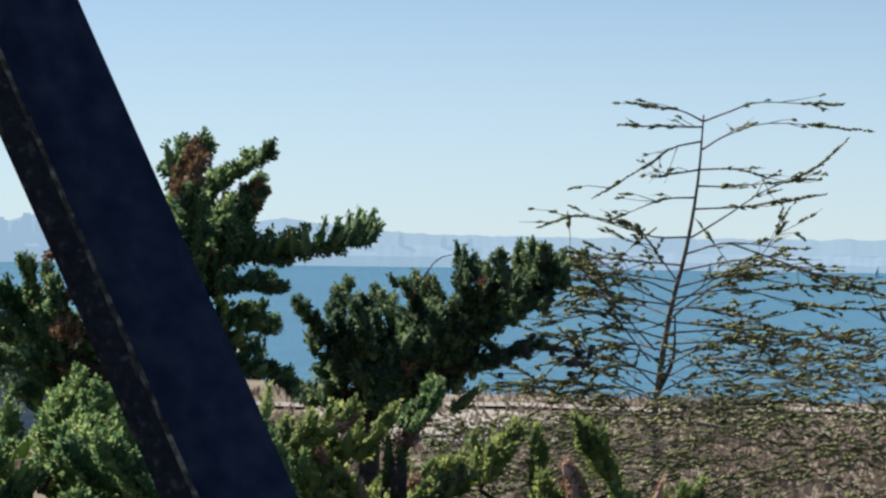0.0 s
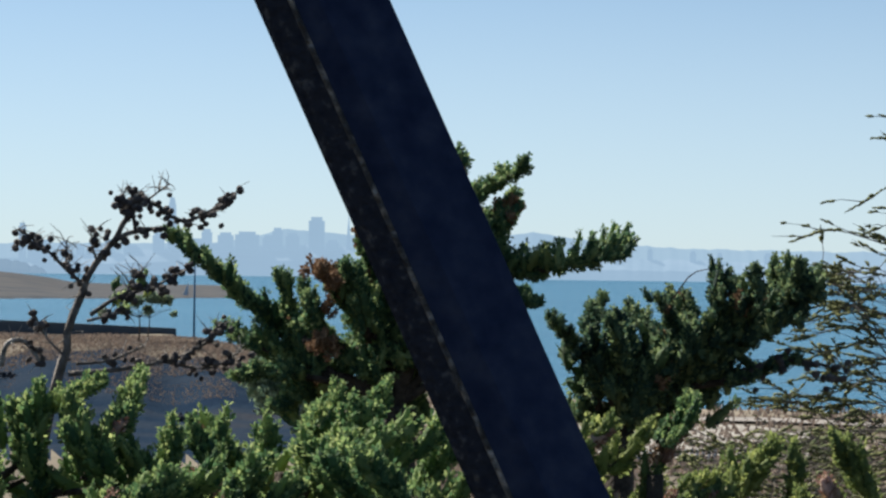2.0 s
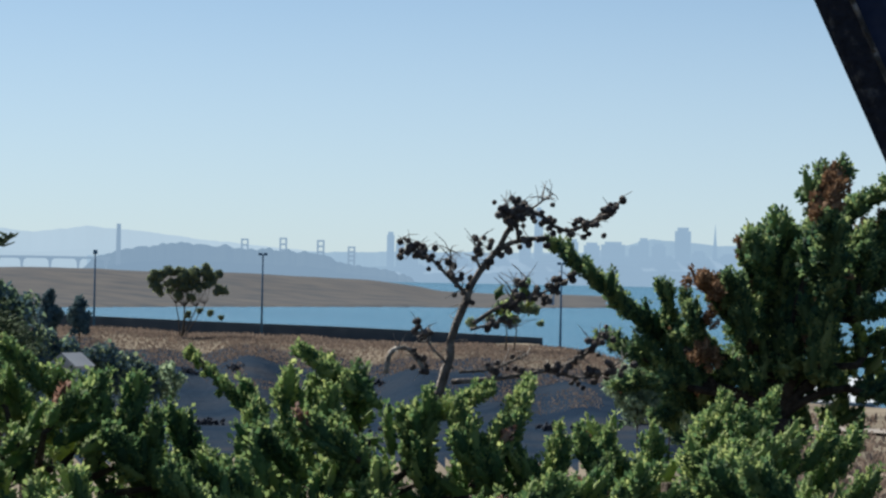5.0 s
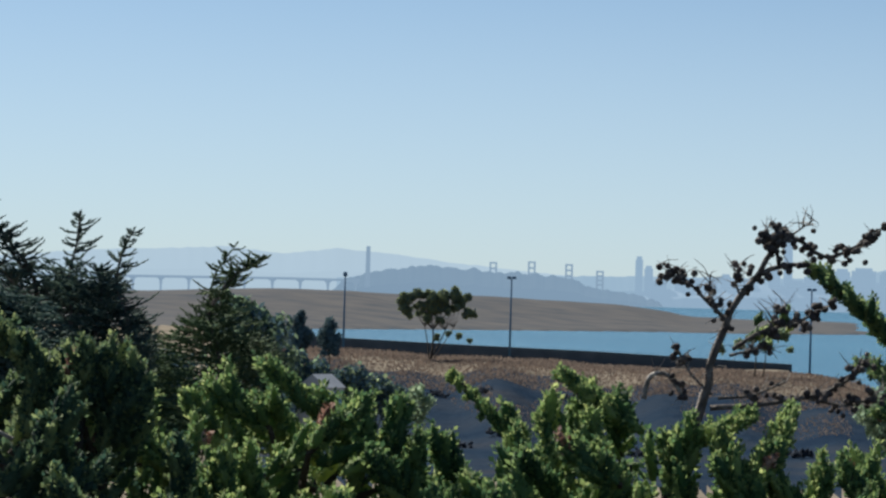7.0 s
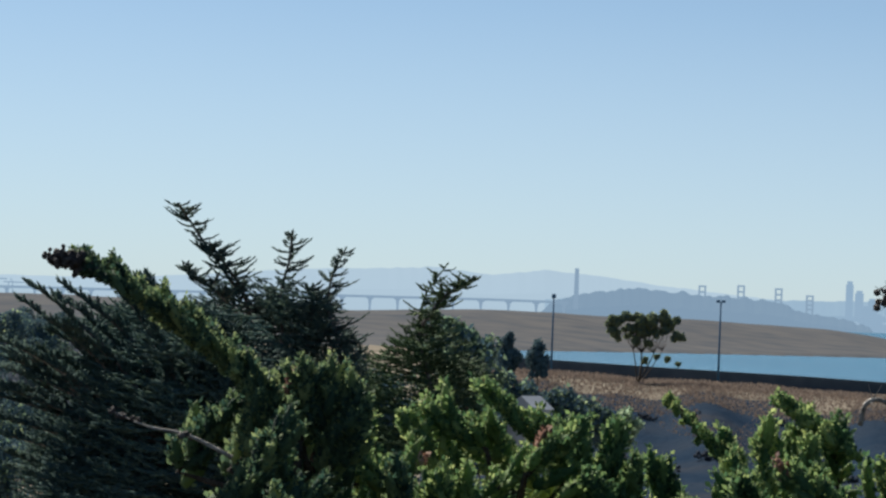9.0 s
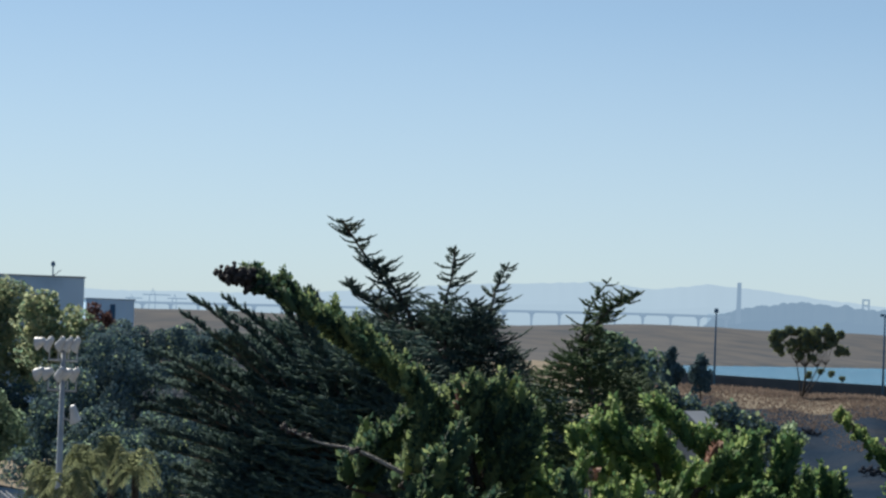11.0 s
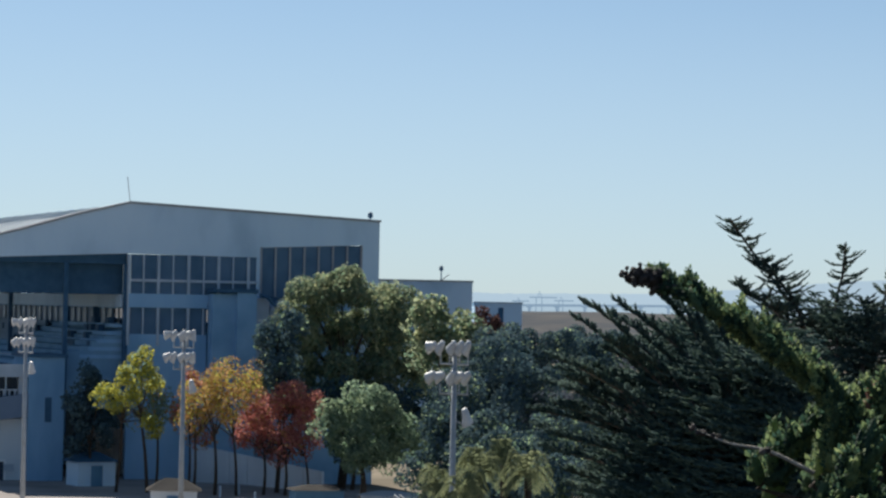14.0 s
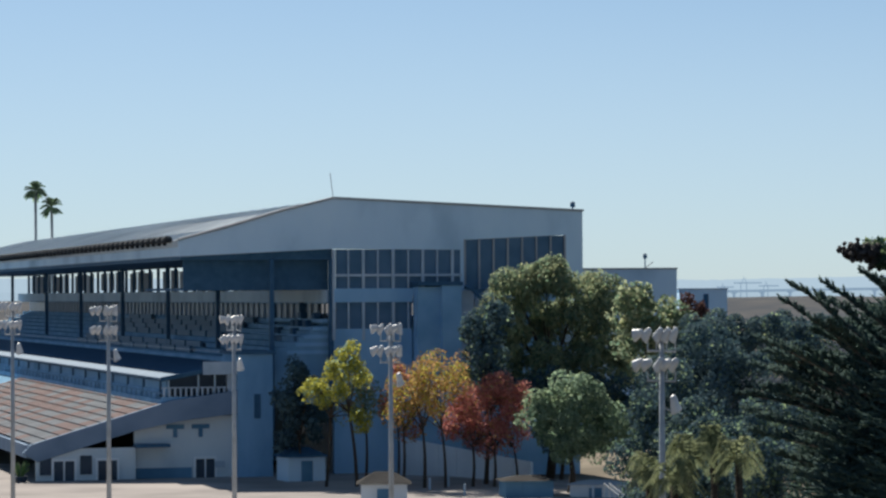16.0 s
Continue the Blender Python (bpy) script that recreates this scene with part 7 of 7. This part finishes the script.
# umbrella-shaped pine on the crest
M_PINE = leaf_mat("pine_needle", [(0.105, 0.145, 0.092), (0.19, 0.235, 0.128), (0.36, 0.40, 0.19)], 0.5)
broadleaf("pine_tree", "flat-topped umbrella pine on the dry crest", [(0.72, -0.18, 1.0, 0), (0.50, -0.10, 1.1, 0), (0.25, -0.12, 1.1, 0), (0.0, -0.13, 1.1, 0), (-0.22, -0.08, 1.1, 0), (-0.42, -0.14, 0.9, 0), (0.70, -0.36, 0.9, 0), (0.42, -0.34, 1.0, 0), (0.15, -0.36, 1.0, 0), (-0.10, -0.34, 0.9, 0), (-0.30, -0.26, 0.9, 0), (-0.46, -0.40, 0.8, 0), (-0.58, -0.42, 0.55, 0), (0.30, -0.52, 0.7, 0), (0.05, -0.55, 0.6, 0), (0.62, -0.50, 0.5, 0), (0.10, -0.88, 0.5, 0), (-0.32, -0.84, 0.45, 0), (-0.52, -0.92, 0.4, 0), (-0.12, -0.80, 0.4, 0)], 380, [M_PINE, M_DEEP], 61, 0.22, 2100, [(0.18, -0.62, 0.17, 0.03), (0.36, -0.55, 0.10, -0.12), (-0.10, -0.62, 0.11, 0.32), (-0.28, -0.55, 0.08, 0.45)], mix=0.22)
broadleaf("pine_tree", "small pale pine on the crest behind the cone tree", [(-5.8, -0.7, 0.9, 0), (-6.1, -0.62, 1.0, 0), (-6.35, -0.66, 0.9, 0), (-5.55, -0.85, 0.7, 0), (-6.0, -0.85, 0.7, 0), (-5.2, -0.95, 0.7, 0), (-6.5, -0.92, 0.4, 0)], 385, [M_SAGE, M_PINE], 62, 0.34, 800, [(-5.85, -0.9, 0.13, 0.0), (-6.05, -0.9, 0.11, 0.05)], mix=0.3)
for k, (az, top, w) in enumerate(((2.68, -0.42, 1.1), (2.13, -0.54, 1.15))):
    broadleaf("pine_tree", "small dark upright pine on the bluff", [(az, top - 0.1, 0.35 * w, 0), (az, top - 0.22, 0.55 * w, 0), (az + 0.06, top - 0.38, 0.75 * w, 0), (az - 0.07, top - 0.5, 0.85 * w, 0), (az, top - 0.62, 0.8 * w, 0)], 250, [M_DEEP], 63 + k, 0.26, 700, [(az, top - 0.4, 0.1, 0.0)], "small pines")
broadleaf("tree", "round bright green tree behind the cypress", [(4.1, -0.65, 1.1, 0), (3.6, -0.75, 1.1, 0), (3.3, -1.1, 1.0, 0), (3.9, -1.2, 1.3, 0), (3.2, -1.5, 0.9, 0)], 108, [M_GREEN, M_DEEP], 66, 0.2, 900, [(3.7, -1.2, 0.15, 0.0)], mix=0.4)
for k, (a, e, rad) in enumerate([(1.7, -1.75, 0.9), (1.25, -1.85, 0.8), (0.9, -2.0, 0.7), (2.3, -1.55, 0.8), (2.75, -1.45, 0.7), (3.2, -1.7, 0.8), (0.5, -1.95, 0.6), (-8.3, -2.0, 1.2), (-8.9, -2.2, 1.2)]):
    broadleaf("bush", "grey-green bush on the lower slope", [(a, e, rad, 0), (a + 0.25, e - 0.15, rad * 0.8, 0), (a - 0.25, e - 0.2, rad * 0.8, 0), (a, e - 0.4, rad, 0)], 150, [M_SAGE if k in (6, 7, 8) else M_DEEP, M_GREEN], 70 + k, 0.24, 500, [(a, e - 0.3, 0.06, 0)], "bushes on the slope", mix=0.3)
hut("hut", "small pale hut half hidden by shrubs", 2.3, 118, 1.15, 1.3, 2.05, 0.5, M_GREY, M_GREY, 52, 0.05, EYE - 118 * math.tan(radians(1.86)) - 2.05, True)
# shore road and beach
M_ROAD = material("pale_road", [(0.17, 0.155, 0.14), (0.23, 0.21, 0.19)], 0.2, 7, 0.9)
g = Geo()
for i in range(60):
    a = -26 + 0.29 * i
    w0, w1 = 352 + 4 * math.sin(a), 362 + 4 * math.sin(a)
    b = a + 0.29
    v0, v1 = 352 + 4 * math.sin(b), 362 + 4 * math.sin(b)
    q = []
    for aa, dd in ((a, w0), (b, v0), (b, v1), (a, w1)):
        p = P(aa, 0, dd)
        q.append(Vector((p.x, p.y, float(land(np.array(aa), np.array(float(dd)))) + 0.35)))
    g.add(q, [(0, 3, 2, 1)])
tagged(obj("road", g, M_ROAD), "pale shore road along the beach", "road", kind="structure")
pier = thing("pier", "pale concrete pier with a low railing on the bay shore", "pier")
M_PIER = material("pale_concrete_pier", [(0.30, 0.34, 0.38), (0.42, 0.46, 0.50)], 0.2, 8, 0.9, bump=0.2, bump_scale=2, spec=0.05)
A0, A1 = -10.35, -12.75
near = [P(A0, 0, 440), P(A1, 0, 446)]
far = [P(A1 + 0.25, 0, 560), P(A0 - 0.1, 0, 552)]
quad = [Vector((p.x, p.y, 0)) for p in near + far]
part("deck", Geo().prism(quad, (0, 0, 2.1), (0, 0, 0.35)), M_PIER, pier)
part("wall", Geo().prism([p * 1.004 if k < 2 else p * 0.996 for k, p in enumerate(quad)], (0, 0, -1.0), (0, 0, 3.1)), M_STEP, pier)
for k in range(13):
    q = quad[0].lerp(quad[1], (k + 0.5) / 13)
    part("rail_post", Geo().box((q.x - 0.06, q.y + 0.4, 2.45), (q.x + 0.06, q.y + 0.52, 3.5)), M_GREY, pier)
part("rail", Geo().tube([quad[0] + Vector((0, 0.46, 3.5)), quad[1] + Vector((0, 0.46, 3.5))], 0.06, 6), M_GREY, pier)
M_SAND = material("sandy_lot", [(0.20, 0.19, 0.172), (0.27, 0.257, 0.235), (0.32, 0.305, 0.28)], 0.12, 9, 0.95, bump=0.3, bump_scale=3, spec=0.0)
g = Geo()
for i in range(16):
    for j in range(10):
        q = []
        for aa, dd in ((i, j), (i + 1, j), (i + 1, j + 1), (i, j + 1)):
            az, r0 = -13.6 - 0.3 * aa, 268 + 7.5 * dd + 6 * math.sin(0.7 * aa)
            p = P(az, 0, r0)
            q.append(Vector((p.x, p.y, float(land(np.array(az), np.array(float(r0)))) + 0.3)))
        g.add(q, [(0, 3, 2, 1)])
tagged(obj("ground", g, M_SAND), "pale sandy lot near the bay shore", "ground", kind="structure")
fence = thing("picket_fence", "short grey wooden picket fence at the sandy lot", "fence")
for k in range(16):
    p = P(-15.0 - 0.11 * k, 0, 262)
    z = float(land(np.array(-15.0 - 0.11 * k), np.array(262.0)))
    part("picket", Geo().box((p.x - 0.12, p.y - 0.04, z - 0.1), (p.x + 0.12, p.y + 0.04, z + 1.15 + 0.08 * math.sin(3.1 * k))), M_GREY, fence)
# sails on the bay
for az, el, h in ((-6.75, -0.45, 9), (-21.2, -0.12, 16), (-24.3, -0.16, 14)):
    boat = thing("sailing_boat", "small white sailing boat on the bay", "boat", "boats")
    d = (EYE - 1) / math.tan(radians(-el + 0.12)) if el < -0.3 else 3600
    b = P(az, 0, d)
    z = 0.0 if d < 2500 else float(np.interp(d, [2500, 4900], [0, 6.5]))
    part("hull", Geo().prism([(-h * 0.35, 0, 0), (h * 0.4, 0, 0), (h * 0.48, 0, h * 0.09), (-h * 0.38, 0, h * 0.09)], (b.x, b.y, z - 0.1), (0, h * 0.2, 0)), M_WHITE, boat)
    part("sail", Geo().prism([(-h * 0.3, 0, h * 0.14), (h * 0.05, 0, h * 0.14), (h * 0.06, 0, h)], (b.x, b.y + h * 0.1, z), (0, 0.1, 0)), M_WHITE, boat)
    part("mast", Geo().tube([(b.x + h * 0.08, b.y + h * 0.1, z), (b.x + h * 0.08, b.y + h * 0.1, z + h * 1.05)], 0.08, 5), M_GREY, boat)
